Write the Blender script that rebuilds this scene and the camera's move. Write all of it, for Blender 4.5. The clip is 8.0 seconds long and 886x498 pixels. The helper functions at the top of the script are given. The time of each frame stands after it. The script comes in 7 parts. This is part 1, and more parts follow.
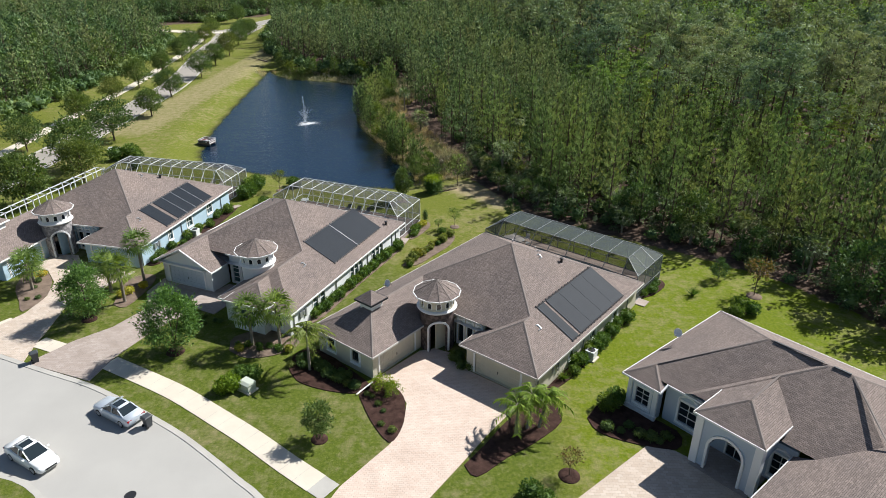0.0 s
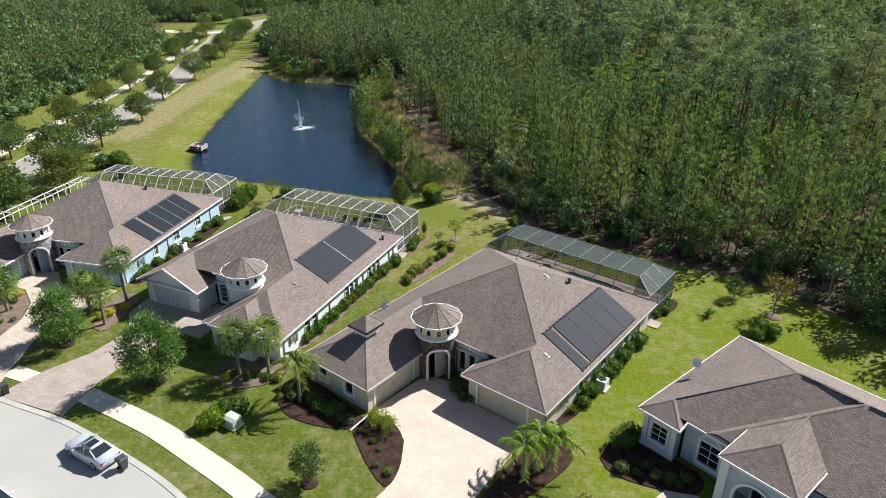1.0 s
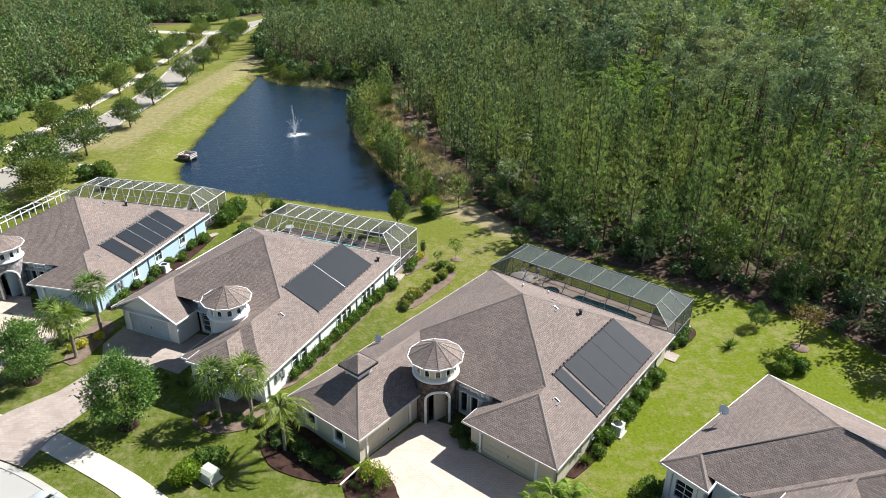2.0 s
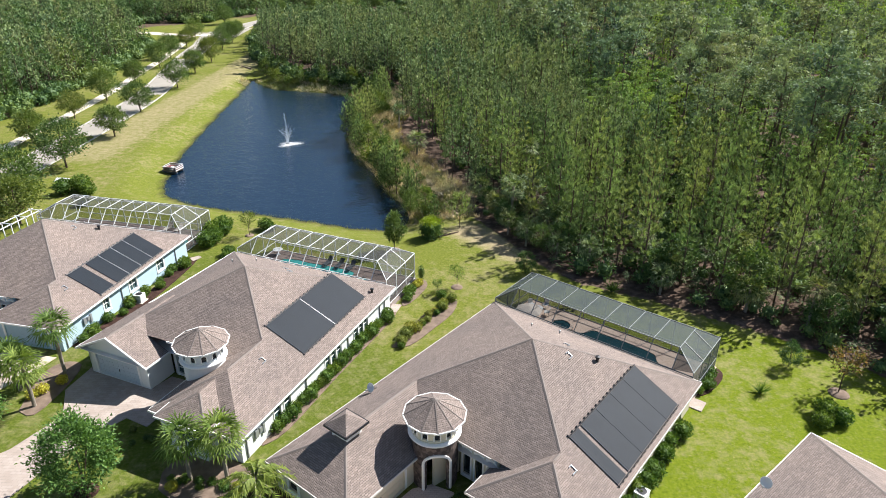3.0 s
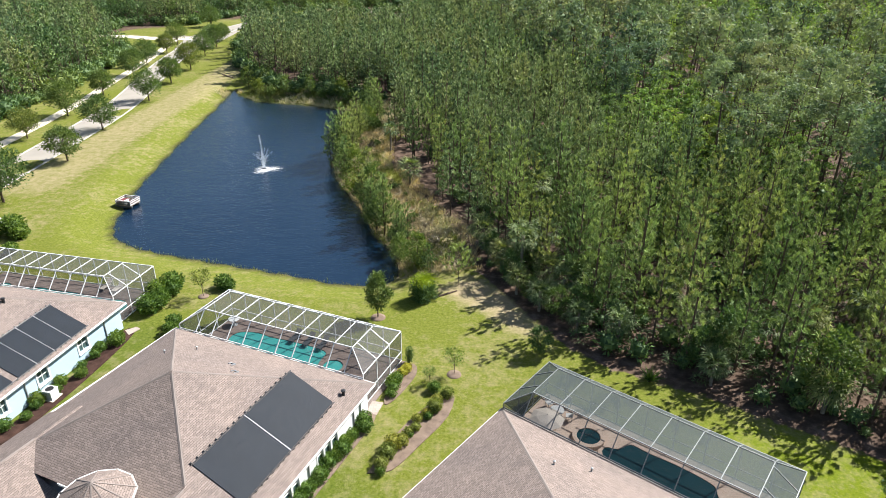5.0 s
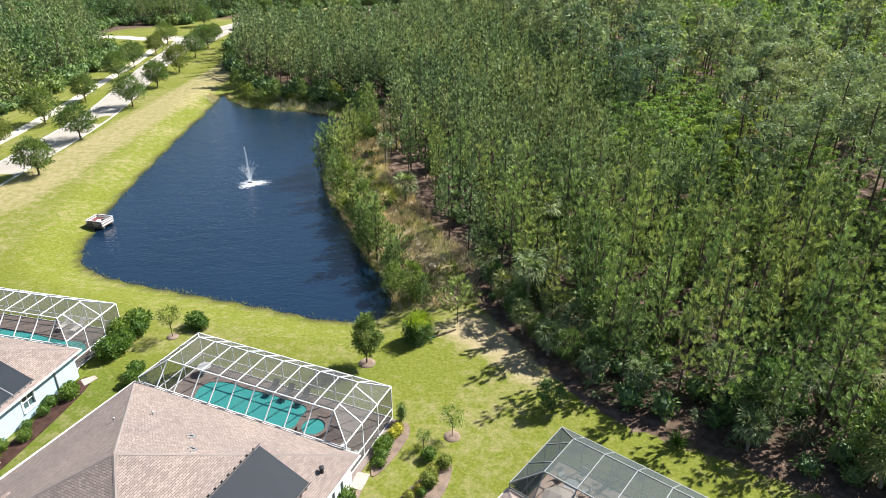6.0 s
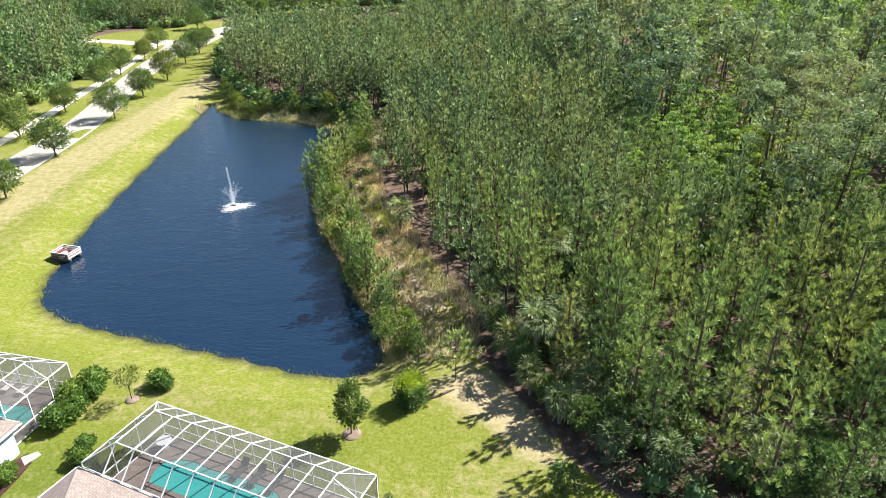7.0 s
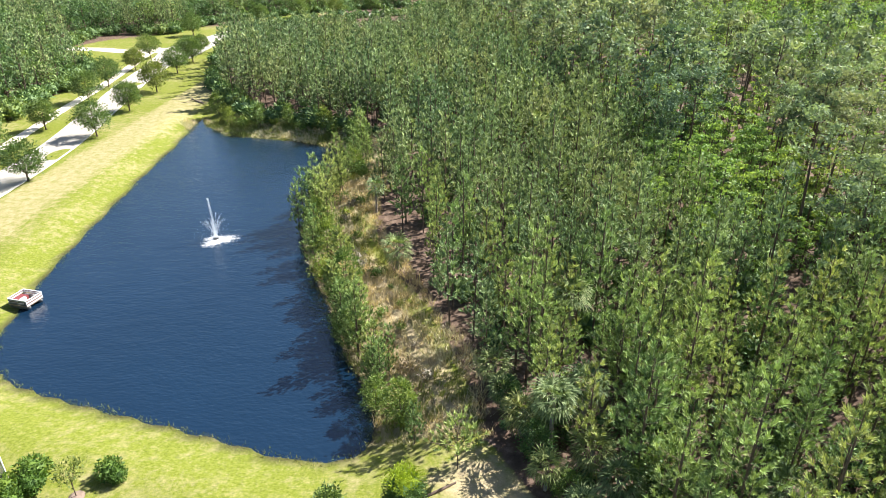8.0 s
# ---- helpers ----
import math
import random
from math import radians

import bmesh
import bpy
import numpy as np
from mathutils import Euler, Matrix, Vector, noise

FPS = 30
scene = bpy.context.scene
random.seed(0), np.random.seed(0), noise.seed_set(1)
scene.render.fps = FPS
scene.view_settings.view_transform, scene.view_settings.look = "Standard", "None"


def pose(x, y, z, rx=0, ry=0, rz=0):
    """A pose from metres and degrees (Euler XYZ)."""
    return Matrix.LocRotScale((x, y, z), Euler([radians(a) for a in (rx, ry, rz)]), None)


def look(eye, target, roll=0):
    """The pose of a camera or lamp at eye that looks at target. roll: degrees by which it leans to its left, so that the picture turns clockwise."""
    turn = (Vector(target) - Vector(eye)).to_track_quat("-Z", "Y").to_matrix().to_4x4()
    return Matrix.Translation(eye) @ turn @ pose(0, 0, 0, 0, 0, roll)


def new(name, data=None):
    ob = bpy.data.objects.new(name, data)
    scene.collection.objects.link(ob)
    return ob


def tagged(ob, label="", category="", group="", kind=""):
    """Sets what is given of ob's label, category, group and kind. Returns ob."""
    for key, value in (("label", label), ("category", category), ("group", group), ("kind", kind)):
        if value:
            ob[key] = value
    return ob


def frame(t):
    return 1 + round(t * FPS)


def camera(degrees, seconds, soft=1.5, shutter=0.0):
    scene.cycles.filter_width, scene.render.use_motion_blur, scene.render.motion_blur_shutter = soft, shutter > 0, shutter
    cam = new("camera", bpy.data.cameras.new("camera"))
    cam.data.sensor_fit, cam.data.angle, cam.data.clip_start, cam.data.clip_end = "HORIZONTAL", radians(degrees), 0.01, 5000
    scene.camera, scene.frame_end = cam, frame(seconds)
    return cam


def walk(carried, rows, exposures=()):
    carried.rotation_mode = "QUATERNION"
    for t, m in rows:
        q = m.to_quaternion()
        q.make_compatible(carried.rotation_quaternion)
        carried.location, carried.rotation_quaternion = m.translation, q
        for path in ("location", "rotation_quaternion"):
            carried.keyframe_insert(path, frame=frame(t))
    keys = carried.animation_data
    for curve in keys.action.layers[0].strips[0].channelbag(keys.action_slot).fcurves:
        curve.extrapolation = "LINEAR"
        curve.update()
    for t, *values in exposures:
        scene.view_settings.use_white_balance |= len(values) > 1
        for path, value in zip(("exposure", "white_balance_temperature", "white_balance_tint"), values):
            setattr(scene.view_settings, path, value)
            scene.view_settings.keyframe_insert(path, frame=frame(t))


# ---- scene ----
import collections
cam = camera(67.7, 8.0, soft=0.72)
PATH = [
    (0, (3.137, -0.899, 37.121), (3.066, 0.906, 36.262), 0.5),
    (0.5, (2.97, 1.402, 37.159), (2.9, 3.205, 36.297), 0.45),
    (1, (2.902, 3.953, 37.211), (2.832, 5.755, 36.347), 0.4),
    (1.5, (2.812, 6.806, 37.261), (2.742, 8.608, 36.395), 0.4),
    (3, (2.372, 17.268, 37.407), (2.302, 19.067, 36.536), 0.4),
    (3.5, (2.304, 21.346, 37.427), (2.235, 23.145, 36.555), 0.4),
    (4, (2.348, 25.686, 37.395), (2.277, 27.483, 36.52), 0.3),
    (4.5, (2.361, 30.241, 37.297), (2.288, 32.038, 36.421), 0.3),
    (6, (2.4, 43.387, 37.17), (2.322, 45.178, 36.283), 0.2),
    (6.5, (2.484, 47.991, 37.358), (2.402, 49.78, 36.467), 0.0),
    (7, (2.613, 52.718, 37.756), (2.526, 54.504, 36.861), -0.1),
    (7.5, (2.747, 57.727, 38.154), (2.652, 59.511, 37.254), -0.3),
    (8, (2.643, 63.127, 38.402), (2.538, 64.911, 37.505), -0.5),
]
walk(cam, [(t, look(eye, target, roll)) for t, eye, target, roll in PATH],
     exposures=[(0, 0.64, 6150, 9), (1.5, 0.90, 6200, 9), (3.5, 1.22, 6250, 10), (4.5, 1.27, 6300, 10), (6.5, 1.54, 6300, 10), (8, 1.88, 6350, 10)])

# ---- light: clear sky, sun high from the back right ----
SUN_WAY = Vector((0.82 * math.cos(radians(43.5)), 0.57 * math.cos(radians(43.5)), math.sin(radians(43.5)))).normalized()
world = bpy.data.worlds.new("sky")
scene.world = world
world.use_nodes = True
sky = world.node_tree.nodes.new("ShaderNodeTexSky")
sky.sky_type, sky.sun_disc = "NISHITA", False
sky.sun_elevation = math.asin(SUN_WAY.z)
sky.sun_rotation = math.atan2(SUN_WAY.x, SUN_WAY.y)
sky.air_density, sky.dust_density = 1.0, 0.6
world.node_tree.links.new(sky.outputs[0], world.node_tree.nodes["Background"].inputs[0])
world.node_tree.nodes["Background"].inputs[1].default_value = 0.052
sun = new("sun", bpy.data.lights.new("sun", "SUN"))
sun.data.energy, sun.data.angle, sun.data.color = 5.0, radians(0.53), (1.0, 0.962, 0.905)
sun.matrix_world = look(SUN_WAY * 300, (0, 0, 0))


# ---- materials ----
class Nodes:
    """A node material under construction."""

    def __init__(self, name):
        self.mat = bpy.data.materials.new(name)
        self.mat.use_nodes = True
        self.tree = self.mat.node_tree
        self.bsdf = self.tree.nodes["Principled BSDF"]
        self.out = self.tree.nodes["Material Output"]

    def node(self, kind):
        return self.tree.nodes.new("ShaderNode" + kind)

    def attribute(self, name):
        n = self.node("Attribute")
        n.attribute_name = name
        return n

    def bricks(self, at, width, height, mortar, smooth, colours):
        n = self.node("TexBrick")
        n.offset = 0.5
        self.link(at, n.inputs["Vector"])
        for key, value in (("Scale", 1.0), ("Mortar Size", mortar), ("Mortar Smooth", smooth), ("Bias", 0.0), ("Brick Width", width), ("Row Height", height)):
            n.inputs[key].default_value = value
        for key, value in zip(("Color1", "Color2", "Mortar"), colours):
            n.inputs[key].default_value = (*value, 1)
        return n

    def link(self, a, b):
        self.tree.links.new(a, b)

    def coord(self, which="Object"):
        return self.node("TexCoord").outputs[which]

    def world_pos(self):
        return self.node("NewGeometry").outputs["Position"]

    def noise(self, scale, detail=3.0, rough=0.55, at=None):
        n = self.node("TexNoise")
        n.inputs["Scale"].default_value, n.inputs["Detail"].default_value, n.inputs["Roughness"].default_value = scale, detail, rough
        self.link(at if at is not None else self.world_pos(), n.inputs["Vector"])
        return n.outputs["Fac"]

    def ramp(self, fac, *stops):
        n = self.node("ValToRGB")
        while len(n.color_ramp.elements) < len(stops):
            n.color_ramp.elements.new(0.5)
        for e, (p, c) in zip(n.color_ramp.elements, stops):
            e.position, e.color = p, (*c, 1) if len(c) == 3 else c
        self.link(fac, n.inputs[0])
        return n.outputs[0]

    def mix(self, fac, a, b, blend="MIX"):
        n = self.node("Mix")
        n.data_type, n.blend_type = "RGBA", blend
        for value, socket in ((fac, n.inputs[0]), (a, n.inputs[6]), (b, n.inputs[7])):
            if isinstance(value, (int, float)):
                socket.default_value = value
            elif isinstance(value, tuple):
                socket.default_value = (*value, 1)
            else:
                self.link(value, socket)
        return n.outputs[2]

    def maths(self, op, a, b=0.0):
        n = self.node("Math")
        n.operation = op
        for value, socket in ((a, n.inputs[0]), (b, n.inputs[1])):
            if isinstance(value, (int, float)):
                socket.default_value = value
            else:
                self.link(value, socket)
        return n.outputs[0]

    def bump(self, height, strength=0.4, distance=0.03):
        n = self.node("Bump")
        n.inputs["Strength"].default_value, n.inputs["Distance"].default_value = strength, distance
        self.link(height, n.inputs["Height"])
        self.link(n.outputs[0], self.bsdf.inputs["Normal"])

    def done(self, colour, rough=0.8, metal=0.0, spec=0.4):
        if isinstance(colour, tuple):
            self.bsdf.inputs["Base Color"].default_value = (*colour, 1)
        else:
            self.link(colour, self.bsdf.inputs["Base Color"])
        self.bsdf.inputs["Roughness"].default_value = rough
        self.bsdf.inputs["Metallic"].default_value = metal
        self.bsdf.inputs["Specular IOR Level"].default_value = spec
        return self.mat


def tone(c, k):
    return tuple(min(1.0, x * k) for x in c)


def mottled(name, colour, lo=0.8, hi=1.15, big=0.35, small=6.0, rough=0.85, spec=0.3, bump=0.25, depth=0.01):
    """Matt surface with broad stains and fine grain."""
    m = Nodes(name)
    wide = m.ramp(m.noise(big, 4), (0.3, tone(colour, lo)), (0.7, tone(colour, hi)))
    fine = m.noise(small, 4, 0.7)
    c = m.mix(m.maths("MULTIPLY", fine, 0.45), wide, tone(colour, lo * 0.75), "MIX")
    if bump:
        m.bump(fine, bump, depth)
    return m.done(c, rough, 0.0, spec)


def plain(name, colour, rough=0.5, metal=0.0, spec=0.5):
    m = Nodes(name)
    c = m.mix(m.maths("MULTIPLY", m.noise(2.5, 3), 0.25), colour, tone(colour, 0.8))
    return m.done(c, rough, metal, spec)


def shingle_material(name, colour):
    """Laminated asphalt shingles in courses; UVs are metres along and up the slope."""
    m = Nodes(name)
    uv = m.coord("UV")
    brick = m.bricks(uv, 0.31, 0.145, 0.014, 0.25, (tone(colour, 1.27), tone(colour, 0.80), tone(colour, 0.42)))
    wide = m.ramp(m.noise(0.25, 4), (0.3, (0.86, 0.86, 0.87)), (0.7, (1.1, 1.07, 1.04)))
    c = m.mix(1.0, brick.outputs["Color"], wide, "MULTIPLY")
    grain = m.noise(40, 2)
    c = m.mix(m.maths("MULTIPLY", grain, 0.35), c, tone(colour, 0.7))
    m.bump(m.maths("SUBTRACT", m.maths("MULTIPLY", grain, 0.3), brick.outputs["Fac"]), 0.6, 0.02)
    return m.done(c, 0.9, 0.0, 0.25)


def foliage(name, dark, light, through_light=0.35, per="island", dry=None, shoots=False):
    """Leaves: colour varies leaf by leaf and tree by tree; light passes through."""
    m = Nodes(name)
    geo = m.node("NewGeometry")
    info = m.node("ObjectInfo")
    tint = m.attribute("tree_tint")
    vary = geo.outputs["Random Per Island"]
    if shoots:
        vary = m.maths("ADD", m.maths("MULTIPLY", vary, 0.25), m.maths("MULTIPLY", m.attribute("shoot").outputs["Fac"], 0.75))
    leafy = m.ramp(vary, (0.0, dark), (1.0, light))
    tree = tint.outputs["Fac"] if per == "island" else info.outputs["Random"]
    if shoots:
        shade = m.ramp(tree, (0.0, (0.58, 0.72, 0.74)), (0.45, (0.92, 1.0, 0.95)), (0.75, (1.06, 1.05, 0.95)), (1.0, (1.2, 1.08, 1.0)))
    else:
        shade = m.ramp(tree, (0.0, (0.72, 0.8, 0.8)), (0.5, (1.0, 1.0, 1.0)), (0.85, (1.25, 1.12, 0.9)), (1.0, dry or (1.3, 1.05, 0.85)))
    c = m.mix(1.0, leafy, shade, "MULTIPLY")
    m.link(c, m.bsdf.inputs["Base Color"])
    m.bsdf.inputs["Roughness"].default_value = 0.75 if shoots else 0.6
    m.bsdf.inputs["Specular IOR Level"].default_value = 0.12 if shoots else 0.25
    lucent = m.node("BsdfTranslucent")
    m.link(m.mix(1.0, c, (1.25, 1.3, 0.6), "MULTIPLY"), lucent.inputs[0])
    blend = m.node("MixShader")
    blend.inputs[0].default_value = through_light
    m.link(m.bsdf.outputs[0], blend.inputs[1])
    m.link(lucent.outputs[0], blend.inputs[2])
    m.link(blend.outputs[0], m.out.inputs[0])
    return m.mat


def screen_material(name, colour, cover):
    """Insect screen: fine mesh that lets part of the light through."""
    m = Nodes(name)
    m.done(colour, 0.7, 0.0, 0.3)
    clear = m.node("BsdfTransparent")
    blend = m.node("MixShader")
    blend.inputs[0].default_value = cover
    m.link(clear.outputs[0], blend.inputs[1])
    m.link(m.bsdf.outputs[0], blend.inputs[2])
    m.link(blend.outputs[0], m.out.inputs[0])
    return m.mat


def foam_material():
    """Broken foam, thinning out towards its rim."""
    m = Nodes("pond foam")
    thick = m.attribute("thick").outputs["Fac"]
    cells = m.maths("ADD", m.maths("MULTIPLY", m.noise(2.2, 5, 0.75), 0.8), m.maths("MULTIPLY", thick, 0.45))
    cover = m.ramp(cells, (0.52, (0, 0, 0)), (0.80, (0.8, 0.8, 0.8)))
    m.done((0.86, 0.87, 0.87), 0.8, 0.0, 0.2)
    clear = m.node("BsdfTransparent")
    blend = m.node("MixShader")
    m.link(cover, blend.inputs[0])
    m.link(clear.outputs[0], blend.inputs[1])
    m.link(m.bsdf.outputs[0], blend.inputs[2])
    m.link(blend.outputs[0], m.out.inputs[0])
    return m.mat


def ground_material():
    """Lawn, dry patches, pine straw and sand, by the zone stored on the sheet."""
    m = Nodes("lawn and wood floor")
    zone = m.attribute("zone")
    split = m.node("SeparateColor")
    m.link(zone.outputs["Color"], split.inputs[0])
    wood, dry, bank = split.outputs[0], split.outputs[1], split.outputs[2]
    lush = m.attribute("lush").outputs["Fac"]
    fine, mid, wide = m.noise(11, 4, 0.75), m.noise(0.9, 5, 0.65), m.noise(0.09, 4)
    tuft = m.noise(3.5, 4, 0.7)
    fresh = m.ramp(tuft, (0.3, (0.094, 0.114, 0.013)), (0.5, (0.158, 0.175, 0.023)), (0.72, (0.242, 0.232, 0.058)))
    tired = m.ramp(tuft, (0.3, (0.066, 0.094, 0.011)), (0.55, (0.118, 0.145, 0.019)), (0.75, (0.19, 0.19, 0.045)))
    vivid = m.ramp(tuft, (0.3, (0.095, 0.132, 0.006)), (0.5, (0.152, 0.192, 0.008)), (0.72, (0.225, 0.245, 0.022)))
    green = m.mix(m.ramp(lush, (0.0, (0, 0, 0)), (0.6, (1, 1, 1))), tired, fresh)
    green = m.mix(m.ramp(lush, (0.6, (0, 0, 0)), (1.0, (1, 1, 1))), green, vivid)
    green = m.mix(m.maths("MULTIPLY", fine, 0.55), green, (0.045, 0.070, 0.008))
    straw = m.ramp(tuft, (0.3, (0.270, 0.215, 0.122)), (0.7, (0.36, 0.29, 0.175)))
    patch = m.ramp(m.maths("ADD", m.maths("MULTIPLY", wide, 0.4), m.maths("MULTIPLY", mid, 0.6)), (0.48, (0, 0, 0)), (0.66, (1, 1, 1)))
    c = m.mix(m.maths("MULTIPLY", patch, 0.5), green, straw)
    fleck = m.ramp(m.noise(2.4, 5, 0.8), (0.55, (0, 0, 0)), (0.68, (1, 1, 1)))
    c = m.mix(m.maths("MULTIPLY", m.maths("MULTIPLY", fleck, wide), 0.75), c, straw)
    mask = m.ramp(m.maths("ADD", dry, m.maths("MULTIPLY", m.maths("SUBTRACT", mid, 0.5), 0.6)), (0.35, (0, 0, 0)), (0.75, (1, 1, 1)))
    c = m.mix(mask, c, straw)
    floor = m.ramp(mid, (0.25, (0.045, 0.030, 0.022)), (0.5, (0.125, 0.082, 0.060)), (0.72, (0.26, 0.185, 0.145)))
    floor = m.mix(m.maths("MULTIPLY", fine, 0.6), floor, (0.04, 0.03, 0.018))
    edge = m.ramp(m.maths("ADD", wood, m.maths("MULTIPLY", m.maths("SUBTRACT", mid, 0.5), 0.8)), (0.42, (0, 0, 0)), (0.58, (1, 1, 1)))
    c = m.mix(edge, c, floor)
    c = m.mix(bank, c, (0.045, 0.04, 0.022))
    m.bump(m.maths("ADD", fine, m.maths("MULTIPLY", mid, 0.6)), 0.7, 0.08)
    return m.done(c, 0.95, 0.0, 0.1)


def paver_material(name, colour, warm, cell=0.28):
    m = Nodes(name)
    brick = m.bricks(m.world_pos(), cell * 1.6, cell, 0.008, 0.1, (colour, warm, tone(colour, 0.55)))
    wide = m.ramp(m.noise(0.5, 5), (0.3, (0.86, 0.83, 0.80)), (0.7, (1.06, 1.04, 1.02)))
    c = m.mix(1.0, brick.outputs["Color"], wide, "MULTIPLY")
    c = m.mix(m.maths("MULTIPLY", m.noise(14, 4, 0.7), 0.35), c, tone(warm, 0.75))
    m.bump(brick.outputs["Fac"], -0.3, 0.01)
    return m.done(c, 0.85, 0.0, 0.25)


def water_material(name, colour, wave, strength, rough=0.03, spec=0.5):
    m = Nodes(name)
    mapping = m.node("Mapping")
    mapping.inputs["Scale"].default_value = (1.0, 1.9, 1.0)
    mapping.inputs["Rotation"].default_value = (0, 0, radians(-25))
    m.link(m.world_pos(), mapping.inputs["Vector"])
    ripple = m.noise(wave, 3, 0.6, mapping.outputs[0])
    swell = m.noise(wave * 0.2, 2, 0.5, mapping.outputs[0])
    m.bump(m.maths("ADD", ripple, swell), strength, 0.12)
    c = m.mix(m.noise(0.05, 3), tone(colour, 0.8), tone(colour, 1.2))
    return m.done(c, rough, 0.0, spec)


def stone_material(name, dark, light):
    m = Nodes(name)
    cells = m.node("TexVoronoi")
    cells.inputs["Scale"].default_value = 3.6
    m.link(m.coord(), cells.inputs["Vector"])
    split = m.node("SeparateColor")
    m.link(cells.outputs["Color"], split.inputs[0])
    c = m.ramp(split.outputs[0], (0.0, dark), (1.0, light))
    c = m.mix(m.maths("MULTIPLY", m.noise(12, 4), 0.4), c, dark)
    m.bump(cells.outputs["Distance"], -0.8, 0.05)
    return m.done(c, 0.9, 0.0, 0.2)


def panel_material(name, colour):
    """Unglazed solar collector: fine parallel tubes."""
    m = Nodes(name)
    wave = m.node("TexWave")
    wave.bands_direction = "Y"
    wave.inputs["Scale"].default_value = 12.0
    m.link(m.coord("UV"), wave.inputs["Vector"])
    c = m.mix(m.noise(0.8, 5), tone(colour, 0.8), tone(colour, 1.3))
    m.bump(wave.outputs["Fac"], 0.3, 0.01)
    return m.done(c, 0.55, 0.0, 0.14)


LAWN = ground_material()
SHINGLE = shingle_material("brown-grey shingle", (0.232, 0.187, 0.164))
GUTTER = plain("off-white gutter paint", (0.56, 0.53, 0.48), 0.5)
RIDGE = mottled("shingle ridge cap", (0.212, 0.177, 0.157), small=14)
CREAM = mottled("cream stucco", (0.62, 0.57, 0.44), 0.92, 1.05, small=20)
WHITE_STUCCO = mottled("white stucco", (0.72, 0.73, 0.72), 0.93, 1.05, small=20)
BLUE_STUCCO = mottled("pale blue stucco", (0.42, 0.55, 0.63), 0.93, 1.05, small=20)
GREY_STUCCO = mottled("pale grey stucco", (0.50, 0.56, 0.62), 0.93, 1.05, small=20)
TRIM = plain("white trim paint", (0.80, 0.79, 0.76), 0.55)
STONE = stone_material("brown stacked stone", (0.055, 0.042, 0.038), (0.19, 0.145, 0.125))
GREY_STONE = stone_material("grey stacked stone", (0.16, 0.15, 0.15), (0.45, 0.42, 0.40))
GLASS = plain("dark window glass", (0.018, 0.024, 0.028), 0.06, 0.0, 0.6)
GREEN_GLASS = plain("tinted window glass", (0.06, 0.10, 0.10), 0.08, 0.0, 0.6)
DARK_METAL = plain("dark metal", (0.03, 0.03, 0.032), 0.45, 0.3)
GREY_METAL = plain("grey metal", (0.42, 0.43, 0.44), 0.4, 0.6)
WHITE_METAL = plain("white aluminium", (0.66, 0.67, 0.66), 0.45)
BRONZE = plain("bronze aluminium", (0.22, 0.23, 0.225), 0.5, 0.1)
SCREEN_LIGHT = screen_material("fine grey screen", (0.085, 0.085, 0.08), 0.46)
SCREEN_THIN = screen_material("thin clear screen", (0.10, 0.10, 0.095), 0.13)
SCREEN_DARK = screen_material("dense dark screen", (0.055, 0.07, 0.066), 0.70)
PANEL = panel_material("black solar collector", (0.010, 0.014, 0.020))
ASPHALT = mottled("pale worn street", (0.41, 0.39, 0.355), 0.93, 1.06, 0.18, 30, 0.9)
# street colour darkened for the far road, to offset the rising exposure
DIMMED_ROAD = mottled("dimmed sandy road", (0.33, 0.30, 0.255), 0.9, 1.08, 0.18, 20, 0.9)
CONCRETE = mottled("bright concrete", (0.64, 0.565, 0.455), 0.92, 1.06, 0.5, 18, 0.9)
KERB = mottled("kerb concrete", (0.45, 0.425, 0.38), 0.9, 1.08, 0.5, 18, 0.9)
PAVER_PINK = paver_material("blush pavers", (0.665, 0.55, 0.465), (0.60, 0.475, 0.39), 0.2)
PAVER_GREY = paver_material("taupe pavers", (0.43, 0.37, 0.33), (0.36, 0.30, 0.26))
PAVER_DECK = paver_material("brown deck pavers", (0.23, 0.19, 0.17), (0.17, 0.135, 0.12))
PAVER_CREAM = paver_material("cream pavers", (0.60, 0.52, 0.44), (0.50, 0.41, 0.33))
MULCH = mottled("dark red-brown mulch", (0.058, 0.032, 0.025), 0.55, 1.6, 1.6, 16, 0.95, 0.1, 0.9, 0.06)
STRAW_MULCH = mottled("pale pine straw", (0.21, 0.155, 0.118), 0.7, 1.3, 1.2, 9, 0.95, 0.1, 0.9, 0.06)
POND = water_material("dark pond water", (0.0036, 0.0135, 0.0300), 1.6, 0.55, spec=0.75)
POOL = water_material("clear turquoise pool", (0.055, 0.31, 0.285), 2.0, 0.25)
POOL_DARK = water_material("dark pool", (0.012, 0.05, 0.06), 2.0, 0.2)
BARK = mottled("grey-brown bark", (0.13, 0.095, 0.072), 0.7, 1.3, 1.5, 12, 0.95, 0.1, 0.8, 0.03)
PALM_BARK = mottled("pale palm trunk", (0.30, 0.26, 0.21), 0.7, 1.2, 2.0, 10, 0.95, 0.1, 0.8, 0.03)
# bluer than the near needles: distance haze is put into the leaf colour
NEEDLE = foliage("pine needles", (0.036, 0.060, 0.032), (0.365, 0.425, 0.212), 0.15, "island", None, True)
NEEDLE_ONE = foliage("pine needles near", (0.038, 0.066, 0.026), (0.425, 0.500, 0.185), 0.16, "object", None, True)
CYPRESS = foliage("cypress green", (0.100, 0.160, 0.044), (0.275, 0.385, 0.115), 0.36)
GREY_PINE = foliage("old grey-green pine", (0.058, 0.084, 0.052), (0.36, 0.41, 0.24), 0.22, "island", None, True)
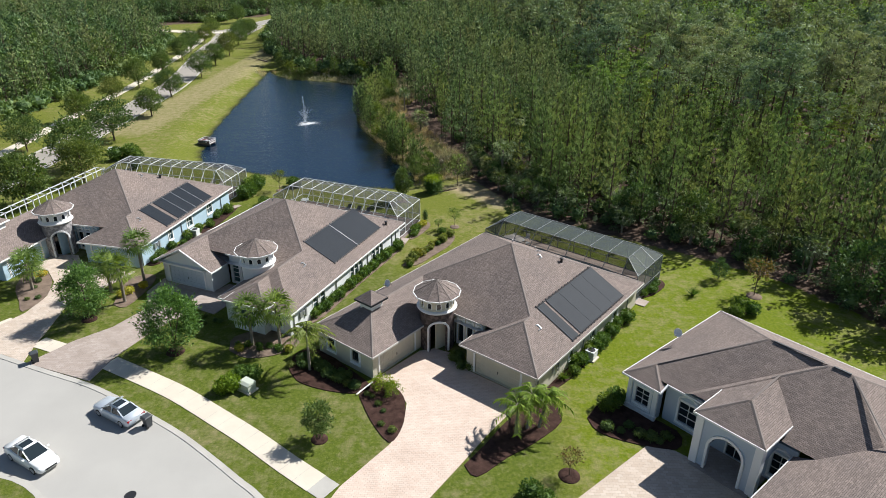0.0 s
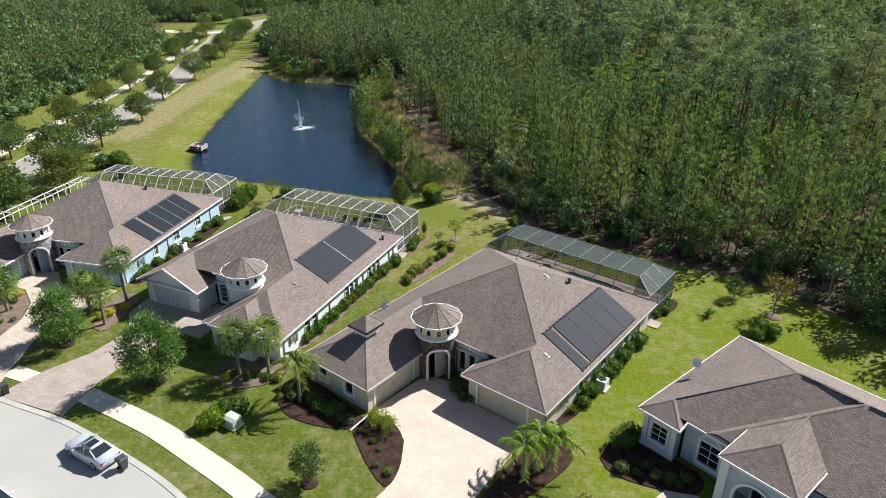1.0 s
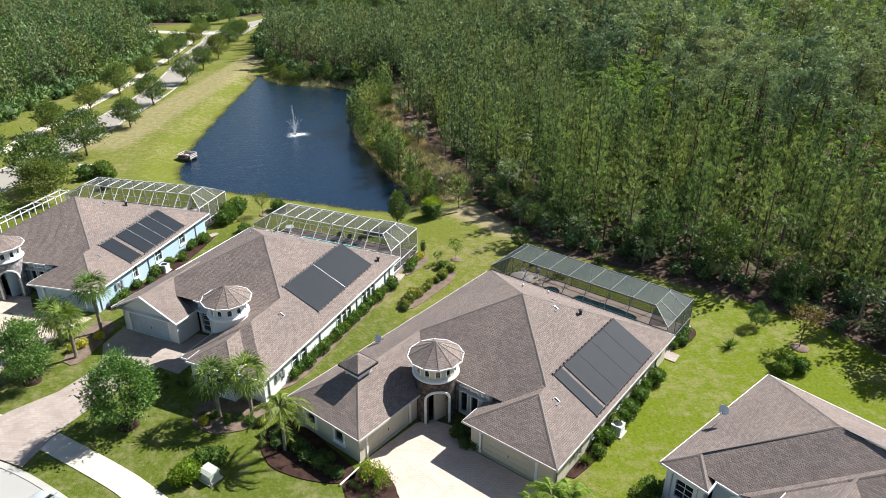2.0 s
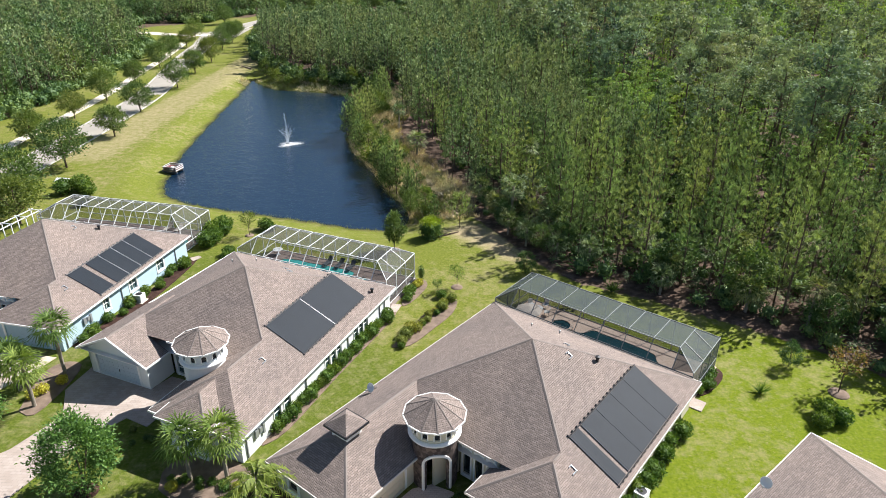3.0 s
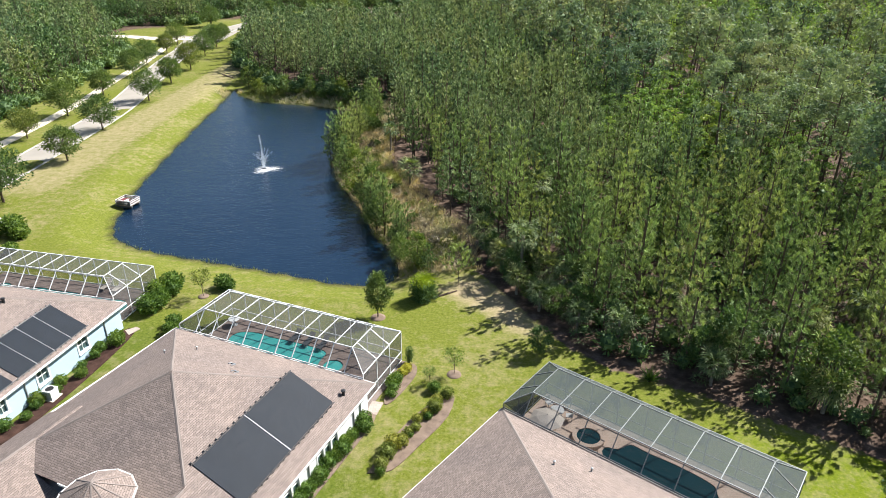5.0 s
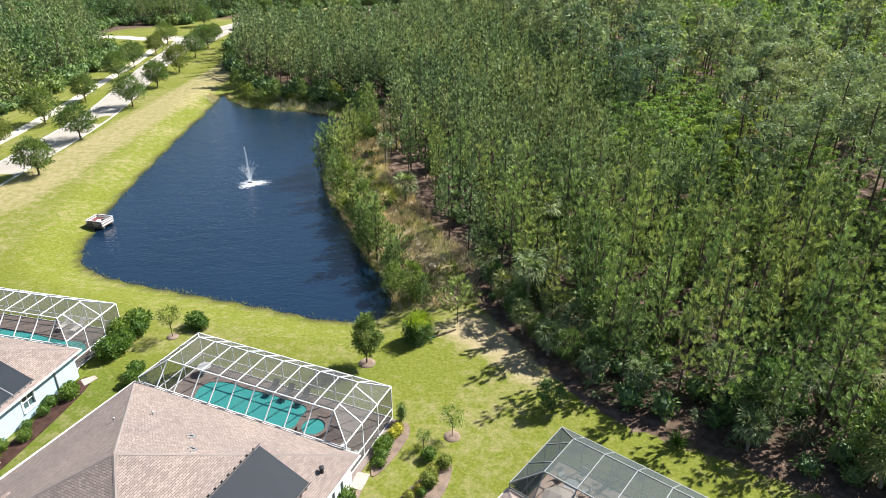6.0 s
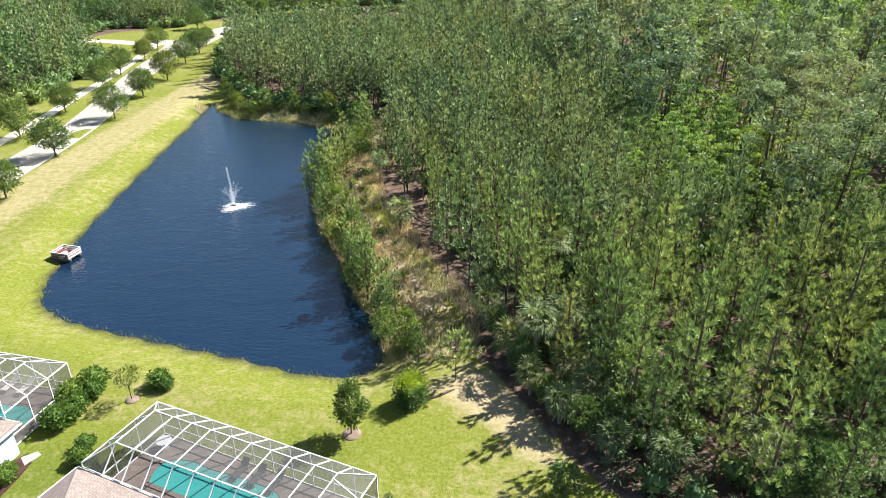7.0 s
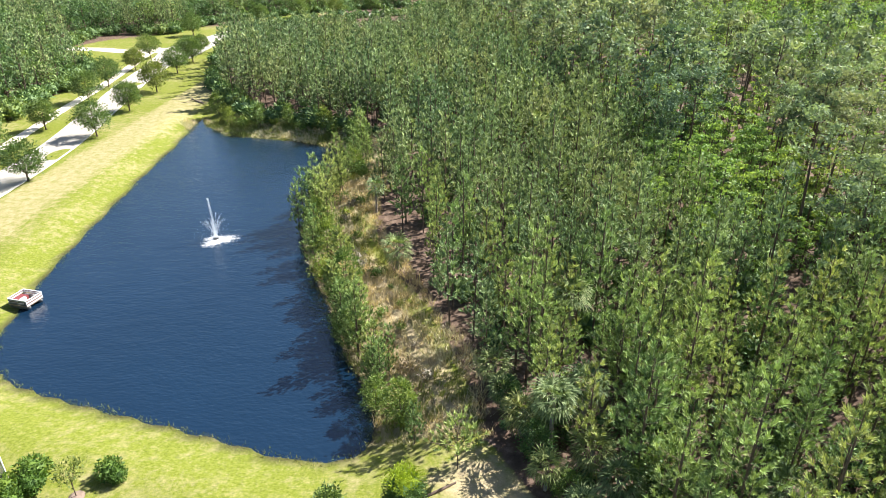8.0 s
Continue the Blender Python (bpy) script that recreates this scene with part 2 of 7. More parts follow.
BROADLEAF = foliage("broad leaves", (0.036, 0.078, 0.028), (0.175, 0.260, 0.090), 0.22)
SCRUB = foliage("bank scrub leaves", (0.055, 0.100, 0.024), (0.22, 0.285, 0.078), 0.32, "object", (1.35, 1.15, 0.7))
GARDEN_LEAF = foliage("garden tree leaves", (0.065, 0.120, 0.028), (0.19, 0.265, 0.075), 0.4, "object")
GREY_SCRUB = foliage("dry twiggy scrub", (0.15, 0.125, 0.095), (0.36, 0.31, 0.24), 0.2, "object")
GARDEN_OAK = foliage("dense oak leaves", (0.035, 0.080, 0.026), (0.14, 0.215, 0.065), 0.25, "object")
LAWN_OAK = foliage("bright lawn oak leaves", (0.060, 0.130, 0.032), (0.22, 0.340, 0.090), 0.35, "object")
OAK_LEAF = foliage("oak leaves", (0.055, 0.098, 0.028), (0.155, 0.210, 0.068), 0.38, "object")
SHRUB = foliage("clipped shrub leaves", (0.040, 0.088, 0.016), (0.135, 0.210, 0.040), 0.35, "object")
LIME = foliage("yellow-green leaves", (0.13, 0.20, 0.012), (0.26, 0.34, 0.03), 0.35, "object")
YELLOW = foliage("yellow blossom", (0.24, 0.24, 0.02), (0.58, 0.52, 0.08), 0.3, "object")
OLIVE = foliage("olive hedge leaves", (0.105, 0.130, 0.026), (0.30, 0.320, 0.080), 0.36, "object")
RUST = foliage("reddish leaves", (0.070, 0.085, 0.028), (0.25, 0.140, 0.055), 0.3, "object")
PALM = foliage("palm fronds", (0.080, 0.140, 0.028), (0.24, 0.315, 0.080), 0.45, "object")
PALM_LIME = foliage("bright palm fronds", (0.085, 0.165, 0.018), (0.23, 0.36, 0.050), 0.45, "object")
PALM_GREY = foliage("cabbage palm fronds", (0.065, 0.105, 0.036), (0.27, 0.325, 0.145), 0.3, "object")
REED = foliage("dry reeds", (0.30, 0.245, 0.17), (0.68, 0.60, 0.46), 0.3, "island", (1.1, 1.0, 0.95))
GREEN_REED = foliage("green reeds", (0.09, 0.12, 0.03), (0.25, 0.27, 0.09), 0.3)
SILVER_PAINT = plain("silver blue car paint", (0.50, 0.54, 0.58), 0.3, 0.15)
WHITE_PAINT = plain("white car paint", (0.82, 0.82, 0.80), 0.2)
CAR_GLASS = plain("car glass", (0.02, 0.028, 0.032), 0.05, 0.0, 0.6)
TYRE = plain("tyre rubber", (0.02, 0.02, 0.02), 0.85)
LAMP_RED = plain("red lamp cover", (0.35, 0.02, 0.02), 0.2)
LAMP_CLEAR = plain("clear lamp cover", (0.65, 0.68, 0.70), 0.1)
BIN_GREY = plain("dark grey bin plastic", (0.055, 0.06, 0.065), 0.5)
UTILITY_GREEN = plain("pale utility cabinet", (0.50, 0.53, 0.44), 0.5)
TIMBER = mottled("weathered timber", (0.26, 0.20, 0.15), 0.7, 1.3, 2.0, 14, 0.9)
SPRAY = screen_material("white water spray", (0.92, 0.94, 0.96), 0.42)
FOAM = foam_material()
SEAT_RED = plain("dark red vinyl", (0.16, 0.035, 0.035), 0.5)
RAIL_BROWN = plain("brown rail stripe", (0.16, 0.10, 0.085), 0.5)
DISH_GREY = plain("pale dish enamel", (0.72, 0.73, 0.74), 0.4)
CLOTH = plain("beige canvas", (0.58, 0.52, 0.45), 0.9)


# ---- mesh kit ----
class Geo:
    """Vertices and faces being collected for one mesh."""

    def __init__(self):
        self.v, self.f, self.uv = [], [], []

    def add(self, vs, fs):
        n = len(self.v)
        self.v += [tuple(p) for p in vs]
        self.f += [tuple(i + n for i in f) for f in fs]
        return self

    def box(self, x0, x1, y0, y1, z0, z1):
        return self.add([(x0, y0, z0), (x1, y0, z0), (x1, y1, z0), (x0, y1, z0), (x0, y0, z1), (x1, y0, z1), (x1, y1, z1), (x0, y1, z1)],
                        [(3, 2, 1, 0), (4, 5, 6, 7), (0, 1, 5, 4), (1, 2, 6, 5), (2, 3, 7, 6), (3, 0, 4, 7)])

    def bar(self, a, b, w, h=None):
        """A square bar from a to b."""
        a, b, h = Vector(a), Vector(b), h or w
        d = (b - a).normalized()
        side = d.cross(Vector((0, 0, 1)))
        side = side.normalized() if side.length > 0.01 else Vector((1, 0, 0))
        up = side.cross(d)
        s, u = side * w / 2, up * h / 2
        vs = [p + i * s + j * u for p in (a, b) for i, j in ((-1, -1), (1, -1), (1, 1), (-1, 1))]
        return self.add(vs, [(3, 2, 1, 0), (4, 5, 6, 7), (0, 1, 5, 4), (1, 2, 6, 5), (2, 3, 7, 6), (3, 0, 4, 7)])

    def prism(self, poly, z0, z1):
        n = len(poly)
        if sum(a[0] * b[1] - b[0] * a[1] for a, b in zip(poly, poly[1:] + poly[:1])) < 0:
            poly = poly[::-1]
        vs = [(x, y, z0) for x, y in poly] + [(x, y, z1) for x, y in poly]
        return self.add(vs, [tuple(range(n - 1, -1, -1)), tuple(range(n, 2 * n))] + [(i, (i + 1) % n, n + (i + 1) % n, n + i) for i in range(n)])

    def rings(self, rings, caps=True):
        n = len(rings[0])
        vs = [p for r in rings for p in r]
        fs = [(k * n + i, k * n + (i + 1) % n, (k + 1) * n + (i + 1) % n, (k + 1) * n + i) for k in range(len(rings) - 1) for i in range(n)]
        if caps:
            fs += [tuple(range(n - 1, -1, -1)), tuple(range((len(rings) - 1) * n, len(rings) * n))]
        return self.add(vs, fs)

    def lathe(self, profile, n, cx=0.0, cy=0.0, z=0.0, turn=0.0):
        return self.rings([[(cx + r * math.cos(turn + 2 * math.pi * i / n), cy + r * math.sin(turn + 2 * math.pi * i / n), z + h) for i in range(n)] for r, h in profile])

    def tube(self, points, radii, n=6):
        rings = []
        pts = [Vector(p) for p in points]
        for i, p in enumerate(pts):
            d = (pts[min(i + 1, len(pts) - 1)] - pts[max(i - 1, 0)]).normalized()
            a = d.cross(Vector((0.3, 0.9, 0.31))).normalized()
            b = d.cross(a)
            rings.append([p + radii[i] * (a * math.cos(2 * math.pi * k / n) + b * math.sin(2 * math.pi * k / n)) for k in range(n)])
        return self.rings(rings)

    def tri(self, a, b, c):
        return self.add([a, b, c], [(0, 1, 2)])

    def data(self, name, smooth=False):
        me = bpy.data.meshes.new(name)
        me.from_pydata(self.v, [], self.f)
        if self.uv:
            layer = me.uv_layers.new(name="UVMap")
            layer.data.foreach_set("uv", np.array(self.uv, dtype=np.float32).ravel())
        if smooth:
            me.polygons.foreach_set("use_smooth", [True] * len(me.polygons))
        if name in ("roof", "tower"):
            bm = bmesh.new()
            bm.from_mesh(me)
            bmesh.ops.remove_doubles(bm, verts=bm.verts, dist=0.003)
            bm.to_mesh(me)
            bm.free()
        me.update()
        return me


def part(name, geo, material, parent, label="", smooth=False, at=None):
    """Links a mesh as one object under a thing, or alone when parent is None."""
    me = geo.data(name, smooth) if isinstance(geo, Geo) else geo
    if not me.materials:
        me.materials.append(material)
    ob = new(name, me)
    ob.parent = parent
    if me.materials[0] is not material and len(me.materials) == 1:
        ob.material_slots[0].link = "OBJECT"
        ob.material_slots[0].material = material
    if at is not None:
        ob.matrix_basis = at
    return tagged(ob, label)


def pieces(name, geo, material, parent, label=""):
    """Every loose piece of a mesh as a part of its own."""
    root = list(range(len(geo.v)))

    def top(i):
        while root[i] != i:
            i = root[i]
        return i
    for f in geo.f:
        for i in f[1:]:
            root[top(i)] = top(f[0])
    groups = collections.OrderedDict()
    for f in geo.f:
        groups.setdefault(top(f[0]), []).append(f)
    for faces in groups.values():
        used = sorted({i for f in faces for i in f})
        place = {v: k for k, v in enumerate(used)}
        part(name, Geo().add([geo.v[i] for i in used], [tuple(place[i] for i in f) for f in faces]), material, parent, label)


def thing(name, m, label, category, group="", kind=""):
    """An Empty at the base of a thing with parts."""
    ob = new(name)
    ob.empty_display_size = 0.3
    ob.matrix_basis = m
    return tagged(ob, label, category, group, kind)


def structure(name, geo, material, label, category="ground", smooth=False):
    return tagged(part(name, geo, material, None, "", smooth), label, category, "", "structure")


# ---- ground, pond, streets ----
def away(poly, x, y):
    """Signed distance to a closed outline, negative inside, for arrays x and y."""
    best = np.full(x.shape, 1e9)
    inside = np.zeros(x.shape, bool)
    for (ax, ay), (bx, by) in zip(poly, poly[1:] + poly[:1]):
        dx, dy = bx - ax, by - ay
        k = np.clip(((x - ax) * dx + (y - ay) * dy) / (dx * dx + dy * dy), 0, 1)
        best = np.minimum(best, np.hypot(x - ax - k * dx, y - ay - k * dy))
        cross = (ay > y) != (by > y)
        inside ^= cross & (x < ax + (y - ay) * dx / (dy if abs(dy) > 1e-9 else 1e-9))
    return np.where(inside, -best, best)


def smooth(a, b, x):
    k = np.clip((x - a) / (b - a), 0, 1)
    return k * k * (3 - 2 * k)


WATER = -1.4
SHORE = [(-48.3, 119.3), (-46, 114.6), (-42, 111.8), (-37, 110), (-31, 108.3), (-24, 106.5), (-18, 104.8), (-13, 103.2), (-9.5, 102.9), (-6.8, 104),
         (-6.0, 106.5), (-6.8, 111), (-10, 116.5), (-13.2, 124), (-16, 131), (-20, 139), (-22.5, 147), (-23, 156), (-21, 166), (-20.5, 176), (-24, 184),
         (-34.5, 189), (-49.5, 192.4), (-56, 199), (-59.3, 206.5), (-59, 200), (-57, 185), (-55.8, 170.3), (-53.4, 148.7), (-51.3, 132.5)]
WOOD_EAST = [(3, 105), (6.6, 98.7), (11, 90.5), (15, 86), (23, 82), (33, 75.8), (40, 70.6), (45.4, 63.4), (50.5, 52), (62, 20), (120, -30), (800, -30), (800, 800),
             (-28, 800), (-27, 374), (-50, 360), (-66, 350), (-79, 333), (-83, 312), (-82, 288), (-75, 258), (-66, 230), (-57, 213), (-46, 199), (-30, 195), (-19, 187), (-13.5, 174), (-14, 155),
             (-11.2, 142), (-8.6, 134), (-2.6, 124.5), (0.2, 116), (2.4, 109)]
WOOD_WEST = [(-96, 40), (-97, 140), (-98, 190), (-102, 225), (-108, 250), (-136, 266), (-139, 312), (-113, 315), (-112, 332), (-100, 352), (-84, 368), (-62, 384), (-40, 394), (-28, 398),
             (-28, 800), (-800, 800), (-800, 40)]
BARE = [(-1.5, 100), (3, 104), (8, 99.5), (10.5, 91.5), (7.0, 91.5), (4.5, 95.0), (1, 98)]


def lines(lo, a, b, hi, step):
    inner = np.arange(a, b + step, step)
    out = np.geomspace(1, hi - b, 26)
    low = np.geomspace(1, a - lo, 26)
    return np.concatenate([(a - low)[::-1], inner, b + out])


def ground_sheet():
    xs, ys = lines(-4000, -104, 56, 4000, 1.1), lines(-3000, 22, 214, 4000, 1.1)
    x, y = np.meshgrid(xs, ys)
    pond = away(SHORE, x, y)
    z = -1.4 * (1 - smooth(0, 7, pond)) - 1.6 * smooth(0, 6, -pond)
    z += 0.05 * np.sin(x * 0.21 + 1.3) * np.sin(y * 0.17) * smooth(4, 20, pond) * smooth(75, 100, y)
    wood = np.maximum(smooth(1.5, -2.5, away(WOOD_EAST, x, y)), smooth(1.5, -2.5, away(WOOD_WEST, x, y)))
    dry = 0.75 * smooth(3, -2, away(BARE, x, y))
    verge = smooth(-57, -64, x) * smooth(-74, -70, x) * smooth(116, 130, y)
    dry = np.maximum(dry, np.maximum(0.56 * verge, 0.30 * smooth(-49, -53, x) * smooth(-74, -70, x) * smooth(108, 120, y)))
    strip = smooth(9.5, 6, pond) * smooth(-24, -18, x - 0.0 * y) * smooth(103, 107, y)
    dry = np.maximum(dry, strip)
    bank = smooth(0.8, 0.1, pond)
    nx, ny = len(xs), len(ys)
    idx = np.arange(nx * ny).reshape(ny, nx)
    faces = np.stack([idx[:-1, :-1], idx[:-1, 1:], idx[1:, 1:], idx[1:, :-1]], -1).reshape(-1, 4)
    me = bpy.data.meshes.new("ground")
    me.from_pydata(np.stack([x, y, z], -1).reshape(-1, 3), [], faces)
    layer = me.attributes.new("zone", "FLOAT_COLOR", "POINT")
    layer.data.foreach_set("color", np.stack([wood, dry, bank, np.ones_like(wood)], -1).astype(np.float32).ravel())
    soft_lawn = np.maximum(0.6 * smooth(58, 66, y + 0.45 * (x - 14)) * smooth(-10, -4, x), np.maximum(0.6 * smooth(88, 96, y), smooth(9, 14, x) * smooth(32, 38, y) * smooth(84, 76, y)))
    layer = me.attributes.new("lush", "FLOAT", "POINT")
    layer.data.foreach_set("value", soft_lawn.astype(np.float32).ravel())
    me.polygons.foreach_set("use_smooth", [True] * len(me.polygons))
    return structure("ground", me, LAWN, "green and yellowed lawn running into pine straw under the wood", "ground")


def height_at(x, y):
    pond = away(SHORE, np.array([float(x)]), np.array([float(y)]))[0]
    return float(-1.4 * (1 - smooth(0, 7, pond)) - 1.6 * smooth(0, 6, -pond))


ground_sheet()
cx, cy = -32.0, 150.0
structure("water", Geo().add([(cx + (x - cx) * 1.05, cy + (y - cy) * 1.03, WATER) for x, y in SHORE], [tuple(range(len(SHORE)))]), POND,
          "dark blue pond water with small wind ripples", "pond")


def rounded(points, steps=5):
    """A smooth line through points (Catmull-Rom)."""
    p = [points[0]] + list(points) + [points[-1]]
    out = []
    for i in range(1, len(p) - 2):
        a, b, c, d = (Vector(q) for q in p[i - 1:i + 3])
        for k in range(steps):
            t = k / steps
            q = 0.5 * (2 * b + (c - a) * t + (2 * a - 5 * b + 4 * c - d) * t * t + (3 * b - a - 3 * c + d) * t ** 3)
            out.append((q.x, q.y))
    return out + [tuple(points[-1])]


def ribbon(points, width, z0, z1, shift=0.0):
    """A strip of constant width along a line."""
    g, left, right = Geo(), [], []
    for i, p in enumerate(points):
        a, b = Vector(points[max(i - 1, 0)]), Vector(points[min(i + 1, len(points) - 1)])
        d = (b - a).normalized()
        n = Vector((-d.y, d.x))
        left.append(Vector(p) + n * (shift + width / 2))
        right.append(Vector(p) + n * (shift - width / 2))
    for i in range(len(points) - 1):
        q = [right[i], right[i + 1], left[i + 1], left[i]]
        vs = [(v.x, v.y, z) for z in (z0, z1) for v in q]
        g.add(vs, [(4, 5, 6, 7), (0, 1, 5, 4), (2, 3, 7, 6)])
    return g


KERB_LINE = rounded([(-75, 62), (-58, 56.5), (-48, 52.8), (-41.6, 50.4), (-36, 48.3), (-31.2, 46.6), (-27.6, 44.9), (-23.3, 42.5), (-19.8, 40.4), (-16.6, 38.1), (-13.6, 35.8),
                     (-11.3, 34.0), (-7, 29.5), (-4, 24), (-3, 16), (-6, 6), (-14, -4), (-30, -9), (-48, -4), (-60, 10), (-66, 26), (-82, 40)])
structure("road", Geo().prism(KERB_LINE, -0.1, 0.02), ASPHALT, "pale sun-bleached concrete cul-de-sac street", "street")
ISLAND = [(-33 + 8.9 * math.cos(a * 2 * math.pi / 40), 26.5 + 8.9 * math.sin(a * 2 * math.pi / 40)) for a in range(40)]
structure("traffic_island", Geo().prism(ISLAND, 0, 0.09), LAWN, "round grass island in the turning circle", "island")
structure("kerb", ribbon(KERB_LINE, 0.5, 0.0, 0.06), KERB, "low pale concrete kerb along the street", "kerb")
structure("kerb", ribbon(ISLAND + ISLAND[:1], 0.45, 0.0, 0.105), KERB, "low concrete kerb round the grass island", "kerb")

MIDDLE = rounded([(-30.7, 50.0), (-26.5, 47.95), (-22.0, 45.6), (-17.4, 42.6), (-13.8, 40.2), (-10.1, 37.45), (-6.4, 34.9)])


def pavement(line, width, name="pavement", label="bright pale concrete sidewalk slabs"):
    """A sidewalk cast in bays: every slab is a piece of its own."""
    base = structure(name, ribbon(line, width - 0.06, 0.0, 0.038), KERB, label, "sidewalk")
    run, last = 0.0, Vector(line[0])
    marks = [line[0]]
    for p in line[1:]:
        v = Vector(p)
        while (v - last).length > 1.6:
            last = last + (v - last).normalized() * 1.6
            marks.append((last.x, last.y))
    for a, b in zip(marks, marks[1:]):
        d = (Vector(b) - Vector(a)).normalized() * 0.012
        part("slab", ribbon([(a[0] + d.x, a[1] + d.y), (b[0] - d.x, b[1] - d.y)], width, 0.01, 0.05), CONCRETE, base)
    return base


pavement(MIDDLE, 1.95)
pavement([(-45.5, 56.6), (-43.6, 55.4), (-40.0, 53.4)], 1.7)
pavement([(-39.4, 53.0), (-36.3, 51.9)], 1.7)

structure("driveway", Geo().prism([(-2.6, 40.2), (-1.75, 42.8), (-1.75, 45.4), (-2.9, 47.6), (-4.9, 48.9), (-1.2, 53.5), (0.2, 54.0), (1.9, 53.3), (2.4, 51.6), (4.0, 50.2), (9.0, 46.6), (6.9, 44.1),
                                   (5.1, 41.5), (3.3, 38.5), (0.9, 34.7), (-3.6, 28.6), (-7.6, 31.0), (-5.8, 35.5)], 0.0, 0.066),
          PAVER_PINK, "blush-coloured paver driveway widening to two garages", "driveway")
structure("driveway", Geo().prism([(-31.0, 47.0), (-30.5, 50.9), (-29.3, 54.5), (-28, 57.5), (-26, 60.2), (-23.8, 59.2), (-22.2, 63.5), (-20.8, 64.8), (-24.5, 66), (-25.6, 64.2), (-32.6, 67.0),
                                   (-33.2, 63.6), (-31.5, 60.2), (-33.4, 56.1), (-36, 53.3), (-37, 51.6), (-38.4, 49.4)], 0.0, 0.066),
          PAVER_GREY, "taupe paver driveway running up to a garage", "driveway")
structure("driveway", Geo().prism([(-45.3, 55.7), (-44.1, 58.3), (-43.9, 62.0), (-45, 65.3), (-47.4, 68.1), (-49.8, 69.0), (-49.2, 72.6), (-46.0, 72.4), (-44, 69.6), (-36.8, 68.4), (-37.9, 65.7), (-40.6, 60.3),
                                   (-39.7, 54.9), (-39.4, 52.4), (-38.8, 49.6), (-44.5, 51.8)], 0.0, 0.066),
          PAVER_CREAM, "cream paver driveway curving round a planted bed", "driveway")
structure("driveway", Geo().prism([(8, 31.5), (11.8, 35.3), (18.1, 41.1), (20.2, 40.6), (21.6, 39.4), (24.2, 36.8), (24.0, 33), (20, 28), (12, 27)], 0.0, 0.066),
          PAVER_CREAM, "cream paver drive beside an arched entry", "driveway")

ROAD_FAR = rounded([(-74, 62), (-73.5, 100), (-74, 125), (-75, 151), (-77, 178), (-83, 207), (-88, 229), (-91.5, 250), (-94, 272), (-94.5, 292), (-93.5, 310), (-89, 328), (-80, 345), (-66, 358), (-50, 368), (-20, 382)])
structure("road", ribbon(ROAD_FAR, 6.6, -0.1, 0.04), DIMMED_ROAD, "pale two-lane road lined with young oaks", "road")
structure("road", Geo().prism([(-87.5, 258), (-87.2, 274), (-88.5, 300), (-98.5, 310), (-101, 289), (-110, 286), (-110, 280), (-101, 276), (-97, 258)], -0.1, 0.046), DIMMED_ROAD, "broad pale junction of the oak-lined road", "road")
structure("kerb", ribbon(ROAD_FAR, 0.35, 0.0, 0.14, 3.4), KERB, "pale kerb beside the oak-lined road", "kerb")
structure("kerb", ribbon(ROAD_FAR, 0.35, 0.0, 0.14, -3.4), KERB, "pale kerb beside the oak-lined road", "kerb")
WALK_FAR = rounded([(-82.5, 70), (-83, 115), (-84.5, 135), (-86, 160), (-88.5, 185), (-92, 206), (-94.5, 225), (-99, 250), (-106, 285)])
structure("pavement", ribbon(WALK_FAR, 2.4, 0.0, 0.10), CONCRETE, "pale concrete footpath along the wood", "sidewalk")
structure("road", ribbon(rounded([(-97, 280), (-112, 279), (-126, 283), (-150, 284)]), 5.5, -0.05, 0.05), CONCRETE, "pale side road through the wood", "road")


def bed(points, material, label):
    structure("planting_bed", Geo().prism(rounded(points + points[:1], 3)[:-1], 0.0, 0.07), material, label, "flower bed")


bed([(-6.1, 46.3), (-4.6, 43.0), (-2.75, 40.4), (-1.95, 41.7), (-1.75, 43.9), (-2.1, 46.3), (-3.4, 47.9), (-5.0, 48.4)], MULCH, "dark mulch bed between lawn and driveway")
bed([(-13.4, 50.0), (-12.1, 48.1), (-10.1, 47.1), (-8.0, 46.6), (-6.2, 46.6), (-5.3, 47.8), (-8.0, 50.5), (-11.0, 53.2), (-13.2, 52.5)], MULCH, "dark mulch bed below the garage windows")
bed([(3.4, 38.2), (4.4, 37.0), (6.8, 39.2), (9.0, 40.9), (11.6, 43.8), (11.0, 46.3), (9.4, 46.2), (7.0, 43.6), (5.2, 40.8)], MULCH, "dark mulch bed under feathery palms")
bed([(-19.9, 52.5), (-17.7, 51.4), (-14.7, 52.3), (-13.4, 54.4), (-15.3, 55.7), (-17.2, 56.6), (-20.2, 55.0)], STRAW_MULCH, "pale mulch bed under two fan palms")
bed([(-46.2, 60.6), (-44.6, 58.6), (-43.9, 61.4), (-45.2, 65.2), (-47.4, 67.7), (-49.6, 68.0), (-48.8, 64.0)], STRAW_MULCH, "pale mulch bed with a fan palm")
bed([(13.8, 44.3), (14.5, 42.5), (17.4, 41.2), (20.4, 40.8), (21.0, 43.0), (17.2, 46.0), (16.1, 47.5)], MULCH, "dark mulch bed at a house corner")
bed([(-4.8, 71.8), (-3.0, 72.2), (-1.0, 75.1), (1.1, 78.7), (1.4, 81.7), (-0.7, 79.9), (-2.9, 76.5)], STRAW_MULCH, "narrow mulch strip with a loose hedge")
bed([(11.3, 47.9), (13.3, 50.0), (16.3, 54.2), (20.6, 60.4), (21.0, 61.8), (19.6, 61.0), (15.3, 55.0), (10.9, 48.8)], MULCH, "dark mulch bed along the side wall")
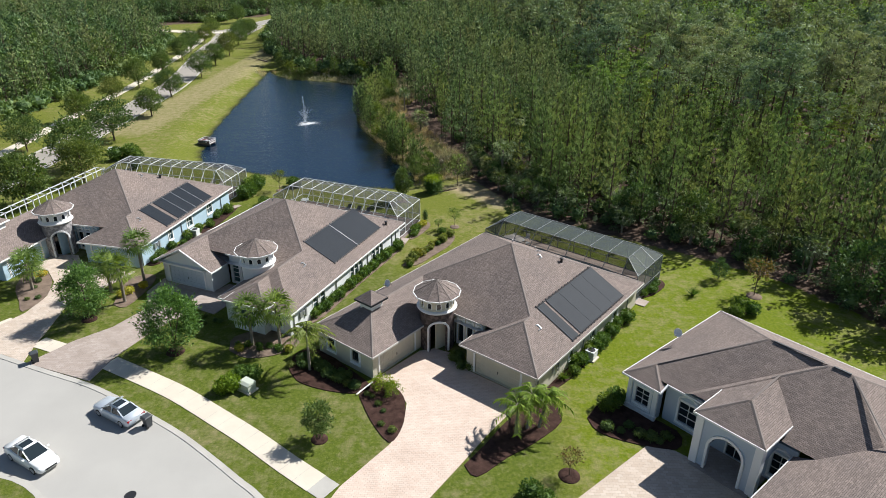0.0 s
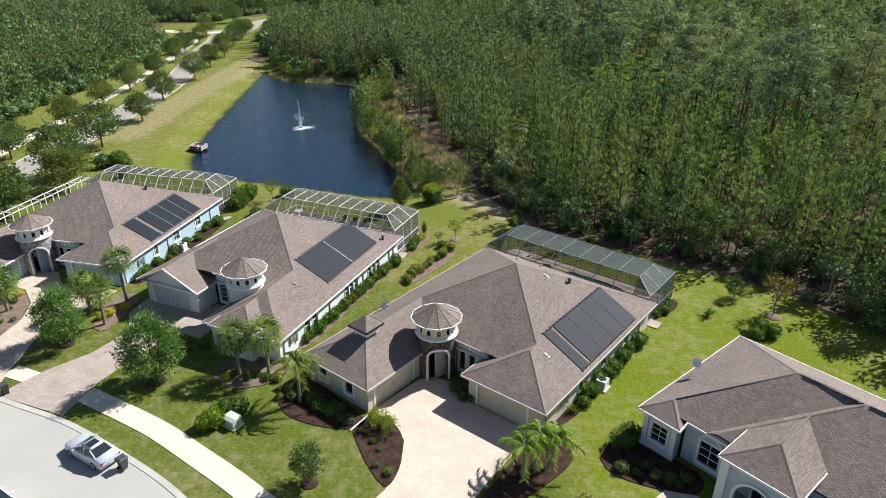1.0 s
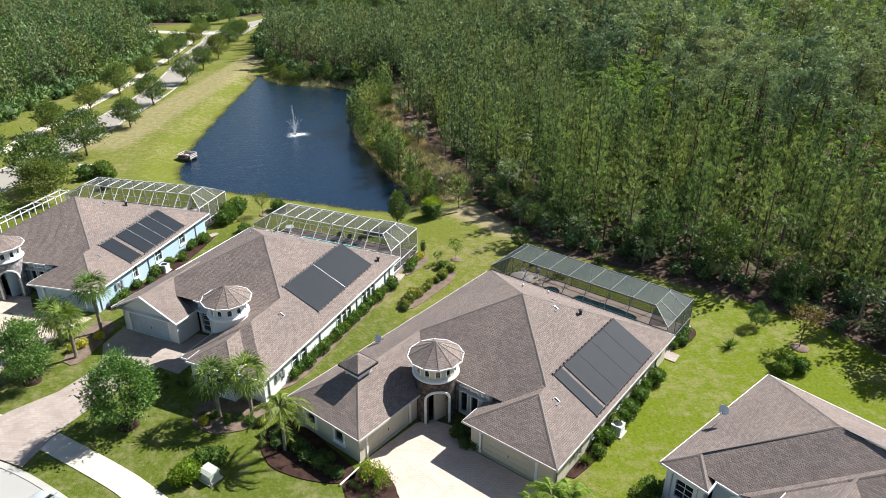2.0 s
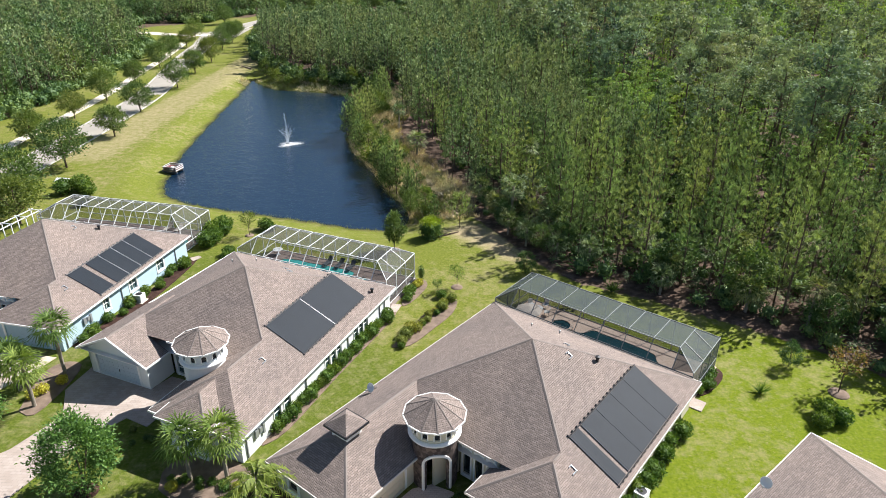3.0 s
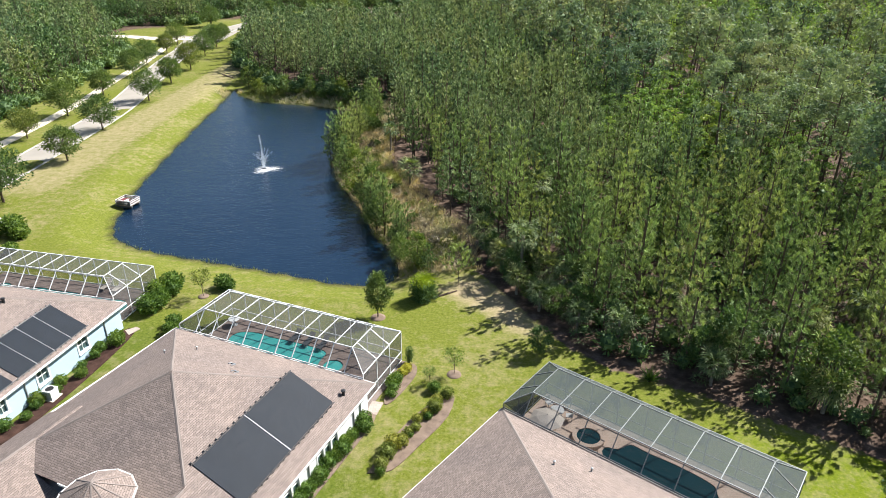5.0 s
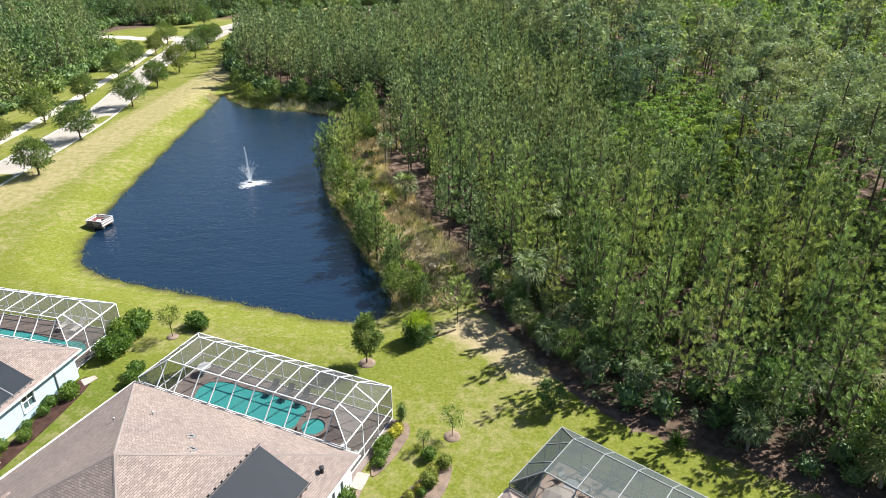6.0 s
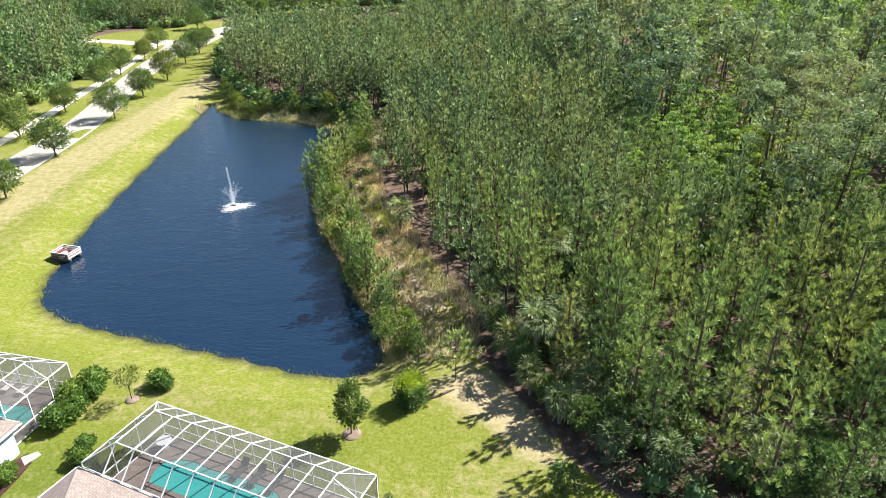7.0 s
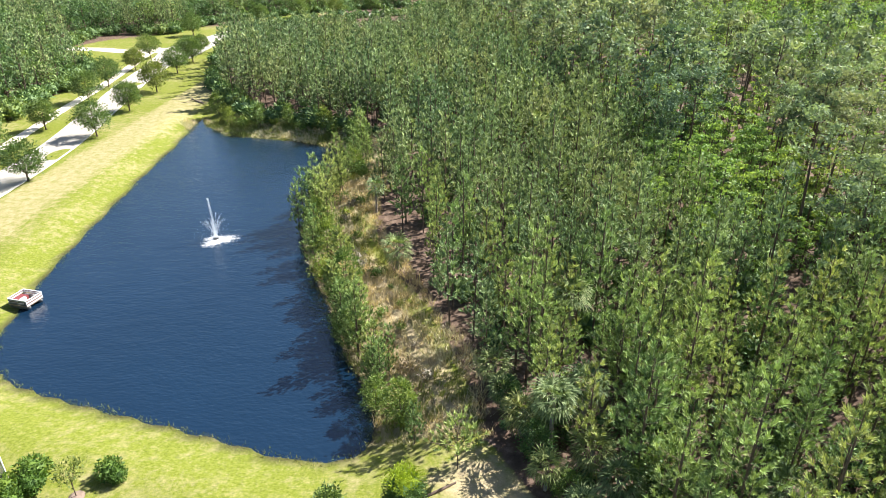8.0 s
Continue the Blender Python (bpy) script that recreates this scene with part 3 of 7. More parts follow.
bed([(22.8, 65.4), (24.4, 66.0), (26.4, 68.2), (26.6, 69.6), (25.6, 69.8), (23.4, 66.8)], MULCH, "dark mulch bed beside the screened pool")
bed([(-13.6, 57.4), (-12.0, 59.4), (-9.2, 67.0), (-5.1, 77.6), (-6.2, 78.0), (-10.4, 67.6), (-13.4, 59.8)], STRAW_MULCH, "mulch strip under a clipped hedge")
bed([(-36.4, 70.4), (-34.9, 70.6), (-33.0, 77.0), (-31.7, 84.0), (-31.2, 89.6), (-32.6, 89.8), (-33.4, 83.0), (-34.6, 77.0)], MULCH, "dark mulch strip along the side wall")
bed([(-35.6, 60.6), (-34.0, 60.2), (-33.4, 64.0), (-33.8, 67.4), (-35.8, 67.6), (-36.6, 65.4)], STRAW_MULCH, "mulch bed with fan palms and yellow shrubs")
for x, y, r in ((-25.1, 52.1, 0.9), (-36.6, 57.5, 0.8), (-8.4, 40.5, 0.7), (11.4, 37.5, 0.85), (1.4, 84.4, 0.7), (-6.9, 93.9, 0.8), (36.2, 66.6, 0.9), (33.4, 63.3, 0.9), (-26.9, 97.3, 0.6)):
    structure("tree_ring", Geo().lathe([(r, -0.02), (r * 0.96, 0.05), (r * 0.5, 0.10), (0.05, 0.11)], 18, x, y), STRAW_MULCH if y > 60 else MULCH, "round mulch ring at a tree's foot", "mulch ring", True)
structure("manhole", Geo().lathe([(0.42, 0.02), (0.42, 0.042), (0.36, 0.045), (0.35, 0.038), (0.05, 0.04)], 20, -20.9, 33.9), DARK_METAL, "round dark iron manhole cover in the street", "manhole")


# ---- houses ----
def clip(poly, a, b, c):
    """The part of a convex outline where a*x + b*y + c >= 0."""
    out = []
    for p, q in zip(poly, poly[1:] + poly[:1]):
        dp, dq = a * p[0] + b * p[1] + c, a * q[0] + b * q[1] + c
        if dp >= 0:
            out.append(p)
        if (dp > 0) != (dq > 0) and abs(dp - dq) > 1e-12:
            k = dp / (dp - dq)
            out.append((p[0] + k * (q[0] - p[0]), p[1] + k * (q[1] - p[1])))
    return out


def area(poly):
    return abs(sum(p[0] * q[1] - q[0] * p[1] for p, q in zip(poly, poly[1:] + poly[:1]))) / 2 if len(poly) > 2 else 0


class Roof:
    """Hipped and gabled volumes that run into one another, as one clean skin."""

    def __init__(self):
        self.vols = []

    def volume(self, x0, x1, y0, y1, eave, slope, sides="wesn", front=None):
        """sides: which of x0 (s), x1 (n), y0 (e), y1 (w) slope; front: where the front slope starts if not at x0."""
        f = x0 if front is None else front
        made = {"s": (slope, 0, eave - slope * f), "n": (-slope, 0, eave + slope * x1), "e": (0, slope, eave - slope * y0), "w": (0, -slope, eave + slope * y1)}
        self.vols.append(([(x0, y0), (x1, y0), (x1, y1), (x0, y1)], [made[k] for k in sides]))

    def z(self, x, y):
        best = -1.0
        for fp, planes in self.vols:
            if fp[0][0] - 1e-6 <= x <= fp[2][0] + 1e-6 and fp[0][1] - 1e-6 <= y <= fp[2][1] + 1e-6:
                best = max(best, min(a * x + b * y + c for a, b, c in planes))
        return best

    def skin(self):
        g = Geo()
        for i, (fp, planes) in enumerate(self.vols):
            for k, p in enumerate(planes):
                region = fp
                for m, q in enumerate(planes):
                    if m != k and region:
                        region = clip(region, q[0] - p[0], q[1] - p[1], q[2] - p[2])
                rest = [region] if area(region) > 1e-4 else []
                for j, (ofp, others) in enumerate(self.vols):
                    if j == i:
                        continue
                    eps = 1e-4 if j < i else -1e-4
                    cuts = [(q[0] - p[0], q[1] - p[1], q[2] - p[2] + eps) for q in others]
                    cuts += [(1, 0, -ofp[0][0]), (-1, 0, ofp[2][0]), (0, 1, -ofp[0][1]), (0, -1, ofp[2][1])]
                    left = []
                    for piece in rest:
                        for a, b, c in cuts:
                            off = clip(piece, -a, -b, -c)
                            if area(off) > 1e-3:
                                left.append(off)
                            piece = clip(piece, a, b, c)
                            if area(piece) <= 1e-3:
                                break
                    rest = left
                for piece in rest:
                    self.face(g, [(x, y, p[0] * x + p[1] * y + p[2]) for x, y in piece])
        return g

    @staticmethod
    def face(g, pts):
        n = Vector((0, 0, 0))
        for p, q in zip(pts, pts[1:] + pts[:1]):
            n += Vector(p).cross(Vector(q))
        n = n.normalized()
        if n.z < 0:
            pts, n = pts[::-1], -n
        along = Vector((-n.y, n.x, 0))
        along = along.normalized() if along.length > 1e-4 else Vector((1, 0, 0))
        up = n.cross(along)
        g.add(pts, [tuple(range(len(pts)))])
        g.uv += [(Vector(q).dot(along), Vector(q).dot(up)) for q in pts]


def eaves(g, points, drop=0.0, closed=False, size=1.0):
    """White gutter along eave points (x, y, z)."""
    for a, b in zip(points, points[1:] + (points[:1] if closed else [])):
        d = (Vector(b) - Vector(a)).normalized() * 0.06
        g.bar(Vector(a) - d + Vector((0, 0, -0.09 - drop)), Vector(b) + d + Vector((0, 0, -0.09 - drop)), 0.13 * size, 0.17 * size)


def wall_run(house, p, q, height, material, openings=(), thick=0.24, base=0.0):
    """One wall from p to q (inside on the left of the way); openings: (from, to, sill, head)."""
    a, b = Vector(p), Vector(q)
    d = (b - a).normalized()
    n = Vector((-d.y, d.x))
    length = (b - a).length
    g = Geo()

    def block(s0, s1, z0, z1):
        if s1 - s0 > 0.01 and z1 - z0 > 0.01:
            g.prism([tuple(a + d * s0), tuple(a + d * s1), tuple(a + d * s1 + n * thick), tuple(a + d * s0 + n * thick)], z0, z1)

    at = thick
    for s0, s1, z0, z1 in sorted(openings):
        block(at, s0, base, height)
        block(s0, s1, base, z0)
        block(s0, s1, z1, height)
        at = s1
    block(at, length, base, height)
    return part("wall", g, material, house), a, d, n


def window(house, a, d, n, s0, s1, z0, z1, glass=None, bars=(1, 1), surround=0.16):
    """Window in a wall opening: proud surround with sill, muntins and a pane."""
    def at(s, depth, z):
        q = a + d * s + n * depth
        return (q.x, q.y, z)
    g = Geo()
    w = surround
    for u0, u1, h0, h1 in ((s0 - w, s0, z0 - w, z1 + w), (s1, s1 + w, z0 - w, z1 + w), (s0, s1, z1, z1 + w), (s0, s1, z0 - w, z0)):
        if w:
            q = [a + d * u0 - n * 0.05, a + d * u1 - n * 0.05, a + d * u1 + n * 0.03, a + d * u0 + n * 0.03]
            g.prism([tuple(v) for v in q], h0, h1)
    frame_part = part("window", g if w else Geo().bar(at(s0, 0.1, z0 + 0.03), at(s1, 0.1, z0 + 0.03), 0.06), TRIM, house, "white framed window")
    for k in range(1, bars[0] + 1):
        s = s0 + (s1 - s0) * k / (bars[0] + 1)
        part("glazing_bar", Geo().bar(at(s, 0.1, z0), at(s, 0.1, z1), 0.045), TRIM, frame_part)
    for k in range(1, bars[1] + 1):
        z = z0 + (z1 - z0) * k / (bars[1] + 1)
        part("glazing_bar", Geo().bar(at(s0, 0.105, z), at(s1, 0.105, z), 0.05), TRIM, frame_part)
    if w:
        part("sill", Geo().bar(at(s0 - w, -0.07, z0 - w - 0.03), at(s1 + w, -0.07, z0 - w - 0.03), 0.14, 0.07), TRIM, frame_part)
    part("pane", Geo().add([at(s0, 0.14, z0), at(s1, 0.14, z0), at(s1, 0.14, z1), at(s0, 0.14, z1)], [(0, 1, 2, 3)]), glass or GLASS, frame_part)
    return frame_part


def garage_door(house, a, d, n, s0, s1, head, material):
    """Sectional door: four proud panels a row, in four rows, with a handle and a white surround."""
    door = part("garage_door", Geo().prism([tuple(a + d * s0 + n * 0.14), tuple(a + d * s1 + n * 0.14), tuple(a + d * s1 + n * 0.18), tuple(a + d * s0 + n * 0.18)], 0.13, head), material, house, "panelled garage door")
    cols = 8 if s1 - s0 > 3.5 else 4
    for r in range(4):
        for c in range(cols):
            w, h = (s1 - s0) / cols, (head - 0.13) / 4
            u0, u1 = s0 + c * w + 0.06, s0 + (c + 1) * w - 0.06
            part("panel", Geo().prism([tuple(a + d * u0 + n * 0.115), tuple(a + d * u1 + n * 0.115), tuple(a + d * u1 + n * 0.142), tuple(a + d * u0 + n * 0.142)], 0.13 + r * h + 0.06, 0.13 + (r + 1) * h - 0.06), material, door)
    g = Geo()
    for u0, u1, h0, h1 in ((s0 - 0.2, s0, 0.12, head), (s1, s1 + 0.2, 0.12, head), (s0 - 0.2, s1 + 0.2, head, head + 0.22)):
        g.prism([tuple(a + d * u0 - n * 0.05), tuple(a + d * u1 - n * 0.05), tuple(a + d * u1 + n * 0.02), tuple(a + d * u0 + n * 0.02)], h0, h1)
    part("door_frame", g, TRIM, door)
    mid = a + d * ((s0 + s1) / 2) + n * 0.09
    part("handle", Geo().bar((mid.x, mid.y, 0.9), (mid.x, mid.y, 1.15), 0.05), DARK_METAL, door)
    return door


def cone_roof(g, cx, cy, r, z0, z1, n=12):
    for i in range(n):
        a0, a1 = 2 * math.pi * (i + 0.5) / n, 2 * math.pi * (i + 1.5) / n
        Roof.face(g, [(cx + r * math.cos(a0), cy + r * math.sin(a0), z0), (cx + r * math.cos(a1), cy + r * math.sin(a1), z0), (cx, cy, z1)])


def entry_tower(house, cx, cy, facing, wall, stone, eave=5.95, arch=True, sill=4.45):
    """Round entry tower: stone base with an arched opening, white lantern with arched lights, twelve-sided cone."""
    r, n = 1.72, 48
    g = Geo()
    spring, half = 2.55, 0.85
    for i in range(n):
        a0, a1 = facing + 2 * math.pi * i / n, facing + 2 * math.pi * (i + 1) / n
        mid = (i + 0.5) / n * 2 * math.pi
        off = r * math.sin(mid) if math.cos(mid) > 0 else 9
        low = 0.0
        if arch and abs(off) < half:
            low = spring + math.sqrt(half * half - off * off)
        for rad0, rad1 in ((r - 0.3, r),):
            q = [(cx + rr * math.cos(t), cy + rr * math.sin(t)) for rr, t in ((rad0, a0), (rad1, a0), (rad1, a1), (rad0, a1))]
            g.prism(q, low, sill - 0.02)
    tower = part("tower", g, stone, house, "round stone entry tower with white lantern")
    if arch:
        s = Geo()
        path = [(-half - 0.12, 0.1)] + [(-(half + 0.12) * math.cos(k * math.pi / 12), spring + (half + 0.12) * math.sin(k * math.pi / 12)) for k in range(13)] + [(half + 0.12, 0.1)]
        pts = []
        for off, z in path:
            t = facing + math.asin(off / r)
            pts.append((cx + (r + 0.03) * math.cos(t), cy + (r + 0.03) * math.sin(t), z))
        for p, q in zip(pts, pts[1:]):
            s.bar(p, q, 0.16, 0.18)
        part("arch_surround", s, TRIM, tower)
        back = [(cx - 0.9 * math.cos(facing) + k * 0.95 * math.sin(facing), cy - 0.9 * math.sin(facing) - k * 0.95 * math.cos(facing)) for k in (-1, 1)]
        part("front_door", Geo().add([(*back[0], 0.12), (*back[1], 0.12), (*back[1], 2.9), (*back[0], 2.9)], [(0, 1, 2, 3)]), GLASS, tower, "dark glazed entry door")
    part("cornice", Geo().lathe([(r - 0.1, sill - 0.12), (r + 0.2, sill - 0.05), (r + 0.27, sill + 0.05), (r + 0.22, sill + 0.14), (r - 0.02, sill + 0.2)], 36, cx, cy), TRIM, tower, "", True)
    part("lantern_band", Geo().lathe([(r, sill + 0.14), (r, sill + 0.42), (r - 0.25, sill + 0.42), (r - 0.25, sill + 0.14)], 36, cx, cy), wall, tower, "", True)
    part("lantern_band", Geo().lathe([(r, eave - 0.42), (r, eave + 0.05), (r - 0.25, eave + 0.05), (r - 0.25, eave - 0.42)], 36, cx, cy), wall, tower, "", True)
    piers = 12
    for i in range(piers):
        mid = facing + math.pi / piers + 2 * math.pi * i / piers
        w = 0.13
        q = [(cx + rr * math.cos(t), cy + rr * math.sin(t)) for rr, t in ((r - 0.25, mid - w), (r, mid - w), (r, mid + w), (r - 0.25, mid + w))]
        part("pier", Geo().prism(q, sill + 0.42, eave - 0.42), wall, tower)
        ring = Geo()
        c = facing + 2 * math.pi * i / piers
        hw = math.pi / piers - w
        arcpts = [(c - hw * math.cos(k * math.pi / 8), eave - 0.62 + 0.24 * math.sin(k * math.pi / 8)) for k in range(9)]
        arcpts = [(c - hw, sill + 0.42)] + arcpts + [(c + hw, sill + 0.42)]
        p3 = [(cx + (r + 0.015) * math.cos(t), cy + (r + 0.015) * math.sin(t), z) for t, z in arcpts]
        for p, q in zip(p3, p3[1:]):
            ring.bar(p, q, 0.07)
        part("window_surround", ring, TRIM, tower)
        glass = [(cx + (r - 0.12) * math.cos(t), cy + (r - 0.12) * math.sin(t)) for t in (c - hw, c + hw)]
        part("pane", Geo().add([(*glass[0], sill + 0.4), (*glass[1], sill + 0.4), (*glass[1], eave - 0.4), (*glass[0], eave - 0.4)], [(0, 1, 2, 3)]), GLASS, tower)
    roof = Geo()
    cone_roof(roof, cx, cy, r + 0.62, eave + 0.05, eave + 1.32)
    part("tower_roof", roof, SHINGLE, tower, "twelve-sided shingled cone")
    ring = Geo()
    eaves(ring, [(cx + (r + 0.6) * math.cos(2 * math.pi * (i + 0.5) / 12), cy + (r + 0.6) * math.sin(2 * math.pi * (i + 0.5) / 12), eave + 0.09) for i in range(12)], -0.04, True, 0.6)
    pieces("gutter", ring, TRIM, tower)
    part("soffit", Geo().lathe([(r - 0.02, eave - 0.02), (r + 0.56, eave), (r + 0.56, eave + 0.03), (r - 0.02, eave + 0.03)], 24, cx, cy), TRIM, tower)
    for i in range(12):
        t = 2 * math.pi * (i + 0.5) / 12
        cap = Geo().bar((cx + (r + 0.6) * math.cos(t), cy + (r + 0.6) * math.sin(t), eave + 0.078), (cx, cy, eave + 1.335), 0.07, 0.02)
        part("ridge_cap", cap, RIDGE, tower)
    return tower


def folded_cap(roof, x0, y0, x1, y1, width, mirror=1):
    """A shingle cap folded over a hip or ridge."""
    d = Vector((x1 - x0, y1 - y0)).normalized()
    n = Vector((-d.y, d.x)) * width / 2
    g = Geo()
    ends = []
    for p in (Vector((x0, y0)) + d * 0.16, Vector((x1, y1)) - d * 0.16):
        ends.append([(q.x, mirror * q.y, roof.z(q.x, q.y) + lift) for q, lift in ((p - n, 0.014), (p, 0.03), (p + n, 0.014))])
    return g.add(ends[0] + ends[1], [(0, 1, 4, 3), (1, 2, 5, 4)] if mirror > 0 else [(3, 4, 1, 0), (4, 5, 2, 1)])


def ridge_caps(house, roof, segments, width=0.22):
    for seg in segments:
        part("ridge_cap", folded_cap(roof, *seg, width), RIDGE, house)


def collector(house, roof, x0, x1, y0, y1, columns, tubes=True):
    """Solar pool-heating collector lying on the roof: mats side by side, header pipes, clips."""
    n = len(columns)
    rise = roof.z((x0 + x1) / 2, y1) - roof.z((x0 + x1) / 2, y0)
    base = roof.z((x0 + x1) / 2, y0)
    up = Vector((0, -rise, y1 - y0)).normalized()

    def at(x, y, lift):
        return Vector((x, y, base + rise * (y - y0) / (y1 - y0))) + up * lift
    head = Geo()
    head.tube([at(x0 - 0.1, y0 - 0.06, 0.07), at(x1 + 0.1, y0 - 0.06, 0.07)], [0.045, 0.045], 6)
    head.tube([at(x0 - 0.1, y1 + 0.06, 0.07), at(x1 + 0.1, y1 + 0.06, 0.07)], [0.045, 0.045], 6)
    whole = part("solar_collector", head, DARK_METAL, house, "black solar pool-heating mats on the roof")
    for c0, c1 in columns:
        g = Geo()
        vs = [at(x, y, z) for z in (0.03, 0.075) for x, y in ((c0, y0), (c1, y0), (c1, y1), (c0, y1))]
        g.add(vs, [(4, 5, 6, 7), (0, 1, 5, 4), (1, 2, 6, 5), (2, 3, 7, 6), (3, 0, 4, 7)])
        run = math.hypot(y1 - y0, rise)
        quad = [(c0, 0), (c1, 0), (c1, run), (c0, run)]
        g.uv = quad + [(0, 0)] * 16
        part("mat", g, PANEL, whole)
    for (_, c0), (c1, _) in zip(columns, columns[1:]):
        if 0.1 < c1 - c0 < 0.3:
            part("pipe", Geo().tube([at((c0 + c1) / 2, y0, 0.06), at((c0 + c1) / 2, y1, 0.06)], [0.04, 0.04], 6), GREY_METAL, whole, "pale feed pipe")
    k = x0
    while k < x1:
        for y in (y0 - 0.12, y1 + 0.12):
            part("clip", Geo().lathe([(0.07, 0.0), (0.07, 0.12), (0.03, 0.15)], 6, 0, 0), DARK_METAL, whole, at=Matrix.Translation(at(k, y, 0.0)))
        k += 0.62
    return whole


def stack_vent(house, roof, x, y, material=None, r=0.13, h=0.35):
    z = roof.z(x, y)
    part("roof_vent", Geo().lathe([(r, z - 0.1 - 0), (r, z + h), (r * 1.5, z + h), (r * 1.5, z + h + 0.1), (r * 0.4, z + h + 0.14)], 10, x, y), material or DARK_METAL, house, "short roof vent pipe")


def gooseneck(house, roof, x, y):
    z = roof.z(x, y) + 0.03
    g = Geo()
    for a, b in (((0, 0), (0.5, 0)), ((0.5, 0), (0.5, 0.45)), ((0.5, 0.45), (0.2, 0.45))):
        p, q = (x + a[0], y + a[1]), (x + b[0], y + b[1])
        g.bar((*p, roof.z(*p) + 0.05), (*q, roof.z(*q) + 0.05), 0.07, 0.08)
    part("roof_bracket", g, GREY_METAL, house, "pale square conduit loop on the roof")


def screen_cage(m, x0, x1, y0, y1, frame_mat, screen_mat, bays, label, front_z, top=4.55, wall=3.35, reach=2.3, lean=1.85, w=0.064):
    """Pool enclosure: screened walls and a flat-topped mansard of screen panels between aluminium beams."""
    cage = thing("pool_enclosure", m, label, "pool enclosure")
    fx0, fx1, fy0, fy1 = x0 + reach, x1 - lean, y0 + lean, y1 - lean
    ys = [fy0 + (fy1 - fy0) * k / bays for k in range(bays + 1)]

    def beam(a, b, k=1.0):
        part("beam", Geo().bar(a, b, w * k, w * k * 1.5), frame_mat, cage)

    def sheet(*pts):
        part("screen", Geo().add(pts, [tuple(range(len(pts)))]), screen_mat, cage)
    for i, y in enumerate(ys):
        beam((x0, y, front_z), (fx0, y, top))
        beam((fx0, y, top), (fx1, y, top))
        beam((fx1, y, top), (x1, y, wall))
        beam((x1, y, 0.1), (x1, y, wall))
    for a, b in (((fx0, fy0, top), (fx0, fy1, top)), ((fx1, fy0, top), (fx1, fy1, top)), ((x1, y0, wall), (x1, y1, wall)), ((x0, y0, wall), (x1, y0, wall)), ((x0, y1, wall), (x1, y1, wall)),
                 ((x0, y0, front_z), (x0, y1, front_z)), ((fx0, fy0, top), (x0, y0, wall)), ((fx1, fy0, top), (x1, y0, wall)), ((fx0, fy1, top), (x0, y1, wall)), ((fx1, fy1, top), (x1, y1, wall)),
                 ((x1, y0, 1.1), (x1, y1, 1.1)), ((x0, y0, 1.1), (x1, y0, 1.1)), ((x0, y1, 1.1), (x1, y1, 1.1)), ((x1, y0, 0.12), (x1, y1, 0.12)), ((x0, y0, 0.12), (x1, y0, 0.12)), ((x0, y1, 0.12), (x1, y1, 0.12))):
        beam(a, b)
    for y in (y0, y1):
        inner = fy0 if y == y0 else fy1
        for k in range(4):
            x = x0 + (x1 - x0) * k / 3
            part("post", Geo().bar((x, y, 0.0), (x, y, wall), w * 1.1), frame_mat, cage)
            if k in (1, 2):
                beam((x, y, wall), (min(max(x, fx0), fx1), inner, top))
    for a, b in zip(ys, ys[1:]):
        part("screen", Geo().add([(x0, a, front_z), (fx0, a, top), (fx0, b, top), (x0, b, front_z)], [(0, 1, 2, 3)]), SCREEN_THIN, cage)
        sheet((fx0, a, top), (fx1, a, top), (fx1, b, top), (fx0, b, top))
        sheet((fx1, a, top), (x1, a, wall), (x1, b, wall), (fx1, b, top))
        sheet((x1, a, 0.1), (x1, b, 0.1), (x1, b, wall), (x1, a, wall))
    for y, inner in ((y0, fy0), (y1, fy1)):
        sheet((x0, y, wall), (x1, y, wall), (fx1, inner, top), (fx0, inner, top))
        sheet((x0, y, 0.1), (x1, y, 0.1), (x1, y, wall), (x0, y, wall))
        sheet((x1, y, wall), (x1, inner, wall), (fx1, inner, top))
        sheet((x1, y, 0.1), (x1, inner, 0.1), (x1, inner, wall), (x1, y, wall))
        sheet((x0, y, wall), (x0, inner, front_z), (fx0, inner, top))
    return cage


def pool(m, deck, water, spa, deck_mat, water_mat, label, spa_mat=None):
    """Paved deck, pool basin outline with coping, raised round spa."""
    structure("pool_deck", Geo().prism([tuple((m @ Vector((x, y, 0))).xy) for x, y in deck], 0.0, 0.08), deck_mat, "paved pool deck", "pool deck")
    basin = thing("swimming_pool", m, label, "swimming pool")
    line = rounded(water + water[:1], 4)[:-1]
    part("water_surface", Geo().prism(line, 0.06, 0.10), water_mat, basin)
    part("coping", ribbon(line + line[:1], 0.34, 0.06, 0.15), deck_mat, basin)
    x, y, r = spa
    part("spa_wall", Geo().lathe([(r + 0.35, 0.06), (r + 0.35, 0.45), (r, 0.45), (r, 0.3)], 28, x, y), deck_mat, basin, "raised round spa")
    part("spa_water", Geo().lathe([(r, 0.1), (r, 0.36), (0.02, 0.37)], 28, x, y), spa_mat or water_mat, basin)
    return basin


def placed(ox, oy, angle):
    return Matrix.Translation((ox, oy, 0)) @ Matrix.Rotation(radians(angle), 4, "Z")


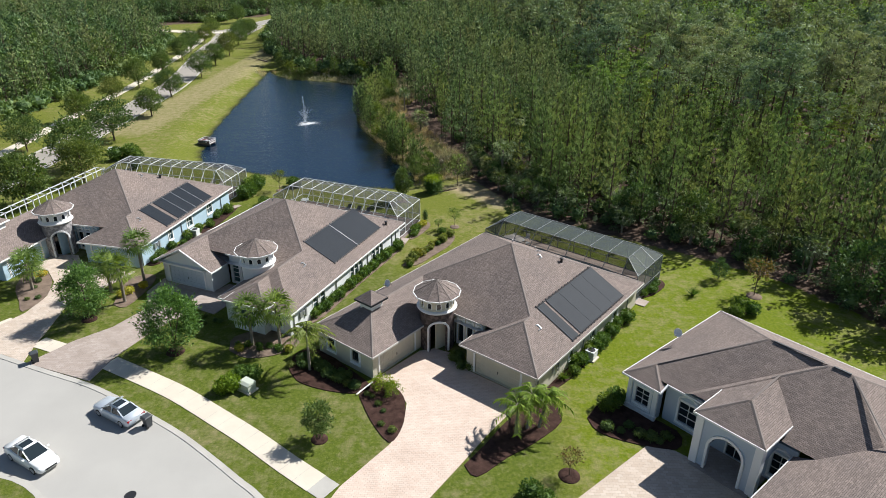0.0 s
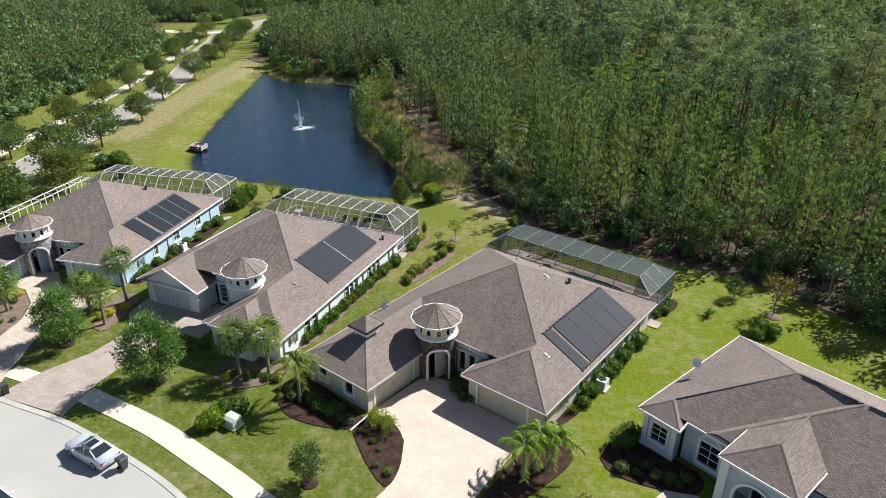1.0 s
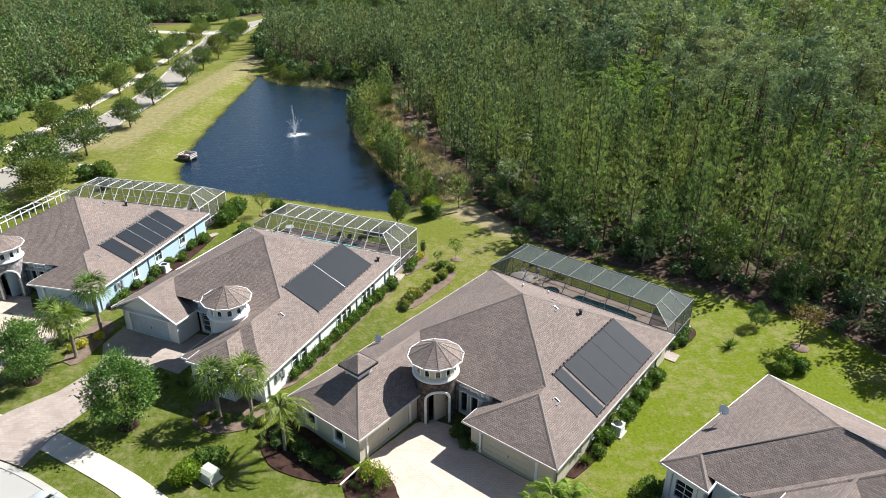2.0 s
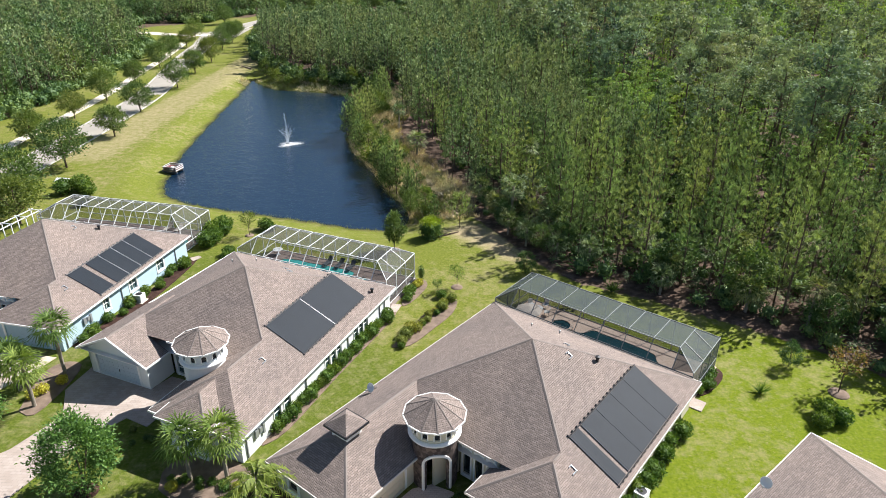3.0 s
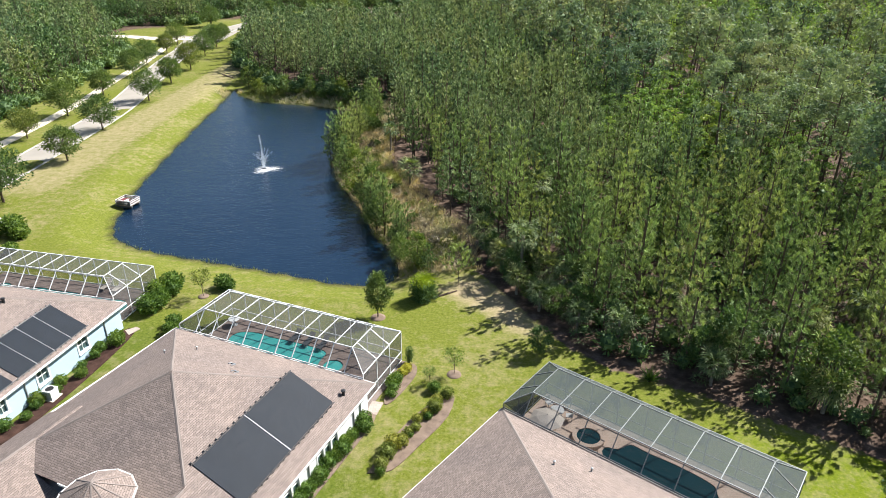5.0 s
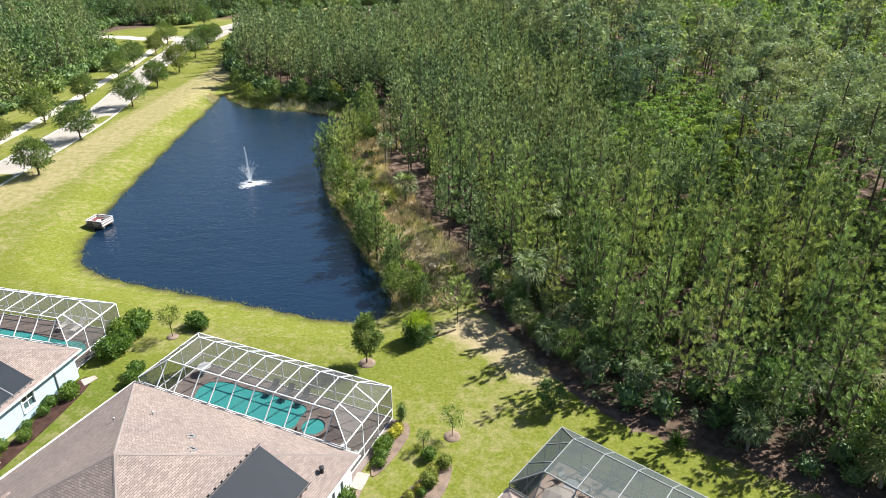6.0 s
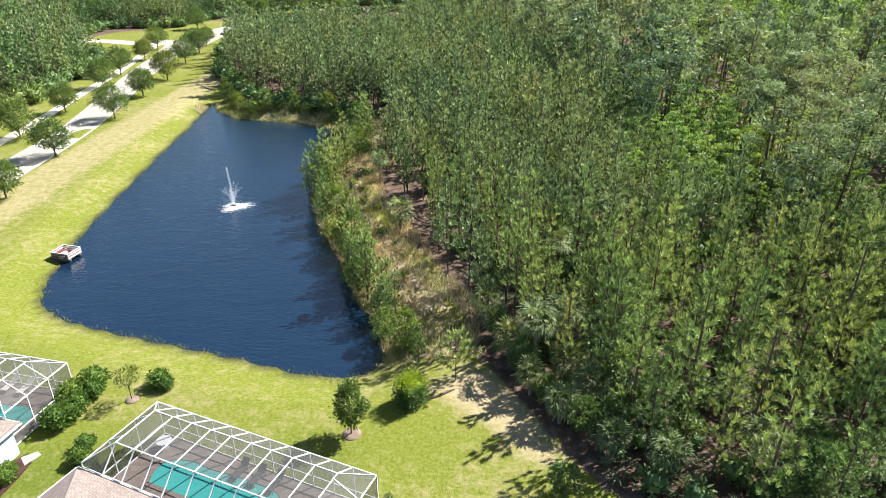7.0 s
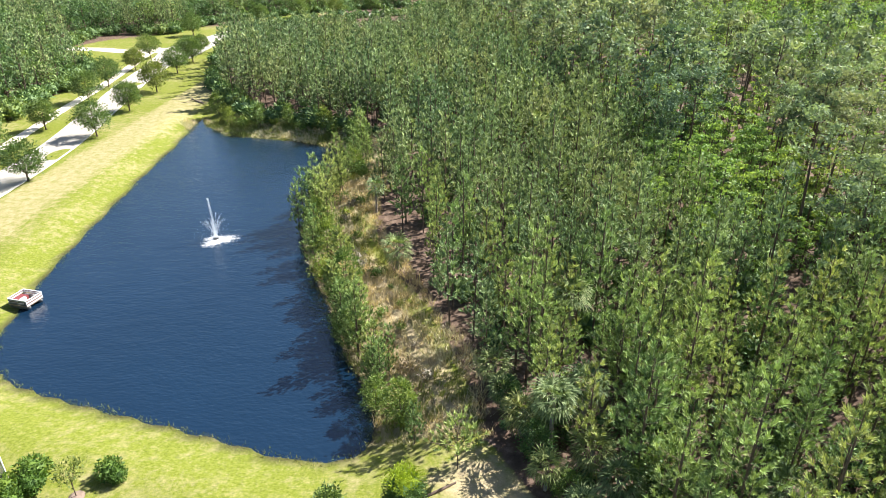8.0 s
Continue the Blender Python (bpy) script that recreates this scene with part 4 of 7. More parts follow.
def dish(m, label="round grey satellite dish on the eave"):
    d = thing("satellite_dish", m, label, "satellite dish")
    part("reflector", Geo().lathe([(0.02, 0.0), (0.2, 0.03), (0.38, 0.10), (0.4, 0.12), (0.38, 0.12), (0.2, 0.05), (0.02, 0.02)], 18), DISH_GREY, d, smooth=True)
    part("mast", Geo().tube([(0, 0, 0), (0, -0.1, -0.35), (0.0, -0.1, -0.7)], [0.035, 0.035, 0.035]), DARK_METAL, d)
    part("arm", Geo().tube([(0, -0.36, 0.06), (0, -0.2, 0.5)], [0.02, 0.02], 5), DARK_METAL, d)
    part("receiver", Geo().box(-0.06, 0.06, -0.26, -0.14, 0.46, 0.58), GREY_METAL, d)
    return d


def air_conditioner(x, y, turn, label):
    a = thing("air_conditioner", pose(x, y, 0, 0, 0, turn), label, "air conditioner")
    part("pad", Geo().box(-0.6, 0.6, -0.6, 0.6, 0.0, 0.12), CONCRETE, a)
    casing = part("casing", Geo().box(-0.4, 0.4, -0.4, 0.4, 0.12, 0.92), WHITE_METAL, a)
    for k in range(14):
        z = 0.14 + k * 0.055
        part("louvre", Geo().box(-0.44, 0.44, -0.44, 0.44, z, z + 0.04), WHITE_METAL, casing)
    part("top", Geo().box(-0.46, 0.46, -0.46, 0.46, 0.92, 0.98), WHITE_METAL, a)
    part("fan_grille", Geo().lathe([(0.36, 0.98), (0.36, 1.0), (0.30, 1.01), (0.29, 0.99), (0.08, 0.985), (0.07, 1.03), (0.01, 1.03)], 20), DARK_METAL, a)
    return a


def meter_boxes(house, a, d, n, s):
    for off, w, h, z in ((0, 0.35, 0.7, 1.2), (0.55, 0.28, 0.45, 1.35), (0.95, 0.2, 0.9, 1.0)):
        q = [a + d * (s + off) - n * 0.18, a + d * (s + off + w) - n * 0.18, a + d * (s + off + w), a + d * (s + off)]
        part("meter_box", Geo().prism([tuple(v) for v in q], z, z + h), GREY_METAL, house, "grey utility meter box")


def downpipe(house, a, d, n, s, height):
    p = a + d * s - n * 0.06
    part("downpipe", Geo().bar((p.x, p.y, 0.1), (p.x, p.y, height), 0.09), BRONZE, house)


def courtyard_house(m, wall, stone, label, columns, reach, fascia=TRIM):
    """Single-storey house with two garage wings round a court, a round entry tower and a square roof lantern."""
    house = thing("house", m, label, "house")
    E, S = 2.83, 0.51
    roof = Roof()
    roof.volume(2.9, 22.4, 0, 21.4, E, S, front=1.1)
    roof.volume(-6.7, 8.0, 13.1, 21.4, E, S, "sew")
    roof.volume(0, 8.0, 0, 8.4, E, S, "sew")
    part("roof", roof.skin(), SHINGLE, house, "brown-grey hipped shingle roof")
    g = Geo()
    e2 = E + S * 1.8
    eaves(g, [(22.4, 0, E), (0, 0, E), (0, 8.4, E), (2.9, 8.4, E)])
    eaves(g, [(2.9, 8.4, e2), (2.9, 11.2, e2)])
    eaves(g, [(2.0, 13.1, E), (-6.7, 13.1, E), (-6.7, 21.4, E), (22.4, 21.4, E), (22.4, 0, E)])
    pieces("gutter", g, GUTTER if wall is CREAM else fascia, house, "white gutter")
    part("soffit", Geo().prism([(22.3, 0.1), (0.1, 0.1), (0.1, 8.3), (3.0, 8.3), (3.0, 13.2), (-6.6, 13.2), (-6.6, 21.3), (22.3, 21.3)], E - 0.14, E - 0.1), TRIM, house)
    ridge_caps(house, roof, [(11.75, 10.7, 5.3, 4.2), (11.75, 10.7, 22.4, 0), (11.75, 10.7, 22.4, 21.4), (11.75, 10.7, 5.25, 17.25), (-2.55, 17.25, 5.25, 17.25), (-6.7, 13.1, -2.55, 17.25), (-6.7, 21.4, -2.55, 17.25),
                             (0, 0, 4.2, 4.2), (0, 8.4, 4.2, 4.2), (4.2, 4.2, 5.3, 4.2)])
    i, H = 0.5, E - 0.12
    # wing with side-entry garage
    _, a, d, n = wall_run(house, (-6.2, 21.4 - i), (-6.2, 13.6), H, wall, [(1.35, 2.25, 0.95, 2.3), (4.6, 5.5, 0.95, 2.3)])
    window(house, a, d, n, 1.35, 2.25, 0.95, 2.3, bars=(0, 0), surround=0.24)
    window(house, a, d, n, 4.6, 5.5, 0.95, 2.3, bars=(0, 0), surround=0.24)
    _, a, d, n = wall_run(house, (-6.2, 13.6), (1.2, 13.6), H, wall, [(0.9, 5.8, 0.1, 2.35)])
    garage_door(house, a, d, n, 0.9, 5.8, 2.35, wall)
    wall_run(house, (1.0, 12.2), (3.6, 11.6), e2 - 0.1, wall)
    # court wall with tall arched lights
    _, a, d, n = wall_run(house, (3.4, 11.6), (3.4, 7.9), e2 - 0.1, wall, [(0.5, 1.15, 0.4, 2.9), (1.6, 2.25, 0.4, 2.9), (2.7, 3.35, 0.4, 2.9)])
    for s in (0.5, 1.6, 2.7):
        arch = window(house, a, d, n, s, s + 0.65, 0.4, 2.9, bars=(0, 0), surround=0.14)
        for side in (0, 1):
            curve = [(s + 0.325 - (1 - 2 * side) * 0.325 * math.cos(k * math.pi / 16), 2.575 + 0.325 * math.sin(k * math.pi / 16)) for k in range(9)] + [(s + 0.65 * side, 2.9)]
            part("arch_corner", Geo().rings([[(*(a + d * u + n * depth), z) for u, z in curve] for depth in (-0.02, 0.12)]), TRIM, arch)
        c = a + d * (s + 0.325) - n * 0.04
        arc = Geo()
        pts = [(c.x + d.x * 0.40 * math.cos(k * math.pi / 8), c.y + d.y * 0.40 * math.cos(k * math.pi / 8), 2.98 + 0.36 * math.sin(k * math.pi / 8)) for k in range(9)]
        arc.tube(pts, [0.075] * len(pts), 6)
        part("window_arch", arc, TRIM, house)
    wall_run(house, (3.4, 7.9), (0.5, 7.9), H, wall)
    _, a, d, n = wall_run(house, (0.5, 7.9), (0.5, 0.5), H, wall, [(1.0, 5.9, 0.1, 2.35)])
    garage_door(house, a, d, n, 1.0, 5.9, 2.35, wall)
    _, a, d, n = wall_run(house, (0.5, 0.5), (21.9, 0.5), H, wall, [(6.2, 7.0, 1.0, 2.3), (10.4, 11.6, 1.0, 2.3), (15.4, 16.6, 1.0, 2.3)])
    for s0, s1 in ((6.2, 7.0), (10.4, 11.6), (15.4, 16.6)):
        window(house, a, d, n, s0, s1, 1.0, 2.3, GREEN_GLASS, (1, 1))
    meter_boxes(house, a, d, n, 3.0)
    for s in (0.5, 9.0, 19.0):
        downpipe(house, a, d, n, s, H)
    wall_run(house, (21.9, 0.5), (21.9, 20.9), H, wall, [(7, 12, 0.15, 2.4)])
    wall_run(house, (21.9, 20.9), (-6.2, 20.9), H, wall)
    entry_tower(house, 2.1, 12.8, radians(180 + 45), WHITE_STUCCO if wall is not CREAM else CREAM, stone)
    # square lantern on the wing's ridge
    lx, ly = -2.3, 17.4
    g = Geo().box(lx - 0.75, lx + 0.75, ly - 0.75, ly + 0.75, 4.2, 5.55)
    lantern = part("roof_lantern", g, TRIM, house, "square white roof lantern with a hipped cap")
    cap = Geo()
    for p, q in (((-1, -1), (1, -1)), ((1, -1), (1, 1)), ((1, 1), (-1, 1)), ((-1, 1), (-1, -1))):
        Roof.face(cap, [(lx + 1.12 * p[0], ly + 1.12 * p[1], 5.5), (lx + 1.12 * q[0], ly + 1.12 * q[1], 5.5), (lx, ly, 6.35)])
    part("cap", cap, SHINGLE, lantern)
    g = Geo()
    eaves(g, [(lx + 1.1 * p, ly + 1.1 * q, 5.53) for p, q in ((-1, -1), (1, -1), (1, 1), (-1, 1))], 0, True)
    part("cap_gutter", g, DARK_METAL if wall is CREAM else TRIM, lantern)
    collector(house, roof, columns[0][0], columns[-1][1], 0.45, reach, columns)
    stack_vent(house, roof, 15.1, 6.5)
    for x, y in ((17.0, 13.8), (19.0, 12.0)):
        stack_vent(house, roof, x, y, GREY_METAL, 0.06, 0.2)
    for x, y in ((14.6, 9.0), (12.9, 7.9), (4.6, 2.8)):
        gooseneck(house, roof, x, y)
    return house, roof


H3 = placed(9.5, 45.75, 53.9)
house3, roof3 = courtyard_house(H3, CREAM, STONE, "cream stucco house with brown hipped roof and round stone entry tower", [(6.85, 8.1), (8.5, 10.8), (10.83, 13.2), (13.23, 15.5), (15.53, 17.85)], 4.4)
H1 = placed(-36.2, 68.9, 79.5)
house1, roof1 = courtyard_house(H1, BLUE_STUCCO, GREY_STONE, "pale blue stucco house with brown hipped roof and round entry tower", [(6.5, 8.6), (9.2, 11.15), (11.3, 13.2), (13.35, 15.25), (15.4, 17.4)], 3.95)


def gable_house(m):
    """Single-storey house with a gabled garage, a round tower and a stepped hipped front wing."""
    house = thing("house", m, "white stucco house with brown roof, gabled garage and round tower", "house")
    E, S = 2.83, 0.5
    roof = Roof()
    roof.volume(-17.6, 1.4, 0, 21.4, E, S, front=-19.9)
    roof.volume(-24.5, -10, 0, 9.0, E, S, "sew")
    roof.volume(-20.4, -12, 13.4, 21.7, E, S, "ew")
    roof.volume(-25.3, -18, 2.5, 7.6, E + 0.5, S, "sew")
    part("roof", roof.skin(), SHINGLE, house, "brown-grey shingle roof with hips and a gable")
    e2 = E + S * 2.3
    g = Geo()
    eaves(g, [(1.4, 0, E), (-24.5, 0, E), (-24.5, 9.0, E), (-17.6, 9.0, E)])
    eaves(g, [(-17.6, 9.0, e2), (-17.6, 13.4, e2)])
    eaves(g, [(-17.6, 13.4, E), (-20.4, 13.4, E), (-20.4, 17.55, E + S * 4.15), (-20.4, 21.7, E), (1.4, 21.4, E), (1.4, 0, E)])
    eaves(g, [(-22.8, 2.5, E + 0.5), (-25.3, 2.5, E + 0.5), (-25.3, 7.6, E + 0.5), (-22.8, 7.6, E + 0.5)])
    pieces("gutter", g, TRIM, house, "white gutter")
    part("soffit", Geo().prism([(1.3, 0.1), (-24.4, 0.1), (-24.4, 8.9), (-17.6, 8.9), (-17.6, 13.5), (-20.3, 13.5), (-20.3, 21.3), (1.3, 21.3)], E - 0.14, E - 0.1), TRIM, house)
    ridge_caps(house, roof, [(-9.25, 10.7, 1.4, 0), (-9.25, 10.7, 1.4, 21.4), (-9.25, 10.7, -15.4, 4.5), (-9.25, 10.7, -15.75, 17.2), (-20, 4.5, -15.4, 4.5), (-24.5, 9.0, -20.6, 5.05), (-20.3, 17.55, -15.75, 17.55),
                             (-25.3, 2.5, -22.75, 5.05), (-25.3, 7.6, -22.75, 5.05)])
    H = E - 0.12
    W = WHITE_STUCCO
    _, a, d, n = wall_run(house, (-24.0, 0.5), (0.9, 0.5), H, W, [(4.2, 5.1, 0.6, 2.3), (5.6, 6.5, 0.6, 2.3), (12.0, 12.8, 0.6, 2.35), (13.0, 13.8, 0.6, 2.35), (14.0, 14.8, 0.6, 2.35), (17.2, 18.0, 0.6, 2.35), (18.2, 19.0, 0.6, 2.35), (19.2, 20.0, 0.6, 2.35)])
    for s0, s1 in ((4.2, 5.1), (5.6, 6.5), (12.0, 12.8), (13.0, 13.8), (14.0, 14.8), (17.2, 18.0), (18.2, 19.0), (19.2, 20.0)):
        window(house, a, d, n, s0, s1, 0.6, 2.3, GREEN_GLASS, (0, 1), 0.1)
    meter_boxes(house, a, d, n, 1.6)
    for s in (0.6, 8.8, 16.0, 22.5, 23.6):
        downpipe(house, a, d, n, s, H)
    wall_run(house, (0.9, 0.5), (0.9, 20.9), H, W, [(7, 12, 0.15, 2.4)])
    wall_run(house, (0.9, 20.9), (-19.9, 20.9), H, W)
    _, a, d, n = wall_run(house, (-19.9, 21.1), (-19.9, 13.9), H, W, [(1.1, 6.1, 0.1, 2.3)])
    garage_door(house, a, d, n, 1.1, 6.1, 2.3, GREY_STUCCO)
    part("gable", Geo().add([(-19.9, 21.0, H), (-19.9, 13.9, H), (-19.9, 17.55, E + S * 3.7), (-19.7, 21.0, H), (-19.7, 13.9, H), (-19.7, 17.55, E + S * 3.7)], [(0, 1, 2), (5, 4, 3), (0, 3, 4, 1), (1, 4, 5, 2), (2, 5, 3, 0)]), W, house)
    _, a, d, n = wall_run(house, (-19.9, 13.9), (-17.0, 13.9), H, W)
    _, a, d, n = wall_run(house, (-17.0, 13.9), (-17.0, 8.5), e2 - 0.12, W, [(0.6, 1.5, 0.1, 2.5), (1.9, 2.8, 0.1, 2.5)])
    for s in (0.6, 1.9):
        window(house, a, d, n, s, s + 0.9, 0.2, 2.5, GREEN_GLASS, (0, 3), 0.14)
    wall_run(house, (-17.0, 8.5), (-24.0, 8.5), H, W)
    _, a, d, n = wall_run(house, (-24.0, 8.5), (-24.0, 0.5), H, W, [(1.6, 3.6, 0.6, 2.4), (6.2, 7.0, 0.8, 2.3)])
    window(house, a, d, n, 6.2, 7.0, 0.8, 2.3, GREEN_GLASS, (0, 1))
    bay = Geo().prism([(-24.7, 3.0), (-24.7, 7.1), (-23.9, 7.1), (-23.9, 3.0)], 0.0, E + 0.36)
    part("bay", bay, W, house, "projecting front bay")
    _, a, d, n = wall_run(house, (-24.95, 7.1), (-24.95, 3.0), E + 0.36, W, [(1.2, 2.9, 0.6, 2.5)])
    window(house, a, d, n, 1.2, 2.9, 0.6, 2.5, GREEN_GLASS, (1, 1), 0.22)
    entry_tower(house, -18.9, 7.95, radians(135), W, W, 6.15, False, 4.7)
    collector(house, roof, -13.92, -2.9, 1.4, 5.15, [(-13.92, -8.68), (-8.53, -2.9)])
    stack_vent(house, roof, -1.6, 1.2)
    for x, y in ((-3.0, 14.5), (-5.0, 16.0)):
        stack_vent(house, roof, x, y, GREY_METAL, 0.06, 0.2)
    for x, y in ((-6.0, 8.0), (-4.5, 9.6), (-17.5, 3.0)):
        gooseneck(house, roof, x, y)
    return house, roof


H2 = placed(-5.6, 77.8, 69.5)
house2, roof2 = gable_house(H2)


def arched_house(m):
    """House with a tall arched portico, a corner bay and a long hipped roof."""
    house = thing("house", m, "pale grey stucco house with arched portico and brown hipped roof", "house")
    E, S = 3.45, 0.5
    roof = Roof()
    roof.volume(0.1, 15.2, 0.4, 23.1, E, S, front=-0.6)
    roof.volume(-0.9, 6, 0.4, 4.1, E, S, "sew")
    roof.volume(-2.6, 9, 7.9, 13.4, 4.85, S, "sew")
    roof.volume(-11, 8, 14.4, 25.0, E, S, "sew")
    roof.volume(0.1, 15.2, 4.9, 23.1, E, S, front=-1.3)
    mirror = Matrix.Diagonal((1, -1, 1, 1))
    skin = roof.skin()
    skin.v = [(x, -y, z) for x, y, z in skin.v]
    skin.f = [tuple(reversed(f)) for f in skin.f]
    uv, at = [], 0
    for f in skin.f:
        uv += skin.uv[at:at + len(f)][::-1]
        at += len(f)
    skin.uv = uv
    part("roof", skin, SHINGLE, house, "brown-grey hipped shingle roof")
    g = Geo()
    eaves(g, [(15.2, -0.4, E), (-0.9, -0.4, E), (-0.9, -4.1, E), (0.1, -4.1, E + 0.35), (0.1, -7.9, E + 0.35)])
    eaves(g, [(4, -7.9, 4.85), (-2.6, -7.9, 4.85), (-2.6, -13.4, 4.85), (4, -13.4, 4.85)])
    eaves(g, [(0.1, -14.4, E), (-11, -14.4, E), (-11, -25, E)])
    eaves(g, [(15.2, -0.4, E), (15.2, -23.1, E)])
    pieces("gutter", g, TRIM, house, "white gutter")
    caps = [(0.5, 1.5, 7.3, 8.3), (15.2, 0.4, 7.3, 8.3), (7.3, 8.3, 7.1, 13.2), (6.95, 13.2, 6.95, 14.8), (6.95, 14.8, 0.1, 21.7), (6.95, 14.8, 15.2, 23.1), (4.0, 10.2, 6.95, 13.15), (-0.9, 0.4, 0.95, 2.25), (-0.9, 4.1, 0.95, 2.25), (-2.6, 7.9, 0.15, 10.65), (-2.6, 13.4, 0.15, 10.65), (0.15, 10.65, 4.9, 10.65)]
    for seg in caps:
        part("ridge_cap", folded_cap(roof, *seg, 0.22, -1), RIDGE, house)
    for y0, y1, x in ((8.7, 12.6, 7.25), (13.4, 14.7, 6.95)):
        part("ridge_vent", Geo().bar((x, -y0, roof.z(x, y0) + 0.05), (x, -y1, roof.z(x, y1) + 0.05), 0.17, 0.05), DARK_METAL, house, "dark ridge vent")
    W, H = GREY_STUCCO, E - 0.1
    wall_run(house, (14.7, -0.9), (-0.4, -0.9), H, W)
    _, a, d, n = wall_run(house, (-0.4, -0.9), (-0.4, -3.6), H, W, [(0.7, 2.0, 0.9, 2.5)])
    window(house, a, d, n, 0.7, 2.0, 0.9, 2.5, GLASS, (1, 2), 0.26)
    for s in (0.12, 2.58):
        q = a + d * s
        part("corner_pier", Geo().box(q.x - 0.14, q.x + 0.1, q.y - 0.2, q.y + 0.2, 0.0, H), TRIM, house)
    part("base_ledge", Geo().box(-0.62, -0.3, -3.75, -0.75, 0.0, 0.45), TRIM, house)
    wall_run(house, (-0.4, -3.6), (0.5, -3.6), H, W)
    _, a, d, n = wall_run(house, (0.5, -3.6), (0.5, -14.6), H + 0.3, W, [(1.6, 3.2, 0.6, 2.6), (6.0, 8.0, 0.1, 2.9), (9.4, 10.6, 0.6, 2.6)])
    window(house, a, d, n, 1.6, 3.2, 0.6, 2.6, GLASS, (1, 2), 0.2)
    window(house, a, d, n, 6.0, 8.0, 0.1, 2.9, GLASS, (2, 2), 0.14)
    window(house, a, d, n, 9.4, 10.6, 0.6, 2.6, GLASS, (1, 2), 0.2)
    for s, w in ((2.4, 0.8), (10.0, 0.6)):
        c = a + d * s - n * 0.04
        arc = Geo()
        pts = [(c.x + d.x * (w + 0.1) * math.cos(k * math.pi / 8), c.y + d.y * (w + 0.1) * math.cos(k * math.pi / 8), 2.7 + w * 0.8 * math.sin(k * math.pi / 8)) for k in range(9)]
        arc.tube(pts, [0.10] * len(pts), 6)
        part("window_arch", arc, TRIM, house)
    # portico: arched front between two piers
    g = Geo()
    half, spring, top, mid = 1.3, 2.3, 4.75, -10.65
    for k in range(24):
        y0, y1 = mid - 2.3 + 4.6 * k / 24, mid - 2.3 + 4.6 * (k + 1) / 24
        off = (y0 + y1) / 2 - mid
        low = spring + math.sqrt(half * half - off * off) if abs(off) < half else 0.0
        g.box(-2.2, -1.85, y0, y1, low, top)
    portico = part("portico", g, W, house, "tall arched portico")
    part("porch_floor", Geo().box(-2.7, 0.42, -13.0, -8.3, 0.0, 0.10), PAVER_GREY, house, "taupe paved porch floor")
    arc = Geo()
    pts = [(-2.24, mid - (half + 0.1), 0.1)] + [(-2.24, mid - (half + 0.1) * math.cos(k * math.pi / 14), spring + (half + 0.1) * math.sin(k * math.pi / 14)) for k in range(15)] + [(-2.24, mid + half + 0.1, 0.1)]
    for p, q in zip(pts, pts[1:]):
        arc.bar(p, q, 0.2)
    part("arch_surround", arc, TRIM, portico)
    for y in (mid - 2.3, mid + 2.3):
        part("side_wall", Geo().box(-1.84, 0.45, y - 0.17, y + 0.17, 3.0, top), W, portico)
        part("pier", Geo().box(-2.32, -1.7, y - 0.3, y + 0.3, 0.0, top - 0.05), TRIM, portico)
    wall_run(house, (0.5, -14.9), (-10.5, -14.9), H, W)
    wall_run(house, (-10.5, -14.9), (-10.5, -24.5), H, W)
    wall_run(house, (14.7, -22.6), (14.7, -0.9), H, W)
    wall_run(house, (-10.5, -24.5), (7.5, -24.5), H, W)
    return house


H4 = placed(17.2, 47.2, 42.5)
house4 = arched_house(H4)

# pools and their screened enclosures
pool(H3, [(22.0, 0.6), (29.6, 0.6), (29.6, 21.2), (22.0, 21.2)], [(25.1, 13.8), (25.9, 14.3), (26.6, 14.1), (27.0, 13.3), (28.1, 12.7), (28.1, 11.2), (28.2, 9.0), (28.1, 7.0), (27.8, 5.8), (26.9, 5.2), (26.5, 4.3), (25.6, 3.5), (25.0, 4.5), (25.0, 9.0)], (26.4, 15.6, 0.95), PAVER_PINK, POOL_DARK, "dark-bottomed swimming pool with a round spa")
screen_cage(H3, 22.45, 29.5, 0.8, 21.3, BRONZE, SCREEN_DARK, 7, "bronze-framed pool enclosure with dense dark screen", 2.95, reach=1.25, w=0.06)
pool(H2, [(0.9, 0.6), (8.6, 0.6), (8.6, 20.9), (0.9, 20.9)], [(3.9, 18.2), (5.4, 18.8), (6.6, 18.3), (7.2, 16.6), (7.1, 14.8), (7.3, 11.8), (7.1, 8.5), (5.6, 8.0), (4.0, 8.2), (3.9, 12.0)], (4.85, 6.4, 0.95), PAVER_DECK, POOL, "turquoise swimming pool with a round spa")
screen_cage(H2, 1.45, 8.6, 1.13, 20.9, WHITE_METAL, SCREEN_LIGHT, 9, "white-framed pool enclosure with grey screen panels", 2.95, reach=1.6, lean=1.88)
pool(H1, [(22.0, 1.45), (29.15, 1.45), (29.15, 22.0), (22.0, 22.0)], [(24.5, 16.2), (26.2, 16.8), (27.1, 15.0), (26.9, 12.5), (27.0, 10.6), (26.6, 6.3), (26.8, 4.1), (25.8, 2.7), (24.4, 3.0), (24.4, 9.0)], (25.6, 18.8, 0.95), PAVER_DECK, POOL, "turquoise swimming pool inside a white enclosure")
screen_cage(H1, 22.45, 29.2, 1.4, 22.4, WHITE_METAL, SCREEN_LIGHT, 9, "white-framed pool enclosure with grey screen panels", 2.95, reach=1.6, lean=2.0)


